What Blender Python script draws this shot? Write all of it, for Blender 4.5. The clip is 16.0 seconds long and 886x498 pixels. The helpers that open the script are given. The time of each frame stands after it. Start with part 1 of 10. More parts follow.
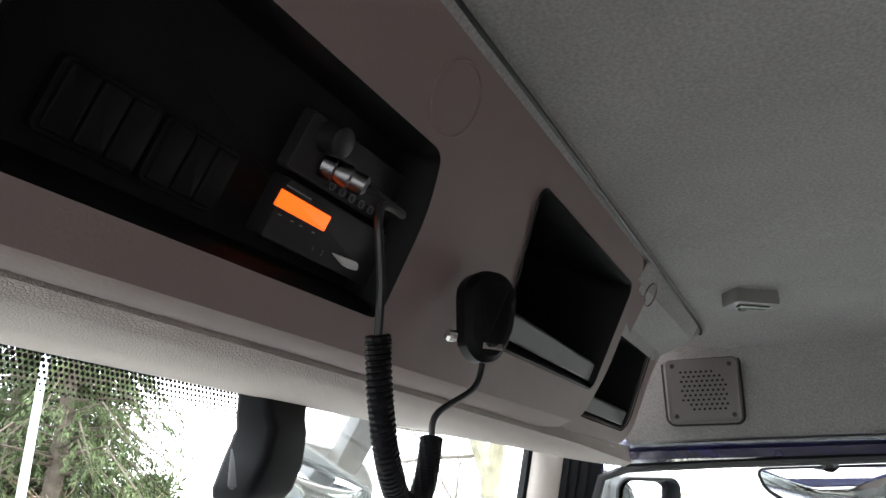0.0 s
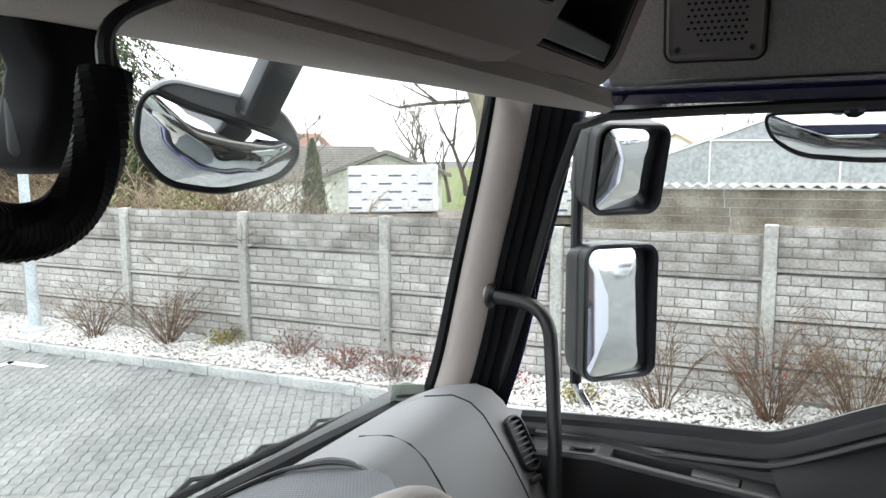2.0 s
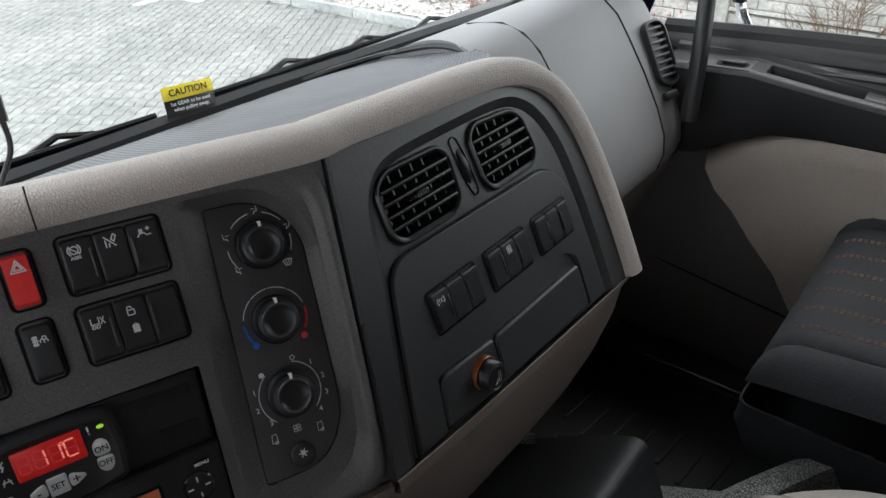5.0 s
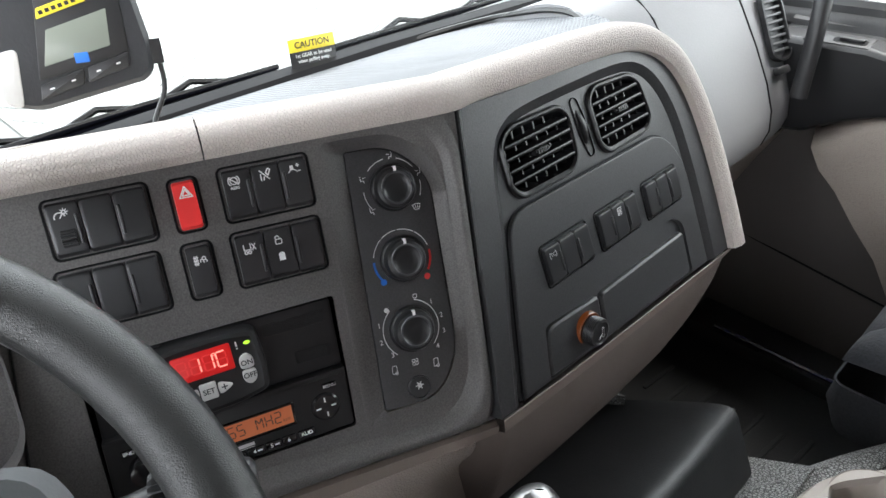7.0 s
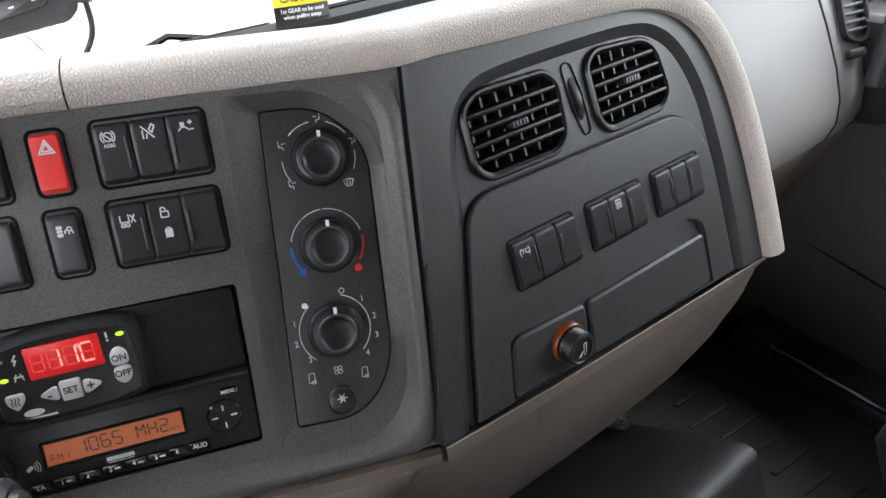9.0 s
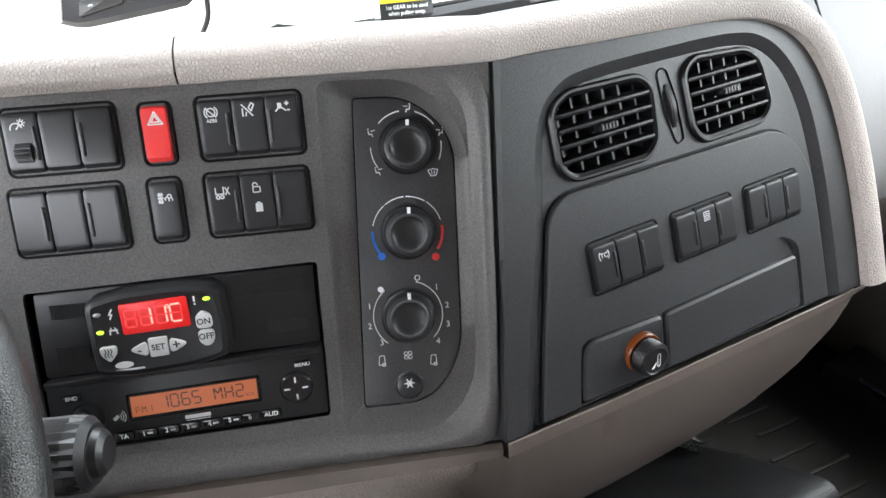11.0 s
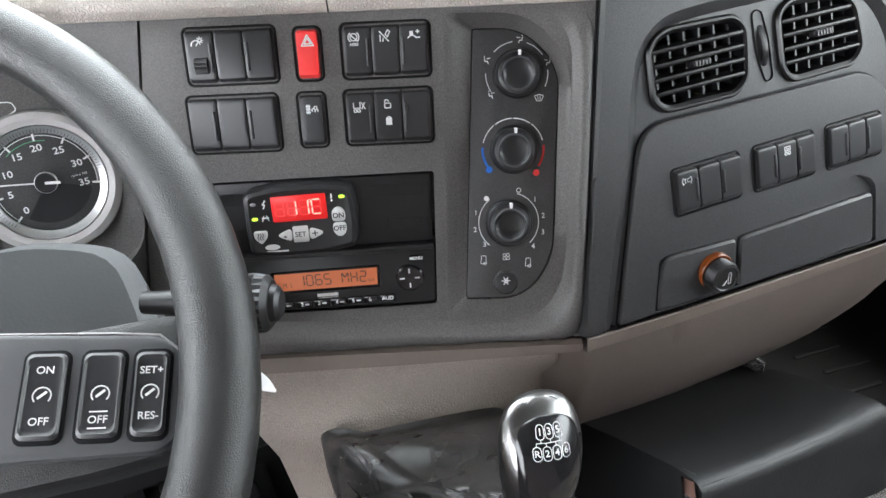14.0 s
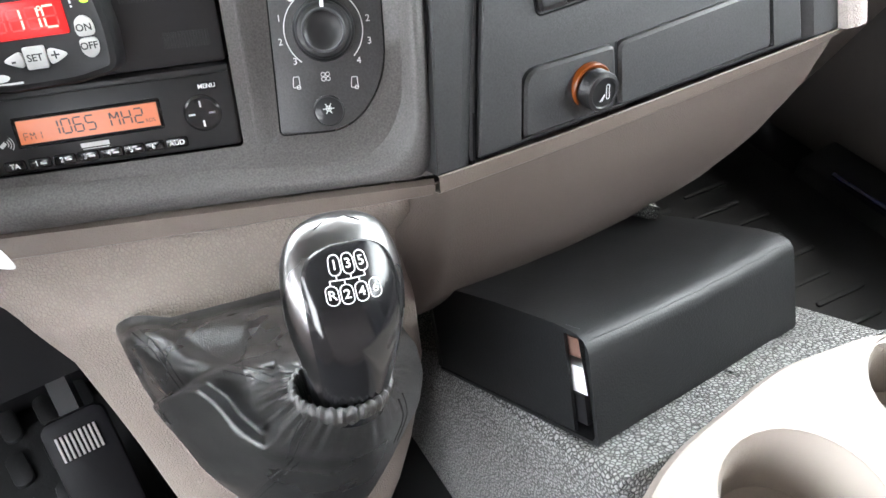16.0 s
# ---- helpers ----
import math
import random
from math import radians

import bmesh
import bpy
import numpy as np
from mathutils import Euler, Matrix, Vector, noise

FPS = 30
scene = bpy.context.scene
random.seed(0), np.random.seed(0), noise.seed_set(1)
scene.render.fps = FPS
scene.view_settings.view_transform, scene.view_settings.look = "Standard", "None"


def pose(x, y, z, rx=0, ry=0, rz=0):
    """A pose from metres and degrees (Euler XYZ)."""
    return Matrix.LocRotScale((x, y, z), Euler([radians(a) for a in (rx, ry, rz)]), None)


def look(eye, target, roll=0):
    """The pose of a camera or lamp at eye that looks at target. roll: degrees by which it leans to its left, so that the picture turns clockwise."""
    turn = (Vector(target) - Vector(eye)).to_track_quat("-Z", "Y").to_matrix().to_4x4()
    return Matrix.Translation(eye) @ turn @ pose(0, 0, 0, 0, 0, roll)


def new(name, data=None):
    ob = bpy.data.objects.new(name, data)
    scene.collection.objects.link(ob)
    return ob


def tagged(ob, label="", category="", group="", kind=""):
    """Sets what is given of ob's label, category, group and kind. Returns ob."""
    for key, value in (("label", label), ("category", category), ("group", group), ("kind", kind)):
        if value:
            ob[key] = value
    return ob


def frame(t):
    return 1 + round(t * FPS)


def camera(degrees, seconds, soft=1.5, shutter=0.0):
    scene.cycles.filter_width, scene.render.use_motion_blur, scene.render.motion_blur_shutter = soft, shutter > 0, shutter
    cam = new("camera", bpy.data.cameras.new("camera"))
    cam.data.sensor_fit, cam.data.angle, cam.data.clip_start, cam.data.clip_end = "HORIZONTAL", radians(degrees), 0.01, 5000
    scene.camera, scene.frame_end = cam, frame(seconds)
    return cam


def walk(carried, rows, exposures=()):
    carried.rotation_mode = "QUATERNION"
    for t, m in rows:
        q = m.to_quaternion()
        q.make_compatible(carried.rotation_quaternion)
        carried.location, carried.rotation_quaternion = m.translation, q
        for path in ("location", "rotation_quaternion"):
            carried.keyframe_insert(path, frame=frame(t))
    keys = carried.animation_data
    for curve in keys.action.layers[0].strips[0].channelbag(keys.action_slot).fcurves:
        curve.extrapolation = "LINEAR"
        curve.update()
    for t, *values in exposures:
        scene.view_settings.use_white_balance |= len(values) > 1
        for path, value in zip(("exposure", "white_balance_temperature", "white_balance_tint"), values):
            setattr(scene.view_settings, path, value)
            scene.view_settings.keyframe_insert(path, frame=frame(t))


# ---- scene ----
cam = camera(61.5, 16.0)
PATH = [
    (0, (0.121, 0.107, 2.391), (1.807, 0.944, 3.066), 0.3),
    (0.5, (0.145, 0.112, 2.375), (1.879, 0.989, 2.849), 0.2),
    (1, (0.163, 0.137, 2.325), (1.935, 1.054, 2.472), -0.1),
    (1.5, (0.273, 0.166, 2.328), (2.052, 1.066, 2.172), -0.4),
    (2, (0.435, 0.156, 2.416), (2.213, 1.038, 2.171), -0.3),
    (2.5, (0.531, 0.123, 2.357), (2.273, 1.069, 2.094), -0.7),
    (3, (0.569, 0.123, 2.302), (2.257, 1.142, 1.965), -1.1),
    (3.5, (0.571, 0.161, 2.27), (2.151, 1.229, 1.67), -0.9),
    (4, (0.57, 0.158, 2.276), (2.054, 1.189, 1.419), -0.5),
    (4.2, (0.572, 0.16, 2.276), (2.018, 1.166, 1.329), -0.4),
    (6.3, (0.512, 0.183, 2.275), (1.705, 1.323, 1.144), -0.9),
    (6.5, (0.51, 0.184, 2.275), (1.687, 1.336, 1.141), -0.9),
    (7, (0.505, 0.179, 2.279), (1.673, 1.333, 1.138), -0.6),
    (7.5, (0.505, 0.186, 2.283), (1.662, 1.34, 1.129), -0.6),
    (8, (0.574, 0.193, 2.258), (1.666, 1.398, 1.094), -1.0),
    (8.2, (0.607, 0.189, 2.239), (1.672, 1.415, 1.071), -1.1),
    (10.3, (0.634, 0.18, 2.214), (1.634, 1.464, 1.051), -0.9),
    (10.5, (0.625, 0.183, 2.216), (1.628, 1.461, 1.05), -0.5),
    (11, (0.629, 0.17, 2.216), (1.452, 1.585, 1.067), -1.1),
    (11.5, (0.631, 0.165, 2.218), (1.289, 1.666, 1.071), -1.7),
    (12, (0.631, 0.166, 2.216), (1.268, 1.677, 1.072), -1.4),
    (12.5, (0.632, 0.168, 2.215), (1.268, 1.678, 1.069), -1.1),
    (13, (0.602, 0.196, 2.217), (1.2, 1.729, 1.08), -1.8),
    (13.5, (0.556, 0.15, 2.247), (1.126, 1.66, 1.066), -1.7),
    (14, (0.582, 0.118, 2.25), (1.167, 1.528, 0.958), -2.3),
    (14.5, (0.577, 0.105, 2.249), (1.206, 1.423, 0.883), -3.0),
    (15, (0.591, 0.121, 2.233), (1.279, 1.374, 0.835), -3.1),
    (15.5, (0.644, 0.131, 2.161), (1.323, 1.355, 0.732), -2.9),
    (16, (0.653, 0.138, 2.13), (1.358, 1.31, 0.67), -1.1),
]
EXPOSURE = [(0.0, 3.2), (0.5, 2.85), (1.0, 2.35), (1.5, 1.95), (2.0, 1.7), (3.0, 1.35), (4.2, 1.2), (6.3, 3.15), (8.2, 3.1), (10.3, 3.65), (12.5, 3.75), (14.0, 3.85), (14.6, 4.45), (15.2, 4.55), (16.0, 4.65)]
walk(cam, [(t, look(eye, target, roll)) for t, eye, target, roll in PATH], EXPOSURE)

# ---- world and daylight ----
world = bpy.data.worlds.new("sky")
scene.world = world
world.use_nodes = True
wn = world.node_tree.nodes
sky = wn.new("ShaderNodeTexSky")
sky.sky_type = "NISHITA"
sky.sun_disc = False
sky.sun_elevation = radians(65)
sky.sun_rotation = radians(121)
sky.dust_density = 5.0
sky.ozone_density = 0.6
haze = wn.new("ShaderNodeMix")
haze.data_type = "RGBA"
haze.inputs[0].default_value = 0.8
haze.inputs[7].default_value = (7.6, 7.8, 8.1, 1)
world.node_tree.links.new(sky.outputs[0], haze.inputs[6])
world.node_tree.links.new(haze.outputs[2], wn["Background"].inputs[0])
wn["Background"].inputs[1].default_value = 0.15
sun_data = bpy.data.lights.new("sun", "SUN")
sun_data.energy, sun_data.angle, sun_data.color = 0.5, radians(30), (1.0, 0.985, 0.96)
sun = new("sun", sun_data)
sun.matrix_world = look((0, 0, 0), (-0.36, 0.22, -0.90))


# ---- mesh tools ----
class Mesh:
    """Vertices and faces gathered for one mesh."""

    def __init__(self):
        self.v, self.f = [], []

    def add(self, verts, faces, m=None):
        k = len(self.v)
        self.v += [tuple(m @ Vector(p)) if m is not None else tuple(p) for p in verts]
        self.f += [tuple(i + k for i in f) for f in faces]
        return self


ORIGIN = {}


def thing(name, at, label, category, group="", kind=""):
    ob = tagged(new(name), label, category, group, kind)
    ob.location = at
    ob.empty_display_size = 0.02
    ORIGIN[ob] = Vector(at)
    return ob


def data_of(name, mesh, material, off=(0, 0, 0), smooth=True, angle=32):
    me = bpy.data.meshes.new(name)
    o = Vector(off)
    me.from_pydata([tuple(Vector(p) - o) for p in mesh.v], [], mesh.f)
    me.materials.append(material)
    bm = bmesh.new()
    bm.from_mesh(me)
    bmesh.ops.recalc_face_normals(bm, faces=bm.faces)
    bm.to_mesh(me)
    bm.free()
    if smooth:
        me.polygons.foreach_set("use_smooth", [True] * len(me.polygons))
        me.set_sharp_from_angle(angle=radians(angle))
    me.update()
    return me


def part(name, mesh, material, parent, label="", smooth=True, angle=32):
    """One mesh object under a thing or a part; vertices are given in the world."""
    off = ORIGIN[parent]
    ob = new(name, data_of(name, mesh, material, off, smooth, angle))
    ob.parent = parent
    ORIGIN[ob] = off
    return tagged(ob, label)


def solo(name, mesh, material, label, category, group="", kind="", smooth=True, angle=32):
    """A thing that is one mesh."""
    c = np.array(mesh.v)
    at = Vector((*((c.min(0) + c.max(0)) / 2)[:2], c[:, 2].min()))
    ob = new(name, data_of(name, mesh, material, at, smooth, angle))
    ob.location = at
    ORIGIN[ob] = at
    return tagged(ob, label, category, group, kind)


def plane_frame(c, n, u):
    n, u = Vector(n).normalized(), Vector(u).normalized()
    v = n.cross(u).normalized()
    u = v.cross(n)
    m = Matrix((u, v, n)).transposed().to_4x4()
    m.translation = c
    return m


def rrect(cx, cy, w, h, r, n=4):
    """A rectangle with round corners, counter-clockwise."""
    out = []
    for sx, sy, a in ((1, 1, 0), (-1, 1, 90), (-1, -1, 180), (1, -1, 270)):
        for k in range(n + 1):
            t = radians(a + 90 * k / n)
            out.append((cx + sx * (w / 2 - r) + r * math.cos(t), cy + sy * (h / 2 - r) + r * math.sin(t)))
    return out


def circle(cx, cy, r, n=24, a0=0, a1=360):
    full = abs(a1 - a0) >= 360
    m = n if full else n + 1
    return [(cx + r * math.cos(radians(a0 + (a1 - a0) * k / n)), cy + r * math.sin(radians(a0 + (a1 - a0) * k / n))) for k in range(m)]


def smooth_loop(pts, n=5, r=0.01):
    """A polygon whose corners are rounded with radius r."""
    out, k = [], len(pts)
    for i in range(k):
        p, a, b = Vector(pts[i]), Vector(pts[i - 1]), Vector(pts[(i + 1) % k])
        ri = r[i] if isinstance(r, (list, tuple)) else r
        da, db = a - p, b - p
        s = min(ri, da.length * 0.49, db.length * 0.49)
        pa, pb = p + da.normalized() * s, p + db.normalized() * s
        for j in range(n + 1):
            t = j / n
            out.append(tuple(pa * (1 - t) ** 2 + p * 2 * t * (1 - t) + pb * t * t))
    return out


def inset(loop, d):
    k, out = len(loop), []
    area = sum(loop[i - 1][0] * loop[i][1] - loop[i][0] * loop[i - 1][1] for i in range(k))
    s = 1 if area > 0 else -1
    for i in range(k):
        a, p, b = Vector(loop[i - 1]), Vector(loop[i]), Vector(loop[(i + 1) % k])
        t1, t2 = (p - a), (b - p)
        t = (t1.normalized() if t1.length > 1e-9 else t2.normalized()) + (t2.normalized() if t2.length > 1e-9 else t1.normalized())
        t = t.normalized() if t.length > 1e-6 else t1.normalized()
        out.append((p.x - s * t.y * d, p.y + s * t.x * d))
    return out


def rings(mesh, loops, m=None, cap=True, closed=True, cap0=False):
    """Joins loops of points, all of one length."""
    k, n = len(loops[0]), len(loops)
    verts = [p for l in loops for p in l]
    faces = []
    for i in range(n - 1):
        for j in range(k if closed else k - 1):
            a, b = i * k + j, i * k + (j + 1) % k
            faces.append((a, b, b + k, a + k))
    if cap:
        faces.append(tuple(range((n - 1) * k, n * k)))
    if cap0:
        faces.append(tuple(range(k))[::-1])
    return mesh.add(verts, faces, m)


def slab(mesh, loop, z0, z1, bev=0.001, m=None, back=False):
    """A flat piece with a rounded front edge."""
    ls = [[(x, y, z0) for x, y in loop], [(x, y, z1 - bev) for x, y in loop],
          [(x, y, z1 - bev * 0.3) for x, y in inset(loop, bev * 0.3)], [(x, y, z1) for x, y in inset(loop, bev)]]
    return rings(mesh, ls, m, cap0=back)


def holed(mesh, outer, holes, z0, z1, m=None, depth=None):
    """A flat panel with holes through it; the holes' walls go down to depth."""
    bm = bmesh.new()
    edges = []
    for loop in (outer, *holes):
        vs = [bm.verts.new((x, y, z1)) for x, y in loop]
        edges += [bm.edges.new((vs[i - 1], vs[i])) for i in range(len(vs))]
    bmesh.ops.triangle_fill(bm, use_beauty=True, use_dissolve=False, edges=edges)
    bm.verts.index_update()
    mesh.add([tuple(v.co) for v in bm.verts], [tuple(v.index for v in f.verts) for f in bm.faces], m)
    bm.free()
    for loop in (outer, *holes):
        low = z0 if loop is outer or depth is None else depth
        rings(mesh, [[(x, y, z1) for x, y in loop], [(x, y, low) for x, y in loop]], m, cap=False)
    return mesh


def box(mesh, x0, x1, y0, y1, z0, z1, m=None, bev=0.0):
    if bev:
        return slab(mesh, rrect((x0 + x1) / 2, (y0 + y1) / 2, x1 - x0, y1 - y0, bev * 1.5, 3), z0, z1, bev, m, True)
    v = [(x, y, z) for z in (z0, z1) for x, y in ((x0, y0), (x1, y0), (x1, y1), (x0, y1))]
    return mesh.add(v, [(0, 3, 2, 1), (4, 5, 6, 7), (0, 1, 5, 4), (1, 2, 6, 5), (2, 3, 7, 6), (3, 0, 4, 7)], m)


def spline(pts, n=8):
    """A smooth line through points."""
    P = [Vector(p) for p in pts]
    out = []
    for i in range(len(P) - 1):
        a, b, c, d = P[max(i - 1, 0)], P[i], P[i + 1], P[min(i + 2, len(P) - 1)]
        for k in range(n):
            t = k / n
            out.append(0.5 * ((2 * b) + (c - a) * t + (2 * a - 5 * b + 4 * c - d) * t * t + (3 * b - a - 3 * c + d) * t ** 3))
    return out + [P[-1]]


def tube(mesh, pts, r, seg=10, m=None, closed=False, flat=1.0):
    """A round bar along points; r may be a list."""
    P = [Vector(p) for p in pts]
    n = len(P)
    side = None
    loops = []
    for i in range(n):
        a = P[i - 1] if (i > 0 or closed) else P[i]
        b = P[(i + 1) % n] if (i < n - 1 or closed) else P[i]
        t = (b - a).normalized()
        if side is None:
            side = t.cross(Vector((0.3, 0.2, 1))).normalized()
        side = (side - t * side.dot(t)).normalized()
        other = t.cross(side)
        q = r[i] if isinstance(r, (list, tuple)) else r
        loops.append([tuple(P[i] + side * q * math.cos(2 * math.pi * k / seg) + other * q * flat * math.sin(2 * math.pi * k / seg)) for k in range(seg)])
    if closed:
        loops.append(loops[0])
        return rings(mesh, loops, m, cap=False)
    return rings(mesh, loops, m, cap=True, cap0=True)


def lathe(mesh, prof, seg=28, m=None, cap=True):
    """Turned from (radius, height) pairs round the local z."""
    loops = [[(r * math.cos(2 * math.pi * k / seg), r * math.sin(2 * math.pi * k / seg), z) for k in range(seg)] for r, z in prof]
    return rings(mesh, loops, m, cap=cap, cap0=False)


def grid(mesh, rows, m=None):
    """A sheet through rows of points."""
    return rings(mesh, rows, m, cap=False, closed=False)


def stroke(mesh, pts, w, z, m, closed=False):
    """A flat painted line."""
    n = len(pts)
    for i in range(n if closed else n - 1):
        a, b = Vector(pts[i]), Vector(pts[(i + 1) % n])
        d = b - a
        if d.length < 1e-7:
            continue
        d.normalize()
        s = Vector((-d.y, d.x)) * w / 2
        a, b = a - d * w * 0.3, b + d * w * 0.3
        mesh.add([(*(a - s), z), (*(b - s), z), (*(b + s), z), (*(a + s), z)], [(0, 1, 2, 3)], m)
    return mesh


def letters(mesh, text, size, x, y, z, m, align="CENTER", bold=0.0, wide=1.0):
    """Text in the built-in font as flat faces."""
    cu = bpy.data.curves.new("letters", "FONT")
    cu.body, cu.size, cu.align_x, cu.align_y = text, size, align, "CENTER"
    cu.resolution_u = 3
    cu.offset = bold
    ob = bpy.data.objects.new("letters", cu)
    scene.collection.objects.link(ob)
    bpy.context.view_layer.update()
    me = bpy.data.meshes.new_from_object(ob.evaluated_get(bpy.context.evaluated_depsgraph_get()))
    mesh.add([(x + p.co.x * wide, y + p.co.y, z) for p in me.vertices], [tuple(f.vertices) for f in me.polygons], m)
    bpy.data.objects.remove(ob)
    bpy.data.meshes.remove(me)
    bpy.data.curves.remove(cu)
    return mesh


SEGMENTS = {"0": "abcdef", "6": "acdefg", "5": "acdfg", "H": "bcefg", "Z": "abged", "A": "abcefg", "D": "abcdef", "R": "abcefgk", "I": "xy", "O": "abcdef", "F": "aefg", "M": "bcefpq", "1": "bc", "8": "abcdefg", "C": "adef", " ": ""}


def segment_text(mesh, text, x, y, w, h, gap, t, z, m):
    """Letters of a segment display."""
    for ch in text:
        s = SEGMENTS[ch]
        L = {"a": ((0, h), (w, h)), "b": ((w, h), (w, h / 2)), "c": ((w, h / 2), (w, 0)), "d": ((0, 0), (w, 0)), "e": ((0, h / 2), (0, 0)),
             "f": ((0, h), (0, h / 2)), "g": ((0, h / 2), (w, h / 2)), "k": ((w * 0.4, h / 2), (w, 0)), "x": ((w / 2, h), (w / 2, h / 2)),
             "y": ((w / 2, h / 2), (w / 2, 0)), "p": ((0, h), (w / 2, h / 2)), "q": ((w, h), (w / 2, h / 2))}
        for c in s:
            a, b = Vector(L[c][0]), Vector(L[c][1])
            d = (b - a).normalized() * t * 0.7
            stroke(mesh, [Vector((x, y)) + a + d, Vector((x, y)) + b - d], t, z, m)
        x += w + gap
    return mesh


# ---- materials ----
def material(name, color, rough=0.5, metal=0.0, grain=0.0, grain_size=0.0015, blotch=0.12, cells=False, coat=0.0, wear=0.0, spec=0.5, fine=0.0, pebble=0.0):
    """A painted, moulded or woven surface: colour with soft blotches, and relief of the given grain."""
    ma = bpy.data.materials.new(name)
    ma.use_nodes = True
    nt = ma.node_tree
    n, link = nt.nodes, nt.links.new
    b = n["Principled BSDF"]
    b.inputs["Roughness"].default_value = rough
    b.inputs["Metallic"].default_value = metal
    b.inputs["Coat Weight"].default_value = coat
    b.inputs["Specular IOR Level"].default_value = spec
    tc = n.new("ShaderNodeTexCoord")
    big = n.new("ShaderNodeTexNoise")
    big.inputs["Scale"].default_value, big.inputs["Detail"].default_value = 9.0, 5.0
    link(tc.outputs["Object"], big.inputs["Vector"])
    fin = n.new("ShaderNodeTexNoise")
    fin.inputs["Scale"].default_value, fin.inputs["Detail"].default_value = 1.0 / max(grain_size, 1e-4) * 0.6, 2.0
    link(tc.outputs["Object"], fin.inputs["Vector"])
    ramp = n.new("ShaderNodeMapRange")
    ramp.inputs["To Min"].default_value, ramp.inputs["To Max"].default_value = 1 - blotch, 1 + blotch
    ramp.inputs["From Min"].default_value, ramp.inputs["From Max"].default_value = 0.3, 0.7
    link(big.outputs[0], ramp.inputs[0])
    ramp2 = n.new("ShaderNodeMapRange")
    ramp2.inputs["To Min"].default_value, ramp2.inputs["To Max"].default_value = 1 - fine, 1 + fine
    ramp2.inputs["From Min"].default_value, ramp2.inputs["From Max"].default_value = 0.3, 0.7
    link(fin.outputs[0], ramp2.inputs[0])
    mul = n.new("ShaderNodeMath")
    mul.operation = "MULTIPLY"
    link(ramp.outputs[0], mul.inputs[0]), link(ramp2.outputs[0], mul.inputs[1])
    col = n.new("ShaderNodeVectorMath")
    col.operation = "SCALE"
    col.inputs[0].default_value = color
    link(mul.outputs[0], col.inputs["Scale"])
    link(col.outputs[0], b.inputs["Base Color"])
    rr = n.new("ShaderNodeMapRange")
    rr.inputs["To Min"].default_value, rr.inputs["To Max"].default_value = max(rough - 0.07 - wear, 0.02), min(rough + 0.07, 1)
    rr.inputs["From Min"].default_value, rr.inputs["From Max"].default_value = 0.3, 0.7
    link(big.outputs[0], rr.inputs[0]), link(rr.outputs[0], b.inputs["Roughness"])
    if grain:
        bump = n.new("ShaderNodeBump")
        bump.inputs["Strength"].default_value, bump.inputs["Distance"].default_value = grain, grain_size * 0.5
        if cells:
            vo = n.new("ShaderNodeTexVoronoi")
            vo.feature = "DISTANCE_TO_EDGE"
            vo.inputs["Scale"].default_value = 1 / grain_size
            link(tc.outputs["Object"], vo.inputs["Vector"])
            cl = n.new("ShaderNodeMath")
            cl.operation, cl.inputs[1].default_value = "MINIMUM", 0.25
            link(vo.outputs["Distance"], cl.inputs[0])
            link(cl.outputs[0], bump.inputs["Height"])
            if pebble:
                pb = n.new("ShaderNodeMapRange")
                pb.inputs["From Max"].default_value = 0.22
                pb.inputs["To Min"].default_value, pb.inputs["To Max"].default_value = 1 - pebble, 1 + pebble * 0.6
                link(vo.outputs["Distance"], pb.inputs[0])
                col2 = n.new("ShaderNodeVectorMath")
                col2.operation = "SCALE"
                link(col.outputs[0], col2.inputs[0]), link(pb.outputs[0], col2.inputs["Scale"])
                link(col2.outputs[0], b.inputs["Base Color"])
            bump.inputs["Distance"].default_value = grain_size * 1.5
        else:
            link(fin.outputs[0], bump.inputs["Height"])
        link(bump.outputs[0], b.inputs["Normal"])
    return ma


def glow(name, color, strength, base=0.4):
    ma = bpy.data.materials.new(name)
    ma.use_nodes = True
    b = ma.node_tree.nodes["Principled BSDF"]
    b.inputs["Base Color"].default_value = (*[c * base for c in color], 1)
    b.inputs["Emission Color"].default_value = (*color, 1)
    b.inputs["Emission Strength"].default_value = strength
    b.inputs["Roughness"].default_value = 0.3
    return ma


def glass(name, tint, gloss=1.0):
    ma = bpy.data.materials.new(name)
    ma.use_nodes = True
    nt = ma.node_tree
    nt.nodes.clear()
    out, mix = nt.nodes.new("ShaderNodeOutputMaterial"), nt.nodes.new("ShaderNodeMixShader")
    tr, gl, fr = nt.nodes.new("ShaderNodeBsdfTransparent"), nt.nodes.new("ShaderNodeBsdfGlossy"), nt.nodes.new("ShaderNodeFresnel")
    tr.inputs[0].default_value = (*tint, 1)
    gl.inputs["Roughness"].default_value = 0.01
    fr.inputs[0].default_value = 1.3
    sc = nt.nodes.new("ShaderNodeMath")
    sc.operation, sc.inputs[1].default_value = "MULTIPLY", gloss
    nt.links.new(fr.outputs[0], sc.inputs[0])
    nt.links.new(sc.outputs[0], mix.inputs[0]), nt.links.new(tr.outputs[0], mix.inputs[1]), nt.links.new(gl.outputs[0], mix.inputs[2])
    nt.links.new(mix.outputs[0], out.inputs[0])
    return ma


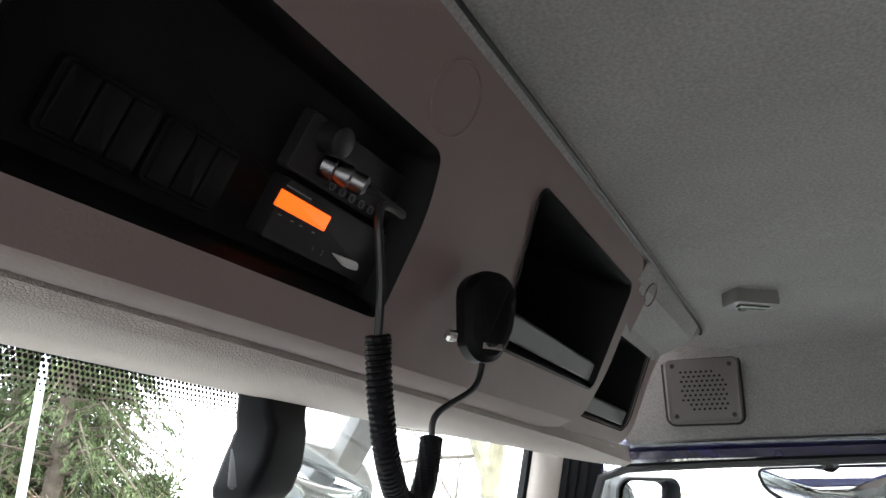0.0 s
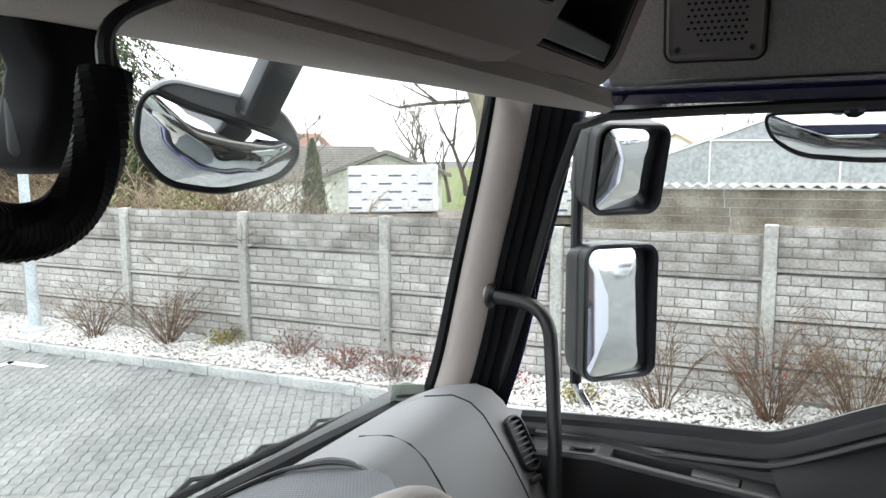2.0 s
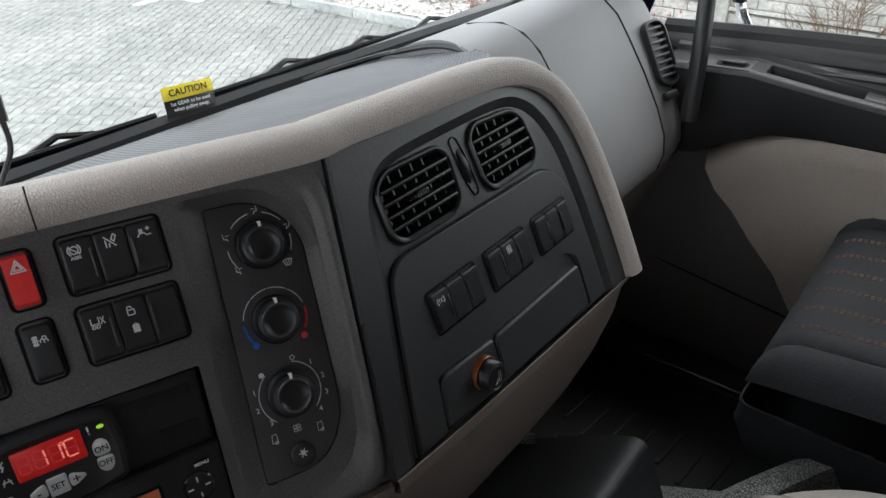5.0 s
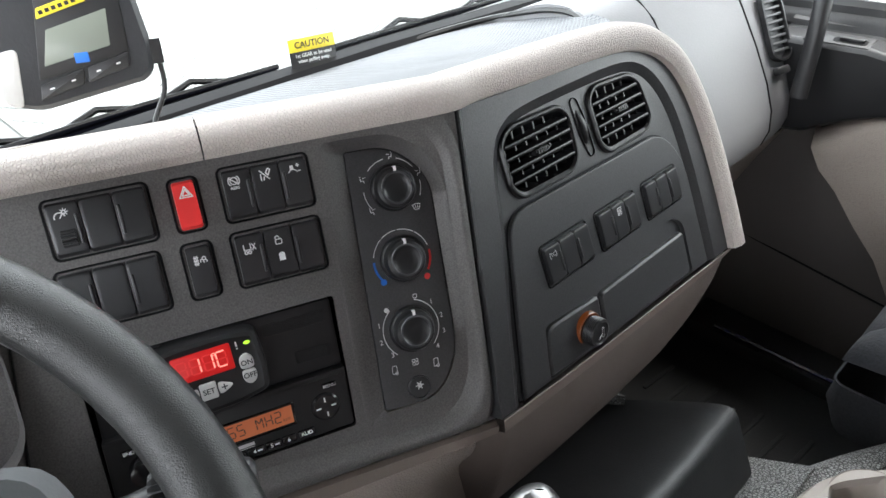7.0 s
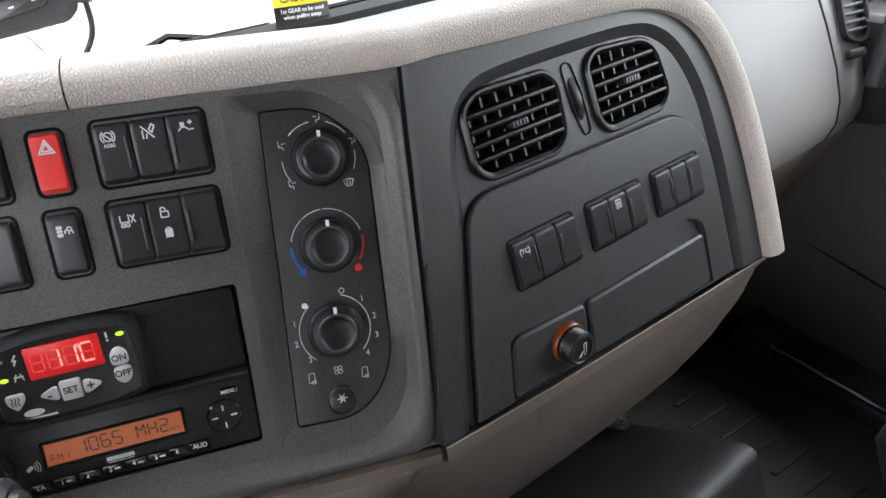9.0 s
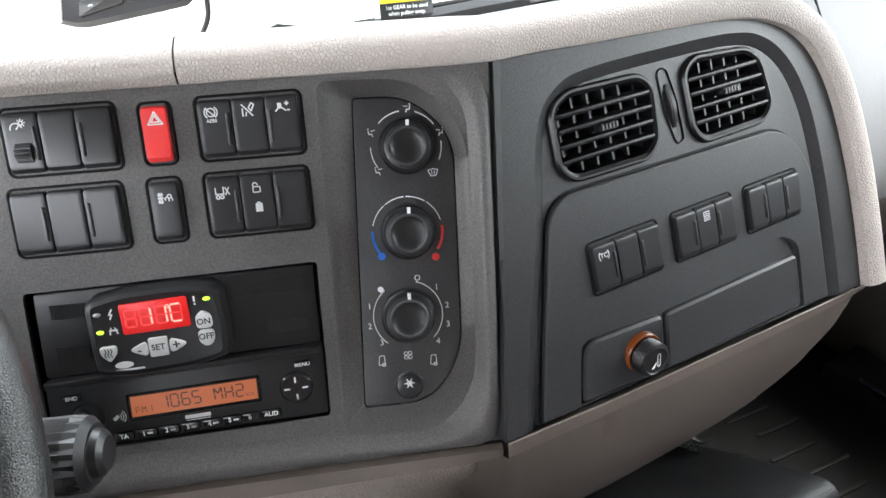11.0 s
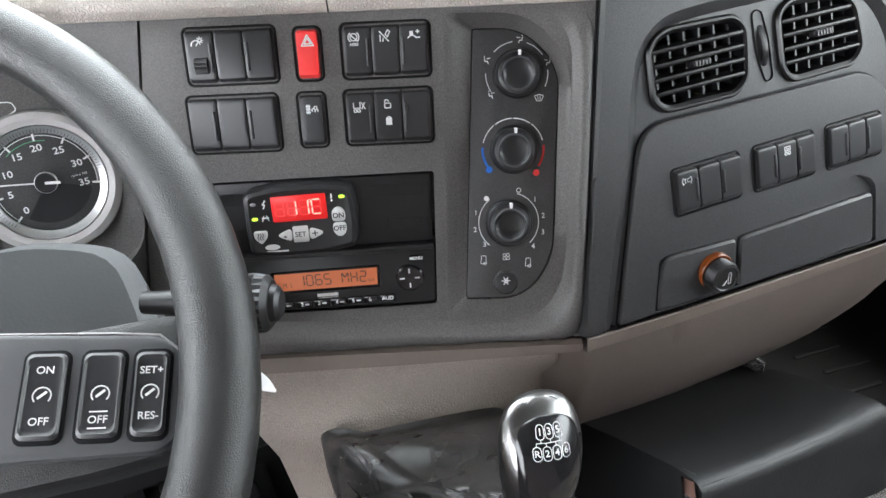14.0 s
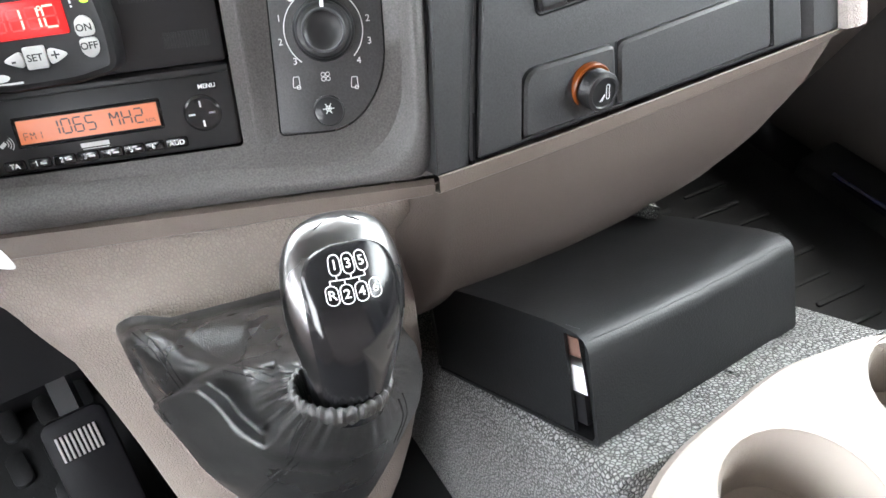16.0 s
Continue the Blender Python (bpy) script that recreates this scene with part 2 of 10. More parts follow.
def dotted(name, dark, light, size, r=0.28):
    """A perforated or studded sheet: a regular field of small dots."""
    ma = material(name, dark, 0.6)
    nt = ma.node_tree
    n, link = nt.nodes, nt.links.new
    b = n["Principled BSDF"]
    tc = n.new("ShaderNodeTexCoord")
    vo = n.new("ShaderNodeTexVoronoi")
    vo.voronoi_dimensions = "2D"
    vo.inputs["Randomness"].default_value = 0.0
    vo.inputs["Scale"].default_value = 1 / size
    rot = n.new("ShaderNodeMapping")
    rot.inputs["Rotation"].default_value = (0, 0, radians(12))
    link(tc.outputs["Object"], rot.inputs[0]), link(rot.outputs[0], vo.inputs["Vector"])
    st = n.new("ShaderNodeMapRange")
    st.inputs["From Min"].default_value, st.inputs["From Max"].default_value = r, r + 0.12
    link(vo.outputs["Distance"], st.inputs[0])
    mix = n.new("ShaderNodeMix")
    mix.data_type = "RGBA"
    mix.inputs[6].default_value, mix.inputs[7].default_value = (*dark, 1), (*light, 1)
    link(st.outputs[0], mix.inputs[0]), link(mix.outputs[2], b.inputs["Base Color"])
    bump = n.new("ShaderNodeBump")
    bump.inputs["Strength"].default_value, bump.inputs["Distance"].default_value = 0.5, size * 0.2
    link(st.outputs[0], bump.inputs["Height"]), link(bump.outputs[0], b.inputs["Normal"])
    return ma


PANEL = material("dash_plastic", (0.093, 0.087, 0.085), 0.55, grain=0.4, grain_size=0.0007, fine=0.28, blotch=0.05)
PANEL_SMOOTH = material("side_plastic", (0.032, 0.0322, 0.0335), 0.44, spec=0.45, grain=0.35, grain_size=0.0008, fine=0.25, blotch=0.06)
VENT_BLACK = material("vent_plastic", (0.006, 0.006, 0.0065), 0.36, spec=0.35, grain=0.15, grain_size=0.0008, blotch=0.1)
BLACK = material("black_plastic", (0.012, 0.012, 0.013), 0.42, grain=0.15, grain_size=0.0008, blotch=0.1)
BLACK_GLOSS = material("gloss_black", (0.012, 0.012, 0.013), 0.16, blotch=0.05)
SWITCH = material("switch_plastic", (0.023, 0.023, 0.0243), 0.33, grain=0.12, grain_size=0.0006, blotch=0.08)
RED = material("red_switch", (0.86, 0.045, 0.045), 0.35, blotch=0.05)
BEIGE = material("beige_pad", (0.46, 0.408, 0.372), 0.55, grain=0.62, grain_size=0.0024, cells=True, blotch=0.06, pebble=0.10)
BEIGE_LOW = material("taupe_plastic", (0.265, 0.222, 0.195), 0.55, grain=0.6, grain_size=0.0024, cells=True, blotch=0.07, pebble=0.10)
CONSOLE = material("taupe_console", (0.21, 0.160, 0.148), 0.6, grain=0.25, grain_size=0.0016, blotch=0.06)
GREY_TOP = material("grey_dash", (0.21, 0.208, 0.215), 0.5, grain=0.3, grain_size=0.0016, blotch=0.05)
GREY_DARK = material("dark_door", (0.016, 0.017, 0.020), 0.45, grain=0.25, grain_size=0.0016, blotch=0.08)
MESH_TOP = dotted("dash_mesh", (0.025, 0.025, 0.028), (0.125, 0.13, 0.14), 0.0062, 0.24)
PAINT = material("icon_paint", (0.75, 0.75, 0.75), 0.5, blotch=0.02)
PAINT_DIM = material("grey_mark", (0.22, 0.22, 0.23), 0.5, blotch=0.02)
PAINT_BLUE = material("blue_mark", (0.02, 0.16, 0.62), 0.5, blotch=0.02)
PAINT_RED = material("red_mark", (0.62, 0.03, 0.03), 0.5, blotch=0.02)
PAINT_YELLOW = material("yellow_card", (0.80, 0.62, 0.03), 0.5, blotch=0.03)
BUTTON = material("grey_key", (0.55, 0.55, 0.54), 0.45, blotch=0.03)
CHROME = material("polished_metal", (0.78, 0.78, 0.80), 0.24, 1.0, blotch=0.04)
STEEL = material("brushed_steel", (0.45, 0.45, 0.46), 0.35, 1.0, blotch=0.08)
LEATHER = material("black_leather", (0.020, 0.0194, 0.0188), 0.32, spec=1.0, coat=0.12, grain=0.35, grain_size=0.0013, cells=True, blotch=0.10)
LEATHERETTE = material("wallet_leatherette", (0.0085, 0.0092, 0.0098), 0.50, spec=0.45, grain=0.45, grain_size=0.0010, blotch=0.12)
RIM = material("wheel_rim", (0.018, 0.0182, 0.018), 0.33, grain=0.3, grain_size=0.0012, cells=True, blotch=0.1)
WHEEL_GREY = material("wheel_column_grey", (0.15, 0.158, 0.162), 0.5, grain=0.2, grain_size=0.0012, blotch=0.06)
SPOKE_PLATE = material("spoke_plate", (0.075, 0.076, 0.08), 0.34, 0.3, grain=0.15, grain_size=0.0008, blotch=0.06)
DIAL_RING = material("dial_ring", (0.38, 0.385, 0.39), 0.30, 0.7, blotch=0.05)
PALE_BEZEL = material("pale_bezel", (0.42, 0.405, 0.40), 0.4, grain=0.2, grain_size=0.001, blotch=0.05)
HEADLINER = material("headliner_felt", (0.322, 0.320, 0.308), 0.95, grain=1.0, grain_size=0.002, blotch=0.07, fine=0.16)
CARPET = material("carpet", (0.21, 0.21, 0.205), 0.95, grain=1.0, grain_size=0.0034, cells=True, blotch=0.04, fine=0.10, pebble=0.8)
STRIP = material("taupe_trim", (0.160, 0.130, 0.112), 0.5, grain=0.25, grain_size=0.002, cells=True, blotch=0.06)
# darker copy of the strip's taupe, for the shade under the dash
STRIP_SHADED = material("shaded_taupe_trim", (0.122, 0.099, 0.086), 0.55, grain=0.3, grain_size=0.002, cells=True, blotch=0.06)
SHROUD = material("shroud_plastic", (0.108, 0.113, 0.116), 0.5, grain=0.2, grain_size=0.0012, blotch=0.06)
TABLE_TOP = material("table_plastic", (0.27, 0.235, 0.208), 0.5, grain=0.2, grain_size=0.0016, blotch=0.04)
# taupe door lining with the dimness of the footwell put into its colour
LINING_SHADED = material("shaded_door_lining", (0.070, 0.062, 0.058), 0.7, grain=0.3, grain_size=0.002, blotch=0.08)
SATIN = material("satin_metal", (0.22, 0.216, 0.216), 0.27, 1.0, blotch=0.08, grain=0.1, grain_size=0.0008)
HEATER_PLATE = material("heater_plate", (0.042, 0.041, 0.042), 0.45, grain=0.3, grain_size=0.0007, fine=0.2, blotch=0.06)
JET = material("jet_black", (0.005, 0.005, 0.006), 0.5, grain=0.15, grain_size=0.0008, spec=0.12)
RUBBER = material("rubber_mat", (0.008, 0.0085, 0.009), 0.6, grain=0.3, grain_size=0.002, blotch=0.15)
FABRIC = material("seat_fabric", (0.014, 0.015, 0.018), 0.9, grain=0.7, grain_size=0.0018, blotch=0.12, fine=0.3)
STITCH = material("seat_stitch", (0.16, 0.09, 0.07), 0.8)
BLUE = material("blue_paint", (0.007, 0.008, 0.06), 0.2, coat=0.8, blotch=0.05)
AMBER = glow("amber_ring", (0.7, 0.17, 0.02), 0.008, 0.12)
LCD_ORANGE = glow("orange_display", (0.60, 0.17, 0.07), 0.04)
LCD_BRIGHT = glow("bright_orange_display", (1.0, 0.11, 0.01), 0.22)
LCD_RED = glow("red_display", (0.80, 0.02, 0.02), 0.045)
SEG_RED = glow("lit_segment", (1.0, 0.28, 0.22), 0.17)
SEG_DIM = glow("unlit_segment", (0.95, 0.05, 0.05), 0.06)
LED = glow("green_light", (0.45, 0.9, 0.05), 0.15)
LCD_GREY = material("grey_display", (0.20, 0.22, 0.19), 0.2, blotch=0.04)
MIRROR = material("mirror_glass", (0.86, 0.88, 0.9), 0.02, 1.0, blotch=0.01)
MIRROR.node_tree.nodes["Principled BSDF"].inputs["Roughness"].default_value = 0.02
WINDOW = glass("window_glass", (0.96, 0.98, 0.97), 0.12)

# ---- planes of the dashboard and the overhead console ----
FA = plane_frame((0.7155, 0.5412, 1.9368), (-0.3467, -0.8581, 0.3788), (0.9272, -0.3746, 0))
FB = plane_frame((1.0147, 0.487, 1.9399), (-0.0121, -0.9086, 0.4174), (0.9999, -0.0134, 0))
FC = plane_frame((0.7158, 0.3438, 2.5907), (-0.0133, -0.86, -0.5102), (0.9999, -0.0155, 0))


def on(fr, u, v, w=0.0):
    return fr @ Vector((u, v, w))


# ---- cab shell ----
def profile_sheet(mesh, xs, prof, thick=None):
    """A sheet of constant profile (y, z) between the given x."""
    grid(mesh, [[(x, y, z) for y, z in prof] for x in xs])
    return mesh


m = Mesh()
box(m, -0.25, 1.78, -0.95, 0.85, 1.28, 1.32)
solo("floor", m, RUBBER, "black cab floor under the rubber mats", "floor", kind="structure")
m = Mesh()
box(m, -0.25, 1.78, -0.95, -0.9, 1.3, 2.75)
solo("wall_back", m, CONSOLE, "taupe rear wall of the cab", "wall", kind="structure")
m = Mesh()
box(m, -0.27, -0.22, -0.95, 0.8, 1.3, 1.93)
box(m, -0.27, -0.22, -0.95, -0.60, 1.93, 2.5)
box(m, -0.27, -0.22, -0.95, 0.55, 2.5, 2.75)
solo("wall_left", m, CONSOLE, "taupe side wall of the cab with window opening", "wall", kind="structure")
# headliner: roof felt, gently crowned
m = Mesh()
rows = []
for i in range(25):
    x = -0.25 + i * 1.86 / 24
    rows.append([(x, y, 2.702 + 0.012 * math.sin(math.pi * (x + 0.25) / 1.86) - max(0, x - 1.40) ** 2 * 1.1) for y in (-0.95, -0.6, -0.3, 0.0, 0.15, 0.262, 0.33)])
grid(m, rows)
grid(m, [[(x, y, z + 0.05) for x, y, z in r] for r in rows])
solo("ceiling", m, HEADLINER, "grey felt headliner of the cab roof", "ceiling", kind="structure")

# side wall over the door, with the door frame below it
m = Mesh()
prof = [(1.53, 2.695), (1.572, 2.655), (1.60, 2.57), (1.612, 2.528), (1.63, 2.522)]
grid(m, [[(x - max(0, y - 0.22) * 0.16, y, z) for x, z in prof] for y in (-0.95, -0.4, 0.0, 0.22, 0.3, 0.37, 0.44)])
solo("wall_right", m, HEADLINER, "grey felt above the passenger door", "wall", kind="structure")
m = Mesh()
grid(m, [[(1.60, y, 2.522), (1.625, y, 2.53), (1.652, y, 2.512), (1.655, y, 2.497), (1.70, y, 2.49), (1.76, y, 2.56), (1.72, y, 2.75), (1.6, y, 2.78)] for y in (-0.95, -0.3, 0.0, 0.3, 0.45, 0.5)])
solo("trim", m, BLUE, "dark blue painted door frame under the roof", "trim", kind="structure")
m = Mesh()
tube(m, [(1.66, -0.95, 2.492), (1.66, 0.0, 2.49), (1.66, 0.3, 2.486), (1.662, 0.46, 2.482), (1.668, 0.515, 2.465), (1.678, 0.555, 2.36), (1.70, 0.605, 2.2), (1.722, 0.665, 2.02), (1.727, 0.69, 1.94)], 0.009, 8)
solo("door_seal", m, BLACK, "black rubber seal round the door opening", "seal", kind="structure")

# right front pillar: taupe inner trim, black rubber, blue paint outside
PIL = [(1.632, 0.601, 2.525), (1.645, 0.633, 2.391), (1.656, 0.677, 2.225), (1.664, 0.720, 2.05), (1.660, 0.748, 1.957), (1.656, 0.765, 1.90)]


def strip(mesh, line, offs):
    """A moulding: the line is moved by each of the offsets in turn."""
    grid(mesh, [[tuple(Vector(p) + Vector(o)) for o in offs] for p in spline(line, 5)])
    return mesh


pillar = thing("pillar_right", (1.64, 0.7, 1.9), "front pillar with light taupe trim, black seals and blue paint", "pillar", kind="structure")
part("inner_trim", strip(Mesh(), PIL, [(0.02, 0.05, 0), (0.0, 0.045, 0), (-0.007, 0.036, 0), (-0.009, 0.022, 0), (-0.006, 0.006, 0), (0.003, -0.008, 0), (0.014, -0.015, 0), (0.024, -0.018, 0)]), BEIGE, pillar, "light taupe pillar trim")
part("windscreen_seal", strip(Mesh(), PIL, [(0.003, 0.040, 0), (-0.007, 0.050, 0), (0.0, 0.066, 0), (0.03, 0.07, 0)]), JET, pillar, "black windscreen seal")
part("door_rubber", strip(Mesh(), PIL, [(0.020, -0.014, 0), (0.023, -0.030, 0), (0.033, -0.028, 0), (0.037, -0.046, 0), (0.048, -0.043, 0), (0.052, -0.062, 0), (0.060, -0.070, 0)]), JET, pillar, "black ribbed door rubber")
part("painted_edge", strip(Mesh(), PIL, [(0.056, -0.068, 0), (0.064, -0.086, 0), (0.085, -0.08, 0), (0.10, 0.0, 0), (0.07, 0.07, 0), (0.02, 0.065, 0)]), JET, pillar, "black painted pillar edge")
part("painted_edge", strip(Mesh(), PIL, [(0.066, -0.084, 0), (0.070, -0.090, 0), (0.080, -0.086, 0)]), BLUE, pillar, "thin dark blue painted edge")
part("mounting_boss", lathe(Mesh(), [(0.016, 0), (0.016, 0.008), (0.011, 0.013)], 14, plane_frame((1.656, 0.672, 2.17), (-0.2, -1, 0.1), (1, -0.2, 0))), BEIGE, pillar)
m = Mesh()
box(m, -0.3, -0.22, 0.66, 0.84, 1.3, 2.55)
solo("pillar_left", m, BEIGE, "taupe front pillar beside the driver", "pillar", kind="structure")

# windscreen and door glass
WS_X = [-0.2, 0.1, 0.4, 0.7, 1.0, 1.3, 1.5, 1.66]


def ws_y(x, z):
    s = (z - 1.93) / 0.62
    return 0.90 - 0.06 * ((x - 0.72) / 0.94) ** 2 - 0.20 * s


def screen_sheet(mesh, z0, z1, off, xs=WS_X, k=6):
    grid(mesh, [[(x, ws_y(x, z0 + (z1 - z0) * j / k) + off, z0 + (z1 - z0) * j / k) for j in range(k + 1)] for x in xs])
    return mesh


window = thing("window_1", (0.72, 0.9, 1.93), "clear curved windscreen with a dotted black border", "windscreen", kind="structure")
pane = part("pane", screen_sheet(screen_sheet(Mesh(), 1.93, 2.60, 0.0), 1.93, 2.60, 0.006), WINDOW, window, "clear glass")
pane.visible_shadow = False
m = Mesh()
for i in range(172):
    for j in range(8):
        x, z = -0.1 + i * 0.0058 + (j % 2) * 0.0029, 2.528 - j * 0.005
        r = 0.0029 - j * 0.00024
        y = ws_y(x, z) - 0.002
        m.add([(x + r * math.cos(a), y, z + r * math.sin(a)) for a in (0, 1.05, 2.09, 3.14, 4.19, 5.24)], [(0, 1, 2, 3, 4, 5)])
part("dot_border", m, JET, window, "black printed dots along the upper edge", smooth=False)
m = Mesh()
screen_sheet(m, 2.527, 2.60, -0.004, k=2)
part("black_border", m, JET, window, "black printed band")

door = thing("door_1", (1.70, 0.1, 1.3), "passenger door with black armrest, taupe panel and large side window", "door", kind="structure")
pane = part("pane", box(box(Mesh(), 1.705, 1.709, -0.85, 0.20, 1.9, 2.5), 1.705, 1.709, 0.20, 0.60, 1.9, 2.5), WINDOW, door, "clear door glass")
pane.visible_shadow = False
# belt of the door: sill rises behind the kink
SILL = [(-0.85, 2.40), (-0.2, 2.13), (0.03, 2.035), (0.13, 1.988), (0.19, 1.963), (0.24, 1.957), (0.35, 1.952), (0.48, 1.944), (0.62, 1.934)]


def belt(mesh, offs):
    grid(mesh, [[(x, y, z + dz) for x, dz in offs] for y, z in [(p.x, p.y) for p in spline([Vector((a, b, 0)) for a, b in SILL], 4)]])
    return mesh


part("window_seal", belt(Mesh(), [(1.712, 0.012), (1.70, 0.014), (1.692, 0.006), (1.690, -0.006)]), BLACK, door, "black window seal")
part("belt_moulding", belt(Mesh(), [(1.690, -0.004), (1.684, -0.008), (1.680, -0.016), (1.679, -0.024), (1.683, -0.03)]), PANEL_SMOOTH, door, "dark grey moulding under the window")
part("belt_moulding", belt(Mesh(), [(1.684, -0.028), (1.672, -0.031), (1.668, -0.035), (1.674, -0.044)]), PANEL_SMOOTH, door)
# armrest ledge: falls towards the rear, with a grab slot let into it
LEDGE = [(0.585, 1.905), (0.52, 1.909), (0.46, 1.9135), (0.41, 1.909), (0.35, 1.904), (0.24, 1.897), (0.16, 1.892)]
DEEP = [(0.585, 0.150), (0.52, 0.142), (0.46, 0.110), (0.41, 0.084), (0.35, 0.070), (0.24, 0.058), (0.16, 0.055)]


def by_y(table, y):
    for (y0, a), (y1, b) in zip(table, table[1:]):
        if y >= y1:
            return b + (a - b) * min(1.0, (y - y1) / (y0 - y1))
    return table[-1][1]


def slot(y):
    return 0.024 * min(1.0, max(0.0, min(0.4405 - y, y - 0.2335) / 0.005)) ** 0.5


m, face = Mesh(), Mesh()
rows, rows_f = [], []
for y in [0.585, 0.55, 0.52, 0.49, 0.46, 0.4405, 0.4395, 0.438, 0.4355] + [0.42 - 0.015 * k for k in range(12)] + [0.2385, 0.236, 0.2345, 0.2335, 0.22, 0.20, 0.185, 0.174]:
    z, d = by_y(LEDGE, y), slot(y)
    zo = z + 0.006
    rows.append([(1.678, y, max(1.925, zo)), (1.671, y, zo + 0.010), (1.669, y, zo + 0.002), (1.6655, y, zo), (1.6645, y, zo - 0.001), (1.6635, y, zo - 0.001 - d), (1.638, y, z + 0.002 - d), (1.637, y, z + 0.0022), (1.636, y, z + 0.0024), (1.629, y, z + 0.0012), (1.6245, y, z - 0.0012), (1.6225, y, z - 0.006)])
    h = by_y(DEEP, y)
    rows_f.append([(1.6225, y, z - 0.006), (1.6225, y, z - h * 0.75), (1.626, y, z - h * 0.94), (1.64, y, z - h), (1.70, y, z - h - 0.01)])
grid(m, rows)
# window light and shadow put into colour: grey ledge top, black front
part("armrest_ledge", m, PANEL_SMOOTH, door, "armrest ledge with a grab slot, paler for the daylight on it", angle=40)
grid(face, rows_f)
part("armrest", face, BLACK, door, "armrest front, blackened for the shadow below the ledge")
FLG = plane_frame((1.6505, 0.30, 1.9045), (-0.11, -0.072, 1), (0, 1, 0.072))
part("recess_cover", slab(Mesh(), rrect(-0.0265, 0.0, 0.073, 0.0245, 0.003, 3), -0.004, 0.0006, 0.0012, FLG, True), PANEL_SMOOTH, door, "grey cover over the end of the slot")
FSW = plane_frame((1.645, 0.505, 1.9135), (-0.14, 0.06, 1), (0, 1, -0.06))
sw = part("switch_plate", slab(Mesh(), rrect(0, 0, 0.090, 0.036, 0.002), -0.004, 0.0012, 0.0006, FSW), PANEL_SMOOTH, door, "grey window switch plate")
part("cup", slab(Mesh(), rrect(-0.016, 0.003, 0.046, 0.017, 0.006), 0.0004, 0.0018, 0.0004, FSW), JET, sw, "dark finger cup")
part("rocker", slab(Mesh(), rrect(-0.018, 0.002, 0.034, 0.010, 0.003), 0.0016, 0.0065, 0.002, FSW), BLACK, sw, "black window switch")
# rear corner panel with a shoulder that carries on the line of the ledge
m = Mesh()
CORNER = [(1.690, 0.199, 1.945), (1.673, 0.197, 1.930), (1.664, 0.190, 1.918), (1.650, 0.183, 1.906), (1.634, 0.176, 1.897), (1.620, 0.171, 1.889), (1.613, 0.169, 1.878), (1.610, 0.172, 1.866), (1.611, 0.188, 1.852), (1.614, 0.205, 1.842), (1.615, 0.190, 1.82), (1.616, 0.160, 1.785), (1.618, 0.12, 1.74), (1.622, 0.08, 1.68)]
sill_pts = [p.xy for p in spline([Vector((a, b, 0)) for a, b in SILL[:4]], 4)]
rows = [[(x + 0.024, y + 0.003, z) for x, y, z in CORNER], CORNER]
for f in (0.06, 0.25, 0.6, 1.0):
    row = []
    for k, (x, y, z) in enumerate(CORNER):
        yy = y + (-0.85 - y) * f
        top_z = by_y([(b, c) for b, c in SILL[::-1]], yy) - 0.036
        row.append((x + 0.006 * (k > 3), yy, top_z + (z - top_z) * min(1.0, k / 5) if k < 5 else z - 0.05 * f * (k < 9)))
    rows.append(row)
grid(m, rows)
part("rear_panel", m, PANEL_SMOOTH, door, "dark grey rear door panel", angle=60)
m = Mesh()
box(m, 1.70, 1.75, -0.9, 0.72, 1.28, 1.93)
part("outer_skin", m, BLACK, door)
# lower lining: its colour is darkened to stand for footwell shade
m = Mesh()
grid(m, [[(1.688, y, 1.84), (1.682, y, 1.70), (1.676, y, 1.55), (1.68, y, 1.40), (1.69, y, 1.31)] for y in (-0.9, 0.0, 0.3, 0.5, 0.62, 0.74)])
part("lower_lining", m, LINING_SHADED, door, "lower door lining, taupe darkened for footwell shade")
# taupe pocket panel
m = Mesh()
OUT = [(0.50, 1.765), (0.44, 1.81), (0.395, 1.838), (0.31, 1.85), (0.225, 1.853), (0.14, 1.84), (-0.4, 1.80)]
rows = []
for y, z in OUT:
    rows.append([(1.665, y, z + 0.005), (1.64, y, z), (1.624, y - 0.006, z - 0.012), (1.618, y - 0.028, z - 0.04), (1.616, y - 0.060, 1.70), (1.618, y - 0.098, 1.655), (1.620, y - 0.142, 1.61), (1.63, y - 0.19, 1.53), (1.66, y - 0.21, 1.40), (1.69, y - 0.22, 1.30)])
rows.insert(0, [(x + 0.022, y + 0.004, z - 0.002) for x, y, z in rows[0]])
rows.insert(0, [(1.69, y + 0.016, z - 0.004) for _, y, z in rows[1]])
grid(m, rows)
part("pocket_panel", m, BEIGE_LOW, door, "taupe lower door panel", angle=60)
part("seam", tube(Mesh(), [(1.680, 0.70, 1.545), (1.678, 0.55, 1.530), (1.676, 0.42, 1.515), (1.67, 0.30, 1.505)], 0.002, 6), JET, door, "seam across the lower lining")
m = Mesh()
box(m, 1.60, 1.70, -0.9, 0.62, 1.32, 1.362, bev=0.008)
solo("door_sill", m, RUBBER, "black door sill beside the floor", "sill", kind="structure")

# grab bar on the pillar
bar = thing("grab_bar", (1.62, 0.5, 1.9), "bent black grab bar beside the door", "grab bar")
part("bar", tube(Mesh(), spline([(1.652, 0.662, 2.168), (1.652, 0.61, 2.163), (1.648, 0.575, 2.152), (1.642, 0.553, 2.125), (1.636, 0.545, 2.08), (1.62, 0.535, 2.0), (1.60, 0.525, 1.93), (1.585, 0.52, 1.84)], 6), 0.0125, 12), BLACK, bar)
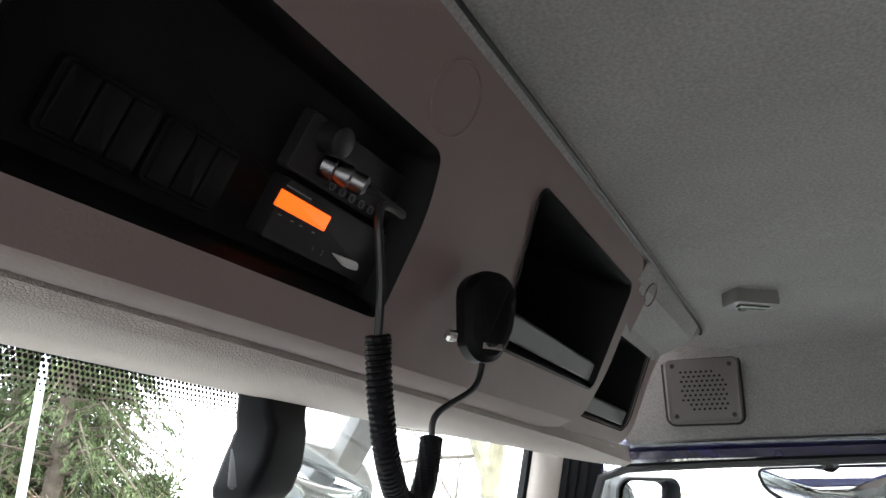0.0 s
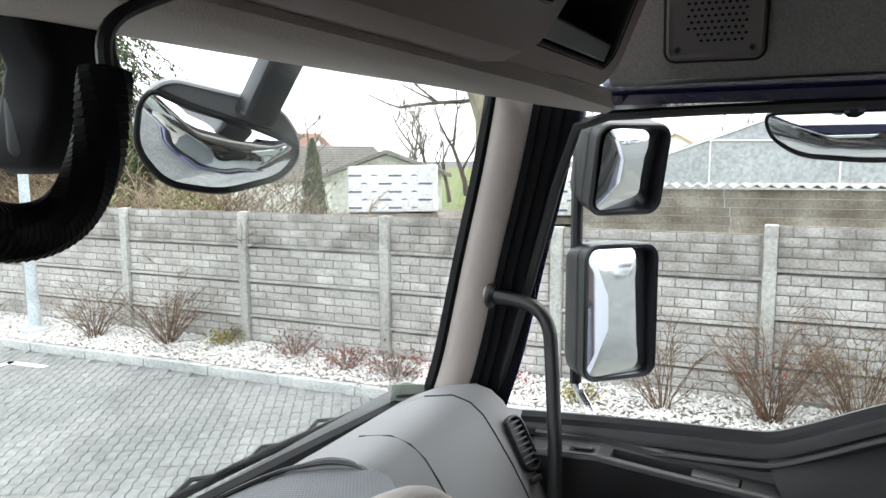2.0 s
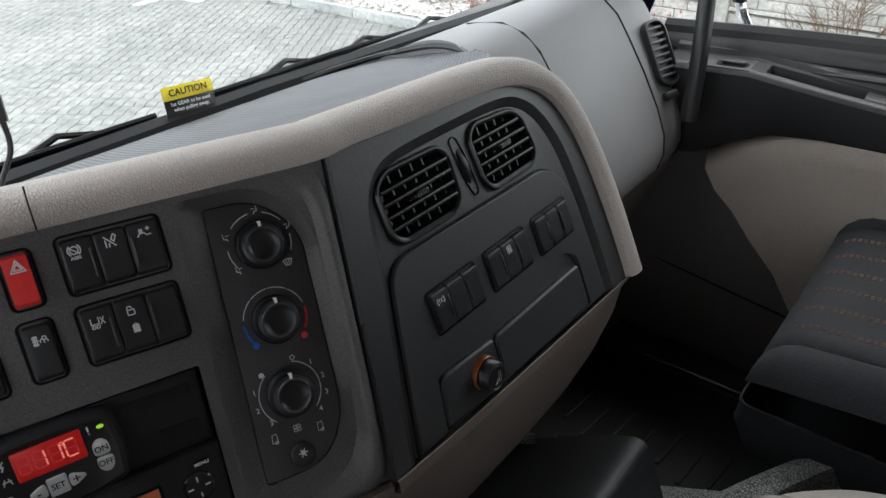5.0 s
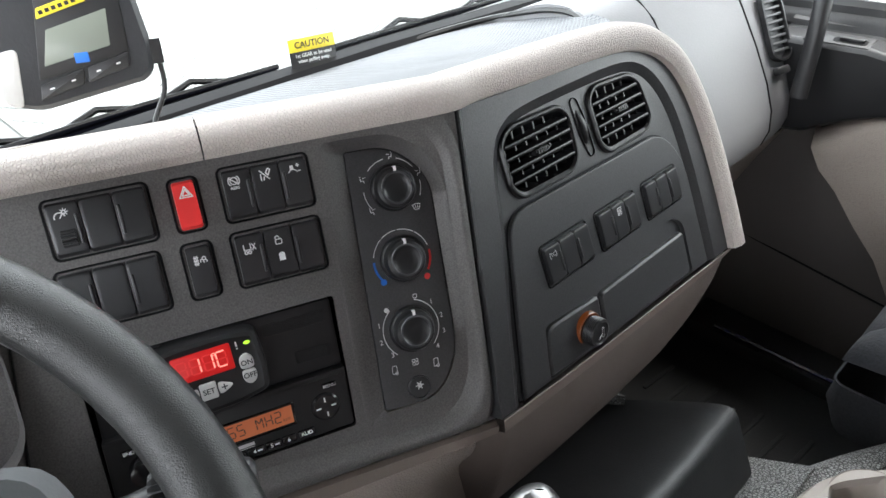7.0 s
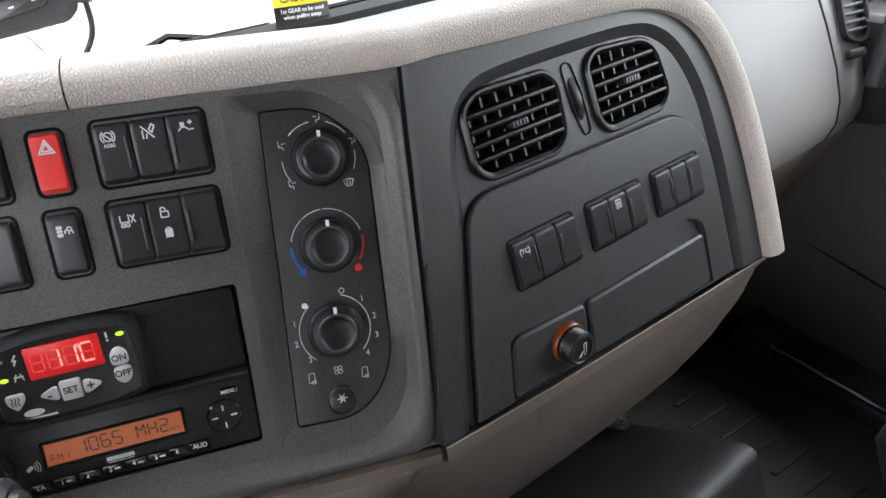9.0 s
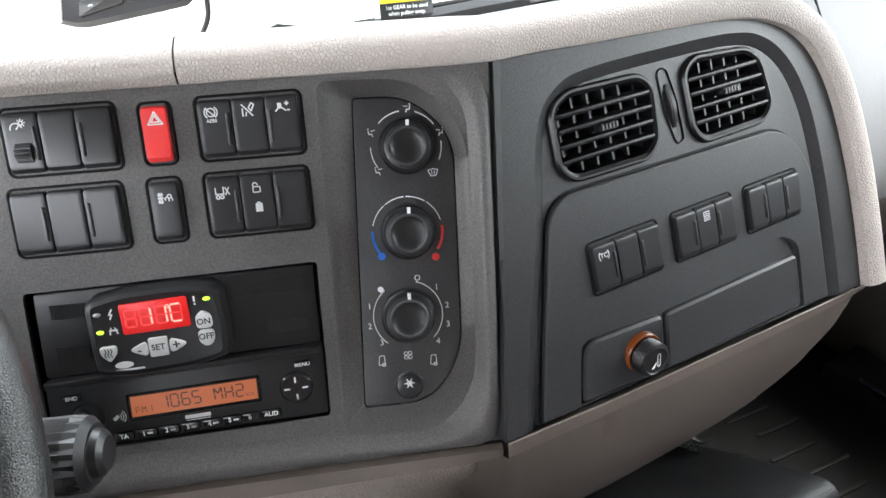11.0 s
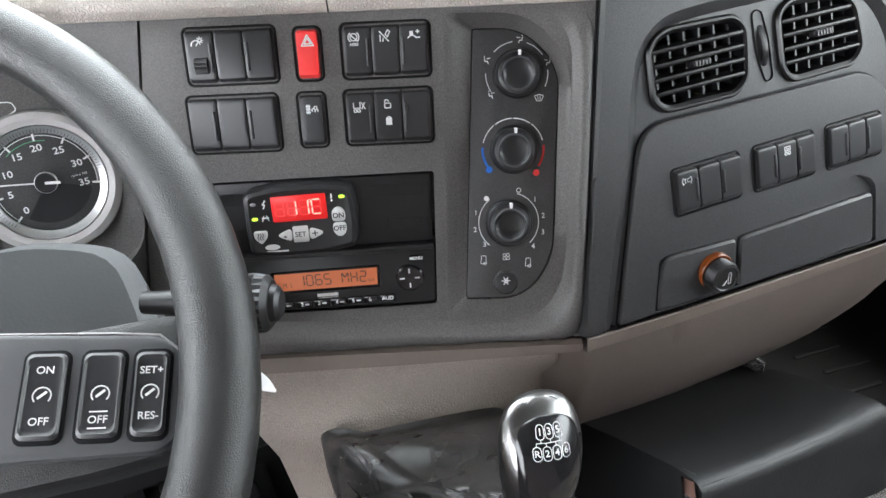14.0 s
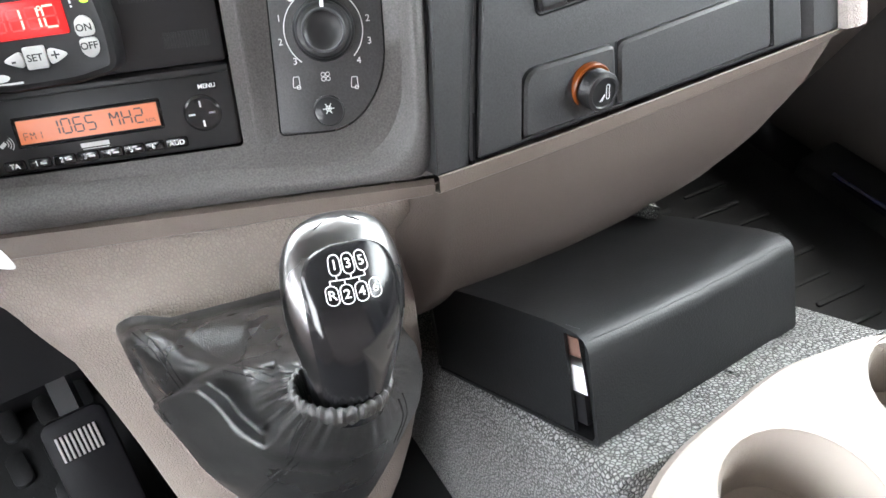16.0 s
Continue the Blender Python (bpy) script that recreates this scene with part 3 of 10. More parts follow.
part("flange", lathe(Mesh(), [(0.022, 0), (0.022, 0.006), (0.014, 0.012)], 14, plane_frame((1.652, 0.668, 2.168), (0, -1, 0), (1, 0, 0))), BLACK, bar)

# ---- dashboard ----
dash = thing("dashboard", (0.9, 0.7, 1.6), "dark grey and taupe truck dashboard with padded top roll", "dashboard")
BAY = smooth_loop([(-0.139, 0.0085), (0.0345, 0.0105), (0.0325, -0.0925), (-0.1405, -0.0965)], 3, 0.003)
REC_TOP = [(0.0490, 0.1155), (0.102, 0.1140), (0.1300, 0.084), (0.1290, -0.062), (0.101, -0.1045), (0.0442, -0.1030)]
RECESS = smooth_loop(REC_TOP, 8, [0.004, 0.034, 0.034, 0.038, 0.034, 0.004])
A_OUT = [(-0.158, 0.124), (-0.03, 0.1225), (0.1505, 0.1225), (0.1445, -0.1252), (-0.04, -0.1275), (-0.19, -0.130)]
RIM_OUT = inset(RECESS, -0.0048)
part("centre_panel", holed(Mesh(), A_OUT, [BAY, RIM_OUT], -0.02, 0.0, FA, -0.0005), PANEL, dash, "dark grey grained centre panel")
# tray of the heater controls: a tilted plate below the panel
FH = FA @ Matrix.Translation((0.0, -0.0758, 0.003)) @ pose(0, 0, 0, -6.5)
PLATE = smooth_loop([(0.0665, 0.1832), (0.1000, 0.1825), (0.1265, 0.156), (0.1205, 0.016), (0.0985, -0.0130), (0.0553, -0.0120)], 8, [0.002, 0.03, 0.034, 0.036, 0.03, 0.003])
inv = FA.inverted()
low = [tuple(inv @ (FH @ Vector((x, y, 0)))) for x, y in inset(PLATE, -0.0008)]
rim_loop = [(x, y, 0.0) for x, y in RIM_OUT]
lip = [(x, y, 0.0004) for x, y in inset(RIM_OUT, 0.0020)]
lip2 = [tuple(Vector(p).lerp(Vector(q), 0.45) + Vector((0, 0, -0.0016))) for p, q in zip(lip, low)]
part("recess_wall", rings(Mesh(), [rim_loop, lip, lip2, low], FA, cap=False), PANEL, dash, "bevelled edge of the recess", angle=70)
part("bay_box", rings(Mesh(), [[(x, y, -0.004) for x, y in BAY], [(x, y, -0.03) for x, y in BAY]], FA), BLACK_GLOSS, dash, "black radio bay")
# flared lip that runs below the radio and up beside the heater controls
LIP = ((-0.184, -0.100, -0.188, -0.1295, 1.0), (-0.10, -0.1015, -0.10, -0.1285, 1.0), (0.0, -0.1045, 0.0, -0.1268, 1.0), (0.05, -0.1085, 0.06, -0.1262, 1.0), (0.092, -0.1105, 0.11, -0.1258, 1.0), (0.112, -0.102, 0.134, -0.1250, 1.0), (0.1245, -0.085, 0.1440, -0.110, 1.0), (0.1298, -0.062, 0.1452, -0.07, 1.0), (0.1320, 0.0, 0.1465, 0.0, 0.8), (0.1338, 0.07, 0.1480, 0.07, 0.6), (0.1310, 0.098, 0.1482, 0.10, 0.35), (0.118, 0.1175, 0.140, 0.1205, 0.0))
lip_keys = spline([Vector((a, b, 0)) for a, b, c, d, h in LIP], 6), spline([Vector((c, d, h)) for a, b, c, d, h in LIP], 6)
m = Mesh()
grid(m, [[on(FA, *(i.lerp(Vector((o.x, o.y, 0)), f).xy), 0.0006 + max(o.z, 0) * 0.0085 * g) for f, g in ((0.0, -0.05), (0.10, 0.12), (0.22, 0.45), (0.34, 0.80), (0.44, 0.97), (0.55, 1.0), (0.75, 0.82), (0.92, 0.45), (1.0, 0.0))] for i, o in zip(*lip_keys)])
part("flared_lip", m, PANEL, dash, "flared lip below the radio", angle=80)
# panel left of the centre, round the instruments
SIDE_A = [(-0.158, 0.124), (-0.19, -0.130), (-0.24, -0.125), (-0.235, 0.126)]
part("cluster_panel", holed(Mesh(), [(x - 0.0025, y) for x, y in SIDE_A], [], -0.02, -0.001, FA), PANEL, dash, "grey panel beside the instruments")
part("seam", rings(Mesh(), [[(x, y, 0) for x, y in [(-0.161, 0.124), (-0.1575, 0.124), (-0.1895, -0.13), (-0.193, -0.13)]]], FA @ Matrix.Translation((0, 0, -0.006))), BLACK, dash, smooth=False)
# right-hand panel with vents
B_EDGE = [tuple(p.xy) for p in spline([Vector((x, y, 0)) for x, y in ((-0.1335, 0.1165), (-0.05, 0.1125), (0.045, 0.1085), (0.085, 0.1030), (0.120, 0.0900), (0.146, 0.0650), (0.163, 0.0250), (0.172, -0.03), (0.176, -0.085), (0.176, -0.134))], 5)]
B_LOW = [tuple(p.xy) for p in spline([Vector((x, y, 0)) for x, y in ((0.1755, -0.1355), (0.10, -0.1340), (0.0, -0.1315), (-0.1, -0.1285), (-0.1865, -0.1238))], 4)]
REC_B = [tuple(p.xy) for p in spline([Vector((x, y, 0)) for x, y in ((-0.1700, -0.1247), (-0.1520, -0.060), (-0.1330, 0.0), (-0.1230, 0.045), (-0.1130, 0.074), (-0.0960, 0.091), (-0.0700, 0.0980), (0.0, 0.0990), (0.0650, 0.0970), (0.0980, 0.0880), (0.1220, 0.0660), (0.1380, 0.030), (0.1460, -0.020), (0.1490, -0.080), (0.1490, -0.1353))], 6)]
REC_IN = [(x + 0.0085 * nx, y + 0.0085 * ny) for (x, y), (nx, ny) in ((REC_B[i], ((Vector(REC_B[min(i + 1, len(REC_B) - 1)]) - Vector(REC_B[max(i - 1, 0)])).normalized().yx * Vector((1, -1)))) for i in range(len(REC_B)))]
VENT_L = smooth_loop([(-0.1035, 0.0780), (-0.0880, 0.0880), (-0.0240, 0.0865), (-0.0130, 0.0750), (-0.0150, 0.0370), (-0.0270, 0.0265), (-0.0930, 0.0275), (-0.1040, 0.0380)], 5, 0.014)
VENT_R = smooth_loop([(0.0140, 0.0790), (0.0260, 0.0885), (0.0800, 0.0850), (0.0940, 0.0740), (0.1010, 0.0380), (0.0900, 0.0260), (0.0260, 0.0250), (0.0160, 0.0360)], 5, 0.014)
B_TOP = 0.0048
part("vent_frame", holed(Mesh(), B_EDGE + B_LOW[:2] + REC_B[::-1] + B_LOW[-1:], [], -0.02, B_TOP, FB), PANEL_SMOOTH, dash, "dark grey frame round the vent field")
part("frame_bevel", grid(Mesh(), [[tuple(on(FB, *p, B_TOP)), tuple(on(FB, *Vector(p).lerp(Vector(q), 0.10), B_TOP - 0.0005)), tuple(on(FB, *Vector(p).lerp(Vector(q), 0.88), 0.0007)), tuple(on(FB, *q, -0.0002))] for p, q in zip(REC_B, REC_IN)]), PANEL_SMOOTH, dash, "bevel of the vent field", angle=50)
part("vent_panel", holed(Mesh(), [(x, y) for x, y in REC_IN if y > -0.123] + [(0.1405, -0.1345), (-0.1600, -0.1250)], [VENT_L, VENT_R], -0.02, 0.0, FB, -0.02), PANEL_SMOOTH, dash, "dark grey vent panel")
SUB = smooth_loop([(-0.1165, 0.0225), (0.1080, 0.0185), (0.1345, -0.020), (0.1365, -0.1330), (-0.1560, -0.1245)], 7, [0.022, 0.032, 0.05, 0.002, 0.002])
BOX_HOLE = smooth_loop([(-0.1235, -0.1235), (-0.1125, -0.0760), (-0.0930, -0.0655), (0.0900, -0.0655), (0.1078, -0.0760), (0.1058, -0.1295)], 6, [0.002, 0.022, 0.022, 0.014, 0.014, 0.002])
part("switch_panel", holed(Mesh(), inset(SUB, 0.0016), [BOX_HOLE], 0.0, 0.0045, FB, -0.012), PANEL_SMOOTH, dash, "raised lower panel with switches")
part("switch_panel_edge", rings(Mesh(), [[(x, y, 0.0045) for x, y in inset(SUB, 0.0016)], [(x, y, 0.0037) for x, y in inset(SUB, 0.0004)], [(x, y, -0.004) for x, y in SUB]], FB, cap=False), PANEL_SMOOTH, dash)
part("groove", rings(Mesh(), [[(x, y, 0.0005) for x, y in inset(SUB, -0.0016)], [(x, y, 0.0005) for x, y in inset(SUB, 0.0006)]], FB, cap=False), JET, dash, "dark joint round the lower panel", smooth=False)
part("grip_scoop", rings(Mesh(), [[(x, y, 0.0040) for x, y in inset(BOX_HOLE, -0.0002)], [(x, y, -0.0125) for x, y in inset(BOX_HOLE, 0.003)]], FB), PANEL_SMOOTH, dash, "scooped grip above the drawer")
part("seam", rings(Mesh(), [[(x, y, B_TOP + 0.0006) for x, y in [(-0.1610, -0.1250), (-0.1598, -0.1250), (-0.1528, -0.095), (-0.1540, -0.095)]]], FB), JET, dash, smooth=False)

part("seam", tube(Mesh(), [on(FA, 0.1500, 0.1225, 0.0012), on(FA, 0.1470, 0.0, 0.0012), on(FA, 0.1440, -0.1252, 0.0012)], 0.0009, 8), JET, dash, "dark joint between the panels")
part("edge_trim", grid(Mesh(), [[on(FA, 0.1512 - 0.006 * f, 0.1225 - 0.2477 * f, 0.0004), on(FA, 0.1518 - 0.006 * f, 0.1225 - 0.2477 * f, 0.0030), on(FB, -0.1335 - 0.053 * f + 0.0012, 0.1165 - 0.2403 * f, B_TOP + 0.0003)] for f in (0.0, 0.25, 0.5, 0.75, 1.0)]), PANEL_SMOOTH, dash, angle=70)
# padded roll: sweeps along the top of both panels and down the outer side
PAD = [(0.0, 0.0), (0.007, 0.0005), (0.0105, 0.006), (0.0105, 0.014), (0.0065, 0.021), (-0.001, 0.0265), (-0.012, 0.029), (-0.034, 0.0285)]


def sweep_pad(mesh, pts, normals, ups, scale):
    grid(mesh, [[tuple(p + n * a * s + o * b * s) for a, b in PAD] for p, n, o, s in zip(pts, normals, ups, scale)])
    return mesh


nA, vA, uA = FA.to_3x3().col[2], FA.to_3x3().col[1], FA.to_3x3().col[0]
nB, vB, uB = FB.to_3x3().col[2], FB.to_3x3().col[1], FB.to_3x3().col[0]
pts = [on(FA, u, 0.122) for u in (-0.205, -0.16, -0.12, -0.08, -0.0312)]
k = len(pts)
part("pad_roll", sweep_pad(Mesh(), pts, [nA] * k, [vA] * k, [1.0] * k), BEIGE, dash, "padded taupe roll")
pts, nn, oo, ss = [], [], [], []
for u in (-0.0302, 0.0, 0.05, 0.1, 0.13):
    pts.append(on(FA, u, 0.122)), nn.append(nA), oo.append(vA), ss.append(1.0)
mid = (on(FA, 0.151, 0.122) + on(FB, -0.135, 0.1165)) / 2
pts.append(mid), nn.append((nA + nB).normalized()), oo.append((vA + vB).normalized()), ss.append(1.0)
edge = [Vector(p) for p in ((-0.11, 0.1155), (-0.05, 0.1125), (0.02, 0.1095), (0.07, 0.1055), (0.10, 0.0985), (0.124, 0.0870), (0.143, 0.0690), (0.157, 0.043), (0.167, 0.010), (0.1735, -0.03), (0.1765, -0.07), (0.1775, -0.105), (0.1775, -0.137))]
for i, p in enumerate(edge):
    t = (edge[min(i + 1, len(edge) - 1)] - edge[max(i - 1, 0)]).normalized()
    o = uB * (-t.y) + vB * t.x
    lift = B_TOP * min(1, i / 3)
    f = 1.0 if i < 3 else 1.0 + 0.15 * min(1, (i - 3) / 3)
    pts.append(on(FB, p.x, p.y, lift - 0.001)), nn.append(nB), oo.append(o), ss.append(f)
fine_of = lambda vs: spline(vs, 5)
ss = [v.x for v in fine_of([Vector((f, 0, 0)) for f in ss])]
part("pad_roll", sweep_pad(Mesh(), fine_of(pts), [v.normalized() for v in fine_of(nn)], [v.normalized() for v in fine_of(oo)], ss), BEIGE, dash, "padded taupe roll round the vents", angle=50)
# hood over the instruments
m = Mesh()
rows = []
for u, dx, w in ((-0.205, 0.0, 0.0), (-0.23, -0.005, 0.012), (-0.30, 0.0, 0.03), (-0.42, 0.02, 0.045), (-0.60, 0.02, 0.05)):
    base = on(FA, -0.205, 0.122) + Vector((u + 0.205, -w * 0.4, w * 0.55))
    rows.append([tuple(base + nA * a + vA * b) for a, b in PAD])
grid(m, rows)
part("cluster_hood", m, BEIGE, dash, "taupe hood over the instruments")
m = Mesh()
grid(m, [[tuple(Vector(r[-1])), (r[-1][0] + 0.02, r[-1][1] + 0.08, r[-1][2] - 0.01), (r[-1][0] + 0.02, 0.87, 1.97)] for r in rows])
part("hood_top", m, BEIGE, dash, "taupe top of the hood")
# dash top with perforated sheet
TOP_F = [(0.50, 0.676, 2.076), (0.62, 0.650, 2.073), (0.713, 0.612, 2.071), (0.80, 0.578, 2.069), (0.88, 0.556, 2.067), (0.98, 0.550, 2.060), (1.07, 0.549, 2.051), (1.13, 0.560, 2.041), (1.185, 0.603, 2.029), (1.212, 0.640, 2.020)]
TOP_B = [(0.5, 0.87, 1.949), (0.6, 0.885, 1.949), (0.7, 0.89, 1.949), (0.8, 0.89, 1.949), (0.88, 0.888, 1.949), (0.98, 0.882, 1.949), (1.07, 0.875, 1.949), (1.19, 0.862, 1.951), (1.275, 0.80, 1.966), (1.272, 0.75, 1.984)]


def top_sheet(k0, k1):
    return grid(Mesh(), [[(x + (xe - x) * s, y + (ye - y) * s, z + (ze - z) * s - 0.005 * math.sin(math.pi * s)) for s in (0, 0.12, 0.25, 0.5, 0.75, 1.0)] for (x, y, z), (xe, ye, ze) in list(zip(TOP_F, TOP_B))[k0:k1]])


part("speaker_mesh", top_sheet(3, 10), MESH_TOP, dash, "grey perforated dash top")
part("dash_top", top_sheet(0, 4), BEIGE, dash, "taupe dash top")
m = Mesh()
tube(m, spline([(0.5, 0.872, 1.950), (0.8, 0.892, 1.950), (1.07, 0.877, 1.951), (1.16, 0.866, 1.953), (1.215, 0.85, 1.958), (1.252, 0.825, 1.966), (1.265, 0.79, 1.977), (1.260, 0.745, 1.992), (1.248, 0.70, 2.002), (1.232, 0.665, 2.003), (1.208, 0.638, 1.992)], 6), 0.0038, 6)
part("mesh_surround", m, BLACK, dash, "black edge of the perforated top")
m = Mesh()
screen = [(-0.2, 0.84), (0.2, 0.88), (0.5, 0.892), (0.8, 0.9), (1.1, 0.893), (1.4, 0.87), (1.66, 0.845)]
grid(m, [[(x, y - 0.032, 1.945), (x, y - 0.022, 1.958), (x, y - 0.008, 1.962), (x, y + 0.02, 1.940), (x, y + 0.02, 1.85)] for x, y in screen])
part("screen_ledge", m, JET, dash, "black ledge under the windscreen")
# passenger side of the dash
PROF = [(0.87, 1.935), (0.81, 1.972), (0.75, 1.998), (0.695, 2.008), (0.662, 2.0), (0.638, 1.982), (0.618, 1.955), (0.585, 1.905), (0.558, 1.858), (0.542, 1.82), (0.538, 1.79), (0.545, 1.765)]


def prow(x, sx=1.0, dz=0.0, grow=0.0):
    return [(x, 0.70 + (y - 0.70) * sx, 1.90 + (z - 1.90) * sx + dz) for y, z in PROF]


m = Mesh()
def block_edge(y):
    for (y0, x0), (y1, x1) in zip(EDGE, EDGE[1:]):
        if y >= y1:
            return x0 + (x1 - x0) * (y0 - y) / (y0 - y1)
    return EDGE[-1][1]


EDGE = [(0.88, 1.12), (0.865, 1.17), (0.85, 1.215), (0.825, 1.252), (0.79, 1.265), (0.745, 1.26), (0.70, 1.248), (0.665, 1.232), (0.638, 1.208), (0.615, 1.195), (0.5, 1.19)]
fine_prof = [(p.x, p.y) for p in spline([Vector((y, z, 0)) for y, z in PROF], 4)]
grid(m, [[(block_edge(y) + (1.345 - block_edge(y)) * max(s, 0) + (0.004 if s < 0 else 0), y + (0.0 if s >= 0 else -0.002), z - (0.05 if s < 0 else 0)) for y, z in fine_prof] for s in (-1, 0, 0.3, 0.65, 1.0)])
part("dash_shoulder", m, GREY_TOP, dash, "grey dash shoulder")
m = Mesh()
grid(m, [prow(1.347, 1.0), prow(1.42), prow(1.50), prow(1.555)])
part("glove_panel", m, GREY_TOP, dash, "grey passenger dash panel")
m = Mesh()
grid(m, [prow(1.557), prow(1.60), prow(1.635, 0.985), prow(1.655, 0.94), prow(1.667, 0.86), prow(1.67, 0.7)])
part("end_panel", m, GREY_TOP, dash, "grey dash end with side vent")
for x in (1.346, 1.556):
    m = Mesh()
    tube(m, [(x, y, z + 0.0006) for _, y, z in prow(x)][2:], 0.0016, 6)
    part("seam", m, BLACK, dash)
m = Mesh()
grid(m, [[(x, 0.545, 1.765), (x, 0.556, 1.745), (x, 0.585, 1.69), (x, 0.625, 1.60), (x, 0.68, 1.47), (x, 0.76, 1.30)] for x in (1.15, 1.3, 1.5, 1.67)])
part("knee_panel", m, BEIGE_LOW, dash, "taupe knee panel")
m = Mesh()
grid(m, [[(x, 0.70, 1.70), (x, 0.78, 1.55), (x, 0.84, 1.3)] for x in (-0.25, 0.2, 0.6, 0.85, 1.2)])
box(m, -0.25, 1.75, 0.85, 0.9, 1.28, 1.95)
part("firewall", m, BLACK, dash, "dark bulkhead")
# side cheek of the centre stack
m = Mesh()
cheek = [(0.150, 0.066), (0.163, 0.043), (0.172, 0.010), (0.179, -0.03), (0.1815, -0.07), (0.1825, -0.105), (0.180, -0.134)]
grid(m, [[tuple(on(FB, u + 0.022, v, -0.004)), tuple(on(FB, u + 0.026, v, -0.03) + Vector((0.0, 0.02, 0))), tuple(on(FB, u + 0.03, v, -0.08) + Vector((0.0, 0.05, 0)))] for u, v in cheek])
part("side_cheek", m, GREY_TOP, dash, "grey side of the centre stack")

# taupe strips under the panels, and the lower panel
m = Mesh()
grid(m, [[tuple(on(FA, u, -0.1272 - 0.0012 * (u < -0.03), 0.001)), tuple(on(FA, u, -0.1275 - 0.002, 0.006)), tuple(on(FA, u, -0.1385 - s, 0.004)), tuple(on(FA, u, -0.1415 - s, -0.003)), tuple(on(FA, u, -0.145 - s, -0.03))] for u, s in ((-0.22, 0.006), (-0.1, 0.005), (0.0, 0.003), (0.1, 0.0), (0.1435, -0.002))])
part("trim_strip", m, STRIP, dash, "taupe strip under the centre panel")
m = Mesh()
STRIP_B = [p for p in spline([Vector((u, v, h)) for u, v, h in ((-0.1865, -0.1240, 0.0115), (-0.1, -0.1287, 0.0105), (0.0, -0.1317, 0.0100), (0.1, -0.1342, 0.0085), (0.150, -0.1356, 0.0070), (0.181, -0.1362, 0.0050))], 5)]
grid(m, [[tuple(on(FB, p.x, p.y, 0.0062)), tuple(on(FB, p.x, p.y - 0.0008, 0.0072)), tuple(on(FB, p.x, p.y - p.z, 0.0040)), tuple(on(FB, p.x, p.y - p.z - 0.0012, 0.0020)), tuple(on(FB, p.x, p.y - p.z - 0.002, -0.02))] for p in STRIP_B])
part("trim_strip", m, STRIP, dash, "taupe strip under the vent panel")
# rounded belly under the strip: deep beside the gear console, running out at the outer end
m = Mesh()
rows = []
for i in range(33):
    s = i / 32
    p = STRIP_B[round(s * (len(STRIP_B) - 1))]
    drop = 0.125 * max(0.0, 1 - s ** 3.4) ** 0.62 + 0.0005
    top = on(FB, p.x, p.y - p.z - 0.0015, -0.003)
    row = []
    for j in range(15):
        q = math.pi / 2 * j / 14
        row.append(tuple(top + vB * (-drop * math.sin(q)) + nB * (-0.35 * drop * math.sin(q) - 0.75 * drop * (1 - math.cos(q))) + Vector((0, 0, -0.30 * drop * (1 - math.cos(q))))))
    back = Vector(row[-1])
    row += [tuple(back + Vector((0, 0.06 * drop / 0.125, -0.05 * drop / 0.125))), (back.x, 0.74, back.z - 0.10 * drop / 0.125)]
    rows.append(row)
rows.insert(0, [(x - 0.030, y + 0.050, z + 0.012 * (k == 0)) for k, (x, y, z) in enumerate(rows[0])])
grid(m, rows)
part("lower_panel", m, STRIP_SHADED, dash, "rounded lower dash panel, taupe darkened for shade", angle=60)
m = Mesh()
box(m, 0.3, 0.83, 0.70, 0.74, 1.5, 2.0)
part("inner_wall", m, BLACK, dash)

# tongue that carries the gear lever
T_LEFT = [(1.80, 0.53), (1.765, 0.572), (1.72, 0.590), (1.64, 0.598), (1.50, 0.606), (1.42, 0.645), (1.38, 0.69)]
T_RIGHT = [(1.81, 0.813), (1.80, 0.8185), (1.788, 0.822), (1.77, 0.8235), (1.62, 0.824), (1.545, 0.812), (1.43, 0.772), (1.38, 0.72)]


def along(table, z):
    for (z0, x0), (z1, x1) in zip(table, table[1:]):
        if z >= z1:
            t = min(1, max(0, (z0 - z) / (z0 - z1)))
            return x0 + (x1 - x0) * t
    return table[-1][1]


def tongue_y(x, z):
    return 0.468 - max(0, 1.78 - z) * 0.10 + 0.6 * max(0, 0.655 - x)


STRIP_Z = on(FA, 0, -0.142, -0.006).z
STRIP_X = on(FA, 0, -0.142, -0.006).x


def console_y(x, z):
    """The console leans back to meet the strip under the panel."""
    f = min(1, max(0, (z - 1.752) / (STRIP_Z - 1.752)))
    f = f * f * (3 - 2 * f)
    return tongue_y(x, z) * (1 - f) + f * on(FA, (x - STRIP_X) / uA.x, -0.142, -0.006).y


m = Mesh()
rows = []
for z in (STRIP_Z + 0.010, STRIP_Z, 1.80, 1.793, 1.785, 1.777, 1.769, 1.76, 1.75, 1.74, 1.72, 1.70, 1.66, 1.62, 1.57, 1.52, 1.47, 1.42, 1.39, 1.38):
    l, r = along(T_LEFT, z), along(T_RIGHT, z)
    row = [(l, console_y(l, z) + 0.09, z), (l, console_y(l, z) + 0.01, z), (l + 0.003, console_y(l, z) + 0.003, z)]
    for k in range(1, 12):
        x = l + (r - l) * k / 12
        row.append((x, console_y(x, z), z))
    row += [(r - 0.010, console_y(r, z), z), (r - 0.004, console_y(r, z) + 0.002, z), (r - 0.001, console_y(r, z) + 0.006, z), (r, console_y(r, z) + 0.013, z), (r, console_y(r, z) + 0.12, z)]
    rows.append([(x, y + (0.008 if z > STRIP_Z else 0.0), z) for x, y, z in row])
grid(m, rows)
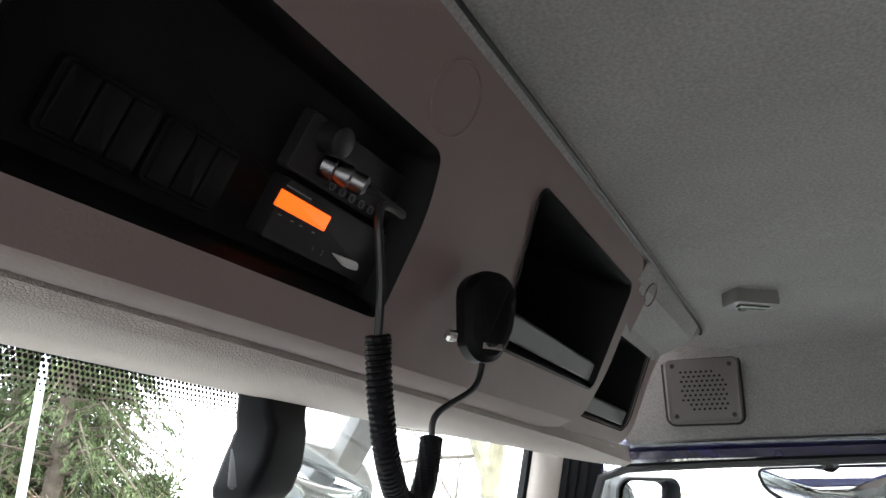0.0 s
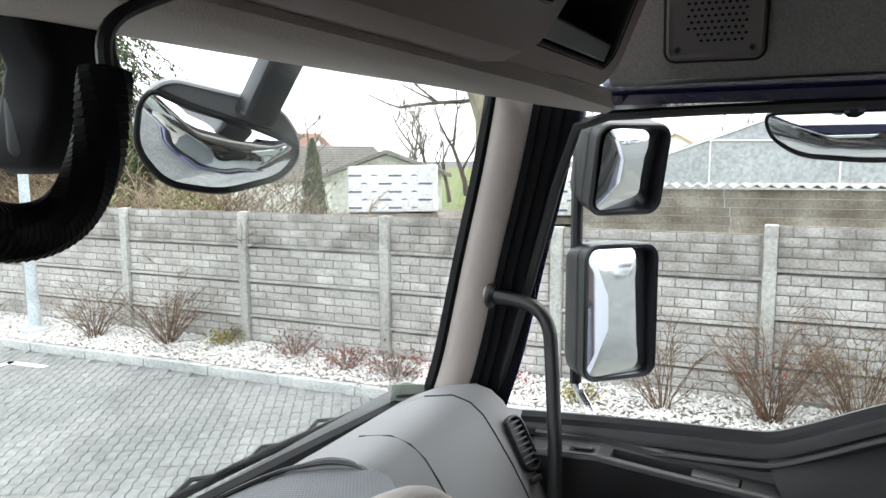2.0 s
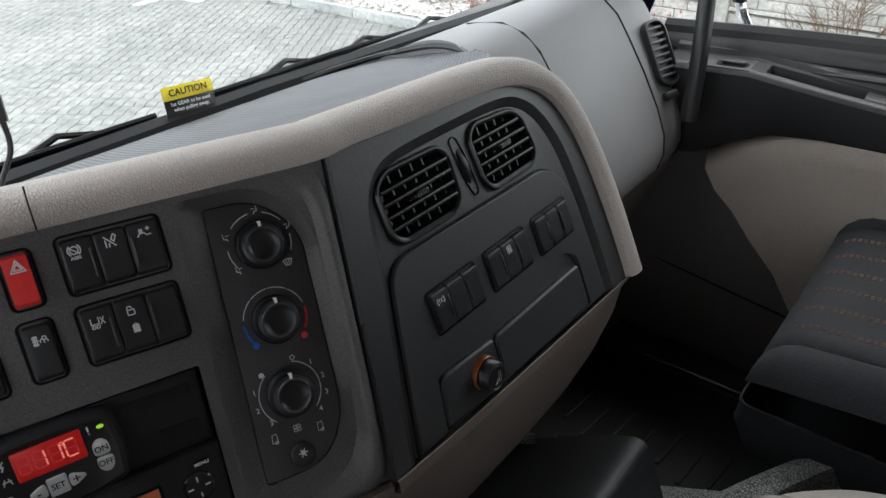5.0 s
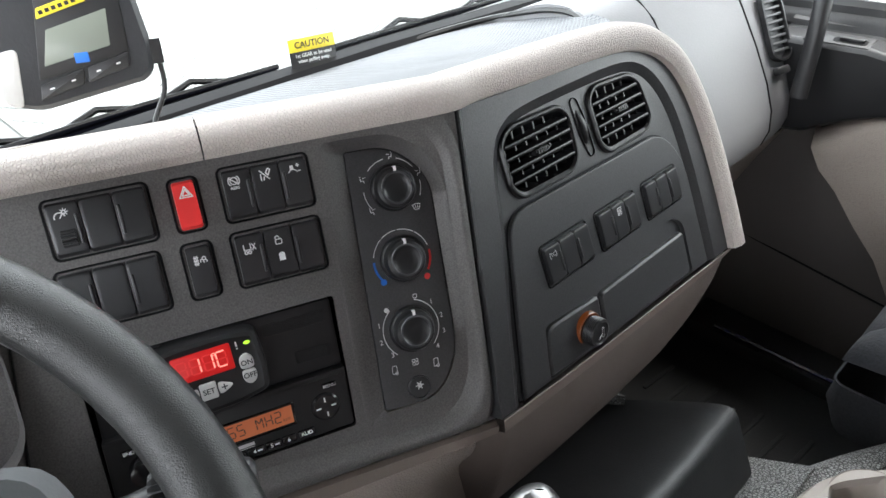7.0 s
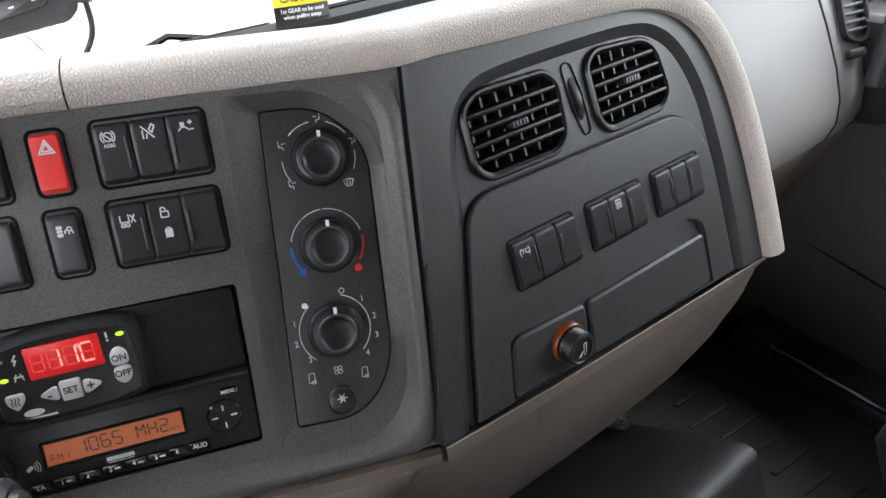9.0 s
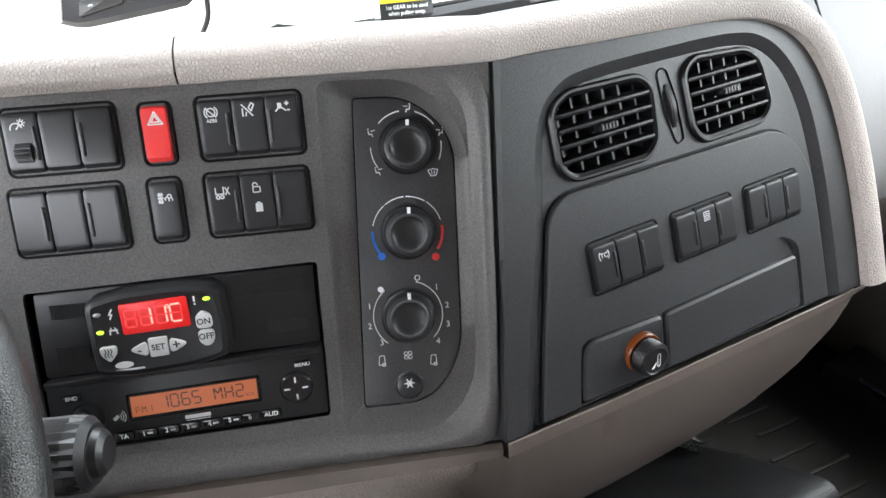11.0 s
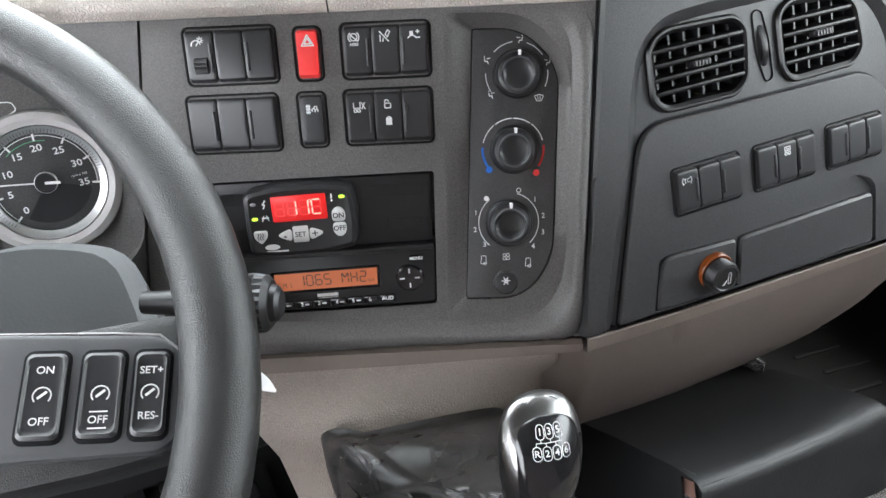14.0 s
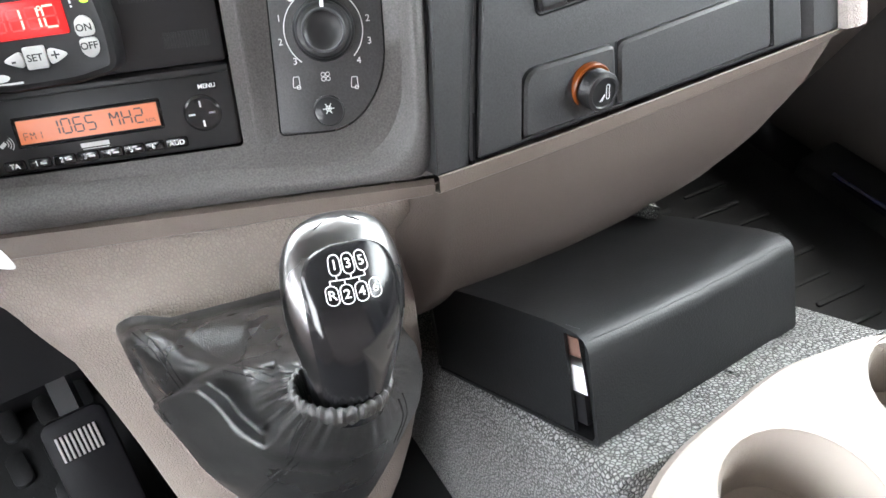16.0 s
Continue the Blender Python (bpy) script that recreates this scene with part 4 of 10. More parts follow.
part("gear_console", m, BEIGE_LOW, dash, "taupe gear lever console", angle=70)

# ---- switches, controls and instruments ----
def icon_lock(mesh, x, y, s, z, fr, opened=False):
    stroke(mesh, [(x, y - s * 0.42), (x, y + s * 0.12)], s * 0.9, z, fr)
    a = circle(x, y + s * 0.25, s * 0.28, 8, 0, 180)
    if opened:
        a = circle(x + s * 0.0, y + s * 0.32, s * 0.28, 8, 20, 190)
    stroke(mesh, [(x + s * 0.28, y + s * (0.12 if not opened else 0.35))] + a + [(x - s * 0.28, y + s * 0.1)], s * 0.16, z, fr)


def icon_marks(mesh, kind, x, y, s, z, fr):
    """Small white pictograms of the switches."""
    w = s * 0.11
    if kind == "warning":
        for k in (1.0, 0.55):
            stroke(mesh, [(x - s * 0.55 * k, y - s * 0.38 * k), (x + s * 0.55 * k, y - s * 0.38 * k), (x, y + s * 0.58 * k)], w, z, fr, True)
    elif kind == "dimmer":
        stroke(mesh, circle(x - s * 0.12, y - s * 0.15, s * 0.45, 12, 10, 190), w, z, fr)
        stroke(mesh, [(x - s * 0.1, y - s * 0.2), (x + s * 0.12, y + s * 0.1)], w, z, fr)
        stroke(mesh, circle(x + s * 0.32, y + s * 0.3, s * 0.16, 8), w, z, fr, True)
        for k in range(8):
            a = k * 0.785
            stroke(mesh, [(x + s * (0.32 + 0.22 * math.cos(a)), y + s * (0.3 + 0.22 * math.sin(a))), (x + s * (0.32 + 0.34 * math.cos(a)), y + s * (0.3 + 0.34 * math.sin(a)))], w * 0.8, z, fr)
    elif kind == "brake_off":
        stroke(mesh, circle(x, y + s * 0.15, s * 0.36, 12), w, z, fr, True)
        stroke(mesh, circle(x, y + s * 0.15, s * 0.55, 8, 130, 230), w, z, fr)
        stroke(mesh, circle(x, y + s * 0.15, s * 0.55, 8, -50, 50), w, z, fr)
        stroke(mesh, [(x - s * 0.45, y + s * 0.5), (x + s * 0.4, y - s * 0.25)], w, z, fr)
        letters(mesh, "AEBS", s * 0.42, x, y - s * 0.58, z, fr, bold=s * 0.01)
    elif kind == "lane":
        stroke(mesh, [(x - s * 0.45, y - s * 0.5), (x - s * 0.45, y + s * 0.1)], w, z, fr)
        stroke(mesh, [(x - s * 0.5, y + s * 0.45), (x + s * 0.35, y - s * 0.5)], w, z, fr)
        stroke(mesh, [(x + s * 0.05, y + s * 0.15), (x + s * 0.3, y + s * 0.55), (x + s * 0.5, y + s * 0.4), (x + s * 0.25, y - s * 0.1)], w, z, fr, True)
        stroke(mesh, [(x - s * 0.2, y - s * 0.5), (x - s * 0.15, y - s * 0.2)], w, z, fr)
    elif kind == "load":
        stroke(mesh, [(x - s * 0.15, y + s * 0.25), (x - s * 0.15, y + s * 0.05)], s * 0.34, z, fr)
        stroke(mesh, [(x - s * 0.5, y - s * 0.3), (x - s * 0.25, y - s * 0.05), (x + s * 0.05, y - s * 0.05), (x + s * 0.35, y - s * 0.3)], w, z, fr)
        stroke(mesh, [(x + s * 0.3, y + s * 0.3), (x + s * 0.6, y + s * 0.3)], w, z, fr), stroke(mesh, [(x + s * 0.45, y + s * 0.15), (x + s * 0.45, y + s * 0.45)], w, z, fr)
        stroke(mesh, [(x + s * 0.45, y - s * 0.25), (x + s * 0.65, y - s * 0.25)], w, z, fr)
    elif kind == "filter":
        for k in (-1, 0, 1):
            stroke(mesh, [(x - s * 0.32 + k * s * 0.13, y - s * 0.45), (x - s * 0.32 + k * s * 0.13, y + s * 0.45)], w * 0.8, z, fr)
            stroke(mesh, [(x - s * 0.55, y + k * s * 0.3), (x - s * 0.1, y + k * s * 0.3)], w * 0.8, z, fr)
        for dx, dy in ((0.2, -0.1), (0.42, 0.12), (0.5, -0.18)):
            stroke(mesh, circle(x + s * dx, y + s * dy, s * 0.16, 8, -30, 220), w, z, fr)
    elif kind == "tail_lift":
        for dx in (-0.35, 0.0):
            stroke(mesh, circle(x + s * dx, y - s * 0.38, s * 0.14, 8), w, z, fr, True)
        stroke(mesh, [(x - s * 0.5, y + s * 0.4), (x - s * 0.5, y - s * 0.12), (x + s * 0.15, y - s * 0.12), (x + s * 0.15, y + s * 0.45)], w, z, fr)
        stroke(mesh, [(x + s * 0.3, y + s * 0.4), (x + s * 0.62, y - s * 0.2)], w, z, fr), stroke(mesh, [(x + s * 0.6, y + s * 0.4), (x + s * 0.3, y - s * 0.2)], w, z, fr)
    elif kind == "locks":
        stroke(mesh, rrect(x, y - s * 0.1, s * 0.62, s * 0.5, s * 0.06, 1), w, z, fr, True)
        stroke(mesh, circle(x - s * 0.1, y + s * 0.3, s * 0.2, 8, 0, 200), w, z, fr)
        icon_lock(mesh, x + s * 0.05, y - s * 1.65, s * 0.70, z, fr)
    elif kind == "tc":
        letters(mesh, "TC", s * 0.7, x, y, z, fr, bold=s * 0.01)
        stroke(mesh, circle(x, y, s * 0.62, 8, 140, 220), w, z, fr), stroke(mesh, circle(x, y, s * 0.62, 8, -40, 40), w, z, fr)
    elif kind == "axle":
        for dx in (-0.25, 0.25):
            stroke(mesh, circle(x + s * dx, y - s * 0.35, s * 0.18, 8), w, z, fr, True)
        stroke(mesh, [(x - s * 0.4, y + s * 0.45), (x + s * 0.4, y + s * 0.45), (x + s * 0.4, y), (x - s * 0.4, y)], w, z, fr, True)
        stroke(mesh, [(x - s * 0.2, y + s * 0.2), (x + s * 0.2, y + s * 0.2)], w, z, fr)


def switch_bank(fr, u0, u1, v0, v1, n, icons, label, color=None, ridges=(), wheel=False):
    """A row of rocker switches in one black frame."""
    bank = thing("switch_bank", on(fr, (u0 + u1) / 2, v0), label, "switch", "dashboard switch banks")
    cx, cy, w, h = (u0 + u1) / 2, (v0 + v1) / 2, u1 - u0, v1 - v0
    outer, inner = rrect(cx, cy, w, h, 0.0048, 5), rrect(cx, cy, w - 0.005, h - 0.005, 0.0035, 5)
    m = Mesh()
    rings(m, [[(x, y, 0.0002) for x, y in outer], [(x, y, 0.0010) for x, y in inset(outer, 0.0006)], [(x, y, 0.0010) for x, y in inset(outer, 0.0014)], [(x, y, -0.003) for x, y in inner]], fr)
    part("frame", m, JET, bank)
    pitch = (w - 0.0056) / n
    for i in range(n):
        x0 = cx - (w - 0.0056) / 2 + pitch * i
        sw_w = pitch - 0.0007
        sx = x0 + pitch / 2
        loop = rrect(sx, cy, sw_w, h - 0.0056, 0.0018, 3)
        top = rrect(sx, cy + 0.0006, sw_w - (0.0012 if n > 1 else 0.004), h - 0.0105, 0.0022, 3)
        m = Mesh()
        rings(m, [[(x, y, -0.002) for x, y in loop], [(x, y, 0.0022) for x, y in loop], [(x, y, 0.0044) for x, y in rrect(sx, cy + 0.0006, sw_w - 0.0004, h - 0.0092, 0.002, 3)], [(x, y, 0.0046) for x, y in inset(top, 0.0003)], [(x, y, 0.0046) for x, y in inset(top, 0.0018)]], fr)
        s = part("switch", m, color or SWITCH, bank, "red rocker switch" if color else "", angle=14)
        for side, rx_ in ridges:
            if side == i:
                m = Mesh()
                slab(m, rrect(sx + rx_ * (sw_w / 2 - 0.0022), cy - 0.0005, 0.0022, h * 0.48, 0.001, 3), 0.004, 0.0058, 0.0008, fr)
                part("ridge", m, SWITCH, s)
        if i in icons:
            m = Mesh()
            kind, dx, dy, size = icons[i]
            icon_marks(m, kind, sx + dx, cy + dy, size, 0.0048, fr)
            part("pictogram", m, PAINT, s, "white printed pictogram", smooth=False)
        if wheel and i == 0:
            m = Mesh()
            fr2 = fr @ Matrix.Translation((sx + 0.0002, cy - 0.0055, 0.0025)) @ pose(0, 0, 0, 0, 90, 0)
            rings(m, [[(r_ * (1 - 0.10 * (k_ % 2) * (abs(z_) < 0.0042)) * math.cos(math.pi * k_ / 22), r_ * (1 - 0.10 * (k_ % 2) * (abs(z_) < 0.0042)) * math.sin(math.pi * k_ / 22), z_) for k_ in range(44)] for r_, z_ in ((0.0052, -0.0046), (0.0060, -0.0041), (0.0060, 0.0041), (0.0052, 0.0046))], fr2, cap0=True)
            part("thumbwheel", m, BLACK, s, "ribbed black thumbwheel", angle=15)
    return bank


switch_bank(FA, -0.1325, -0.0680, 0.0765, 0.1165, 3, {0: ("dimmer", -0.0012, 0.0092, 0.0068)}, "dark grey switches with dimmer wheel in the centre panel", ridges=((0, 1), (2, -1)), wheel=True)
switch_bank(FA, -0.0577, -0.0373, 0.0768, 0.1142, 1, {0: ("warning", 0.0006, 0.0085, 0.0074)}, "red hazard switch with white triangle", color=RED)
switch_bank(FA, -0.0258, 0.0370, 0.0765, 0.1153, 3, {0: ("brake_off", -0.002, 0.0085, 0.0066), 1: ("lane", 0.0, 0.0095, 0.007), 2: ("load", 0.0, 0.0095, 0.007)}, "dark grey switches with brake and lane pictograms", ridges=((0, 1), (2, -1)))
switch_bank(FA, -0.1364, -0.0706, 0.0292, 0.0712, 3, {}, "three blank dark grey switches in the centre panel", ridges=((0, 1), (2, -1)))
switch_bank(FA, -0.0594, -0.0378, 0.0305, 0.0708, 1, {0: ("filter", 0.0003, 0.008, 0.0068)}, "single dark grey switch with exhaust filter pictogram")
switch_bank(FA, -0.0270, 0.0367, 0.0306, 0.0710, 3, {0: ("tail_lift", -0.001, 0.008, 0.007), 1: ("locks", -0.0002, 0.0088, 0.0066)}, "dark grey switches with white padlock pictograms", ridges=((0, 1), (2, -1)))
FB2 = FB @ Matrix.Translation((0, 0, 0.0045))
switch_bank(FB2, -0.0968, -0.0312, -0.0535, -0.0145, 3, {0: ("tc", -0.0012, 0.0085, 0.0068)}, "dark grey switches with TC mark below the vents", ridges=((0, 1), (2, -1)))
switch_bank(FB2, -0.0208, 0.0428, -0.0540, -0.0150, 3, {1: ("axle", 0.0, 0.009, 0.0066)}, "dark grey switches with axle mark below the vents", ridges=((0, 1), (2, -1)))
switch_bank(FB2, 0.0532, 0.1148, -0.0545, -0.0155, 3, {}, "three blank dark grey switches below the vents", ridges=((0, 1), (2, -1)))

# heater controls
heater = thing("heater_control", on(FH, 0.09, -0.013), "black heater panel with three round knobs", "heater control")
part("plate", slab(Mesh(), PLATE, -0.004, 0.0, 0.0006, FH), HEATER_PLATE, heater, "smooth black plate")
KNOBS = [(0.0968, 0.1518), (0.0928, 0.0984), (0.0882, 0.0448)]
m, mb, mr = Mesh(), Mesh(), Mesh()
ARC = 0.0222
for i, (x, y) in enumerate(KNOBS):
    fk = FH @ Matrix.Translation((x, y, 0)) @ pose(0, 0, 0, 0, 0, -4)
    kb = Mesh()
    lathe(kb, [(0.0174, 0.0), (0.0176, 0.0035), (0.0170, 0.0052), (0.0160, 0.0060), (0.0154, 0.0100), (0.0144, 0.0122), (0.0126, 0.0130), (0.0112, 0.0130), (0.0101, 0.0118), (0.0080, 0.0108), (0.0040, 0.0105)], 40, fk)
    knob = part("knob", kb, BLACK, heater, "black turning knob")
    # added ring in a lighter material paints the highlight on the knob's rim
    part("ring", lathe(Mesh(), [(0.0124, 0.01290), (0.0118, 0.0136), (0.0110, 0.0136), (0.0104, 0.0128)], 40, fk, cap=False), SPOKE_PLATE, knob, "paler ring standing for the rim's highlight")
    part("pointer", box(Mesh(), -0.0010, 0.0010, 0.0122, 0.0158, 0.0090, 0.01325, fk), PAINT, knob, "white pointer")
# printed scales round the knobs
def vent_man(mesh, cx, cy, flip):
    """A seated figure mark of the air direction scale, with an arrow."""
    f = -1 if flip else 1
    stroke(mesh, [(cx - f * 0.0012, cy + 0.0012), (cx - f * 0.0008, cy - 0.0008), (cx + f * 0.0010, cy - 0.0008), (cx + f * 0.0014, cy - 0.0024)], 0.0006, 0.0004, FH)
    stroke(mesh, [(cx - f * 0.0012, cy + 0.0024), (cx - f * 0.0011, cy + 0.0023)], 0.0009, 0.0004, FH)
    stroke(mesh, [(cx + f * 0.0028, cy + 0.0014), (cx + f * 0.0006, cy + 0.0010)], 0.0005, 0.0004, FH)


for i, (x, y) in enumerate(KNOBS):
    if i == 0:
        for a0, a1 in ((97, 135), (34, 70), (-26, 4), (178, 212)):
            stroke(m, circle(x, y, ARC, 8, a0, a1), 0.0006, 0.0004, FH)
        for a, flip in ((155, False), (82, True), (18, True), (216, False)):
            vent_man(m, x + 0.0238 * math.cos(radians(a)), y + 0.0238 * math.sin(radians(a)), flip)
        cx, cy = x + 0.0155, y - 0.0175
        stroke(m, [(cx - 0.0032, cy + 0.0014), (cx, cy + 0.0022), (cx + 0.0032, cy + 0.0014), (cx + 0.0016, cy - 0.0022), (cx - 0.0016, cy - 0.0022)], 0.0005, 0.0004, FH, True)
        for dx in (-0.0009, 0.0009):
            stroke(m, [(cx + dx, cy + 0.0012), (cx + dx * 0.8, cy - 0.0014)], 0.0004, 0.0004, FH)
    elif i == 1:
        for a0, a1 in ((15, 52), (56, 88), (92, 124), (128, 165)):
            stroke(m, circle(x, y, ARC, 8, a0, a1), 0.0006, 0.0004, FH)
        stroke(mb, circle(x, y, ARC, 8, 176, 214), 0.0017, 0.0004, FH)
        stroke(mr, circle(x, y, ARC, 8, -34, 4), 0.0017, 0.0004, FH)
        mb.add([(px, py, 0.0004) for px, py in circle(0.0750, 0.0843, 0.0025, 14)], [tuple(range(14))], FH)
        mr.add([(px, py, 0.0004) for px, py in circle(0.1093, 0.0807, 0.0025, 14)], [tuple(range(14))], FH)
    else:
        for a0, a1 in ((-46, 72), (128, 228)):
            stroke(m, circle(x, y, ARC, 16, a0, a1), 0.0006, 0.0004, FH)
m.add([(px, py, 0.0004) for px, py in circle(0.0722, 0.0632, 0.0019, 12)], [tuple(range(12))], FH)
stroke(m, circle(0.0962, 0.0683, 0.0016, 12), 0.0005, 0.0004, FH, True)
for s, x, y in (("1", 0.1080, 0.0608), ("2", 0.1138, 0.0486), ("3", 0.1134, 0.0362), ("4", 0.1060, 0.0258), ("1", 0.0642, 0.0530), ("2", 0.0632, 0.0402), ("3", 0.0698, 0.0288)):
    letters(m, s, 0.0054, x, y, 0.0004, FH)
for dx, dy in ((-1, -1), (1, -1), (-1, 1), (1, 1)):
    stroke(m, circle(0.0857 + dx * 0.0013, 0.0188 + dy * 0.0013, 0.0012, 8), 0.0004, 0.0004, FH, True)
for x, y in ((0.0685, 0.0173), (0.1017, 0.0140)):
    stroke(m, smooth_loop([(x - 0.002, y - 0.003), (x + 0.002, y - 0.003), (x + 0.002, y + 0.003), (x - 0.0012, y + 0.003)], 2, 0.0006), 0.0004, 0.0004, FH, True)
    stroke(m, circle(x + 0.0012, y - 0.003, 0.0011, 8), 0.0004, 0.0004, FH, True)
part("printed_scale", m, PAINT, heater, "white printed scales and figures", smooth=False)
part("cold_mark", mb, PAINT_BLUE, heater, "blue cold mark", smooth=False)
part("warm_mark", mr, PAINT_RED, heater, "red warm mark", smooth=False)
m = Mesh()
lathe(m, [(0.0092, 0), (0.0092, 0.0012), (0.0086, 0.0018), (0.0082, 0.001), (0.0078, 0.0012)], 28, FH @ Matrix.Translation((0.0849, -0.001, 0)))
ac = part("cooling_button", m, SWITCH, heater, "round black cooling button")
m = Mesh()
for k in range(3):
    a = radians(60 * k)
    stroke(m, [(0.0849 - 0.0032 * math.cos(a), 0.0005 - 0.0032 * math.sin(a)), (0.0849 + 0.0032 * math.cos(a), 0.0005 + 0.0032 * math.sin(a))], 0.0006, 0.0016, FH)
stroke(m, circle(0.0849, 0.0005, 0.0017, 6), 0.0005, 0.0016, FH, True)
part("pictogram", m, PAINT, ac, smooth=False)

# radio
radio = thing("car_radio", on(FA, -0.05, -0.096), "black car radio with orange display in the dash bay", "radio")
part("face", slab(Mesh(), smooth_loop([(-0.1375, -0.0480), (0.0325, -0.0435), (0.0315, -0.0915), (-0.1390, -0.0955)], 3, 0.003), -0.02, -0.001, 0.002, FA), BLACK, radio, "black plastic face")
part("visor", slab(Mesh(), smooth_loop([(-0.1370, -0.0485), (0.0320, -0.0440), (0.0318, -0.0480), (-0.1372, -0.0530)], 2, 0.001), -0.01, 0.0015, 0.001, FA), BLACK, radio)
m = Mesh()
rings(m, [[(x, y, -0.0008) for x, y in smooth_loop([(-0.0915, -0.0620), (-0.0095, -0.0590), (-0.0095, -0.0770), (-0.0915, -0.0800)], 3, 0.0015)], [(x, y, -0.0004) for x, y in smooth_loop([(-0.0905, -0.0628), (-0.0105, -0.0600), (-0.0105, -0.0762), (-0.0905, -0.0790)], 3, 0.0015)], [(x, y, -0.0012) for x, y in smooth_loop([(-0.0890, -0.0640), (-0.0117, -0.0614), (-0.0118, -0.0748), (-0.0894, -0.0774)], 3, 0.0005)]], FA, cap=False)
part("display_frame", m, BLACK_GLOSS, radio)
disp = part("display", rings(Mesh(), [[(-0.0890, -0.0640, -0.0006), (-0.0117, -0.0614, -0.0006), (-0.0118, -0.0748, -0.0006), (-0.0894, -0.0774, -0.0006)]], FA), LCD_ORANGE, radio, "orange lit display", smooth=False)
FR = FA @ Matrix.Translation((-0.0501, -0.0694, 0.0)) @ pose(0, 0, 0, 0, 0, 2.0)
m = Mesh()
segment_text(m, "1065 MHZ", -0.0215, -0.0035, 0.0046, 0.0082, 0.0021, 0.0009, -0.0003, FR)
segment_text(m, "FM1", -0.0365, -0.0045, 0.0024, 0.0042, 0.0012, 0.0005, -0.0003, FR)
letters(m, "RDS", 0.0030, 0.0335, -0.003, -0.0003, FR)
part("display_letters", m, BLACK, disp, "dark display letters", smooth=False)
FR0 = FA @ Matrix.Translation((-0.0501, -0.0694, -0.001)) @ pose(0, 0, 0, 0, 0, 2.0)
m = Mesh()
for x, s in ((-0.0466, "TA"), (-0.0345, "1"), (-0.0205, "2"), (-0.0075, "3"), (0.0060, "4"), (0.0186, "5"), (0.0312, "6"), (0.0447, "AUD")):
    letters(m, s, 0.0042, x, -0.0182, 0.0018, FR0, bold=0.00006)
for x in (-0.0310, -0.0170, -0.0040, 0.0095, 0.0222):
    stroke(m, [(x - 0.001, -0.0182), (x + 0.0016, -0.0182)], 0.0012, 0.0018, FR0)
letters(m, "BND", 0.0036, -0.0722, 0.0118, 0.0018, FR0, bold=0.00005)
letters(m, "MENU", 0.0036, 0.0688, 0.0118, 0.0018, FR0, bold=0.00005)
stroke(m, [(-0.0502, -0.0062), (-0.0480, -0.0045)], 0.0022, 0.0006, FR0)
for k in (0.0022, 0.0036, 0.005):
    stroke(m, circle(-0.0482, -0.0050, k, 5, -45, 45), 0.0005, 0.0006, FR0)
for a in (0, 90, 180, 270):
    c, s = math.cos(radians(a)), math.sin(radians(a))
    stroke(m, [(0.0628 + 0.0042 * c, -0.0034 + 0.0042 * s), (0.0628 + 0.0072 * c, -0.0034 + 0.0072 * s)], 0.0011, 0.0022, FR0)
# maker's mark as plain bars
for x0, x1, y0 in ((-0.0075, -0.0035, 0), (-0.0028, 0.0016, 0), (0.0023, 0.0068, 0)):
    stroke(m, [(x0, -0.0120), (x1, -0.0120)], 0.0026, 0.0006, FR0)
stroke(m, [(-0.0075, -0.0142), (0.0070, -0.0142)], 0.0005, 0.0006, FR0)
part("printed_marks", m, PAINT, radio, "white printed marks", smooth=False)
for x, w in ((-0.0466, 0.0115), (-0.0330, 0.0125), (-0.0193, 0.0125), (-0.0060, 0.0120), (0.0072, 0.0125), (0.0200, 0.0115), (0.0318, 0.0105), (0.0447, 0.0125), (-0.0722, 0.011), (0.0688, 0.0105)):
    y, h = (-0.0182, 0.0058) if abs(x) < 0.06 else (0.0118, 0.0042)
    part("key", slab(Mesh(), rrect(x, y, w, h, 0.0012, 3), -0.001, 0.0016, 0.0007, FR0), BLACK_GLOSS, radio)
part("dpad", lathe(Mesh(), [(0.0108, 0), (0.0105, 0.001), (0.0098, 0.0015), (0.009, 0.0020)], 28, FR0 @ Matrix.Translation((0.0628, -0.0034, 0))), BLACK_GLOSS, radio, "round black direction pad")
part("volume_knob", lathe(Mesh(), [(0.0102, 0), (0.0100, 0.004), (0.0092, 0.010), (0.0085, 0.0115), (0.006, 0.0118)], 28, FR0 @ Matrix.Translation((-0.0658, -0.0027, 0))), BLACK_GLOSS, radio, "glossy volume knob")

# blank cover of the upper slot
m = Mesh()
slab(m, smooth_loop([(-0.1345, 0.0068), (0.0318, 0.0085), (0.0312, -0.0425), (-0.1362, -0.0470)], 2, 0.002), -0.02, -0.003, 0.001, FA)
cover = thing("slot_cover", on(FA, -0.05, -0.045), "matt black slot cover with small grilles", "cover")
part("plate", m, BLACK, cover)
for x0, x1, y0, y1 in ((-0.1266, -0.1050, -0.0098, -0.0010), (-0.1272, -0.1070, -0.0370, -0.0280), (-0.0195, 0.0250, -0.0075, 0.0012), (-0.0005, 0.0246, -0.0335, -0.0245)):
    m = Mesh()
    for k in range(7):
        y = y0 + (y1 - y0) * (k + 0.5) / 7
        box(m, x0, x1, y - 0.0003, y + 0.0003, -0.0035, -0.0024, FA)
    for k in range(int((x1 - x0) / 0.0016)):
        x = x0 + 0.0008 + k * 0.0016
        box(m, x - 0.0003, x + 0.0003, y0, y1, -0.0035, -0.0022, FA)
    part("grille", m, BLACK, cover, smooth=False)

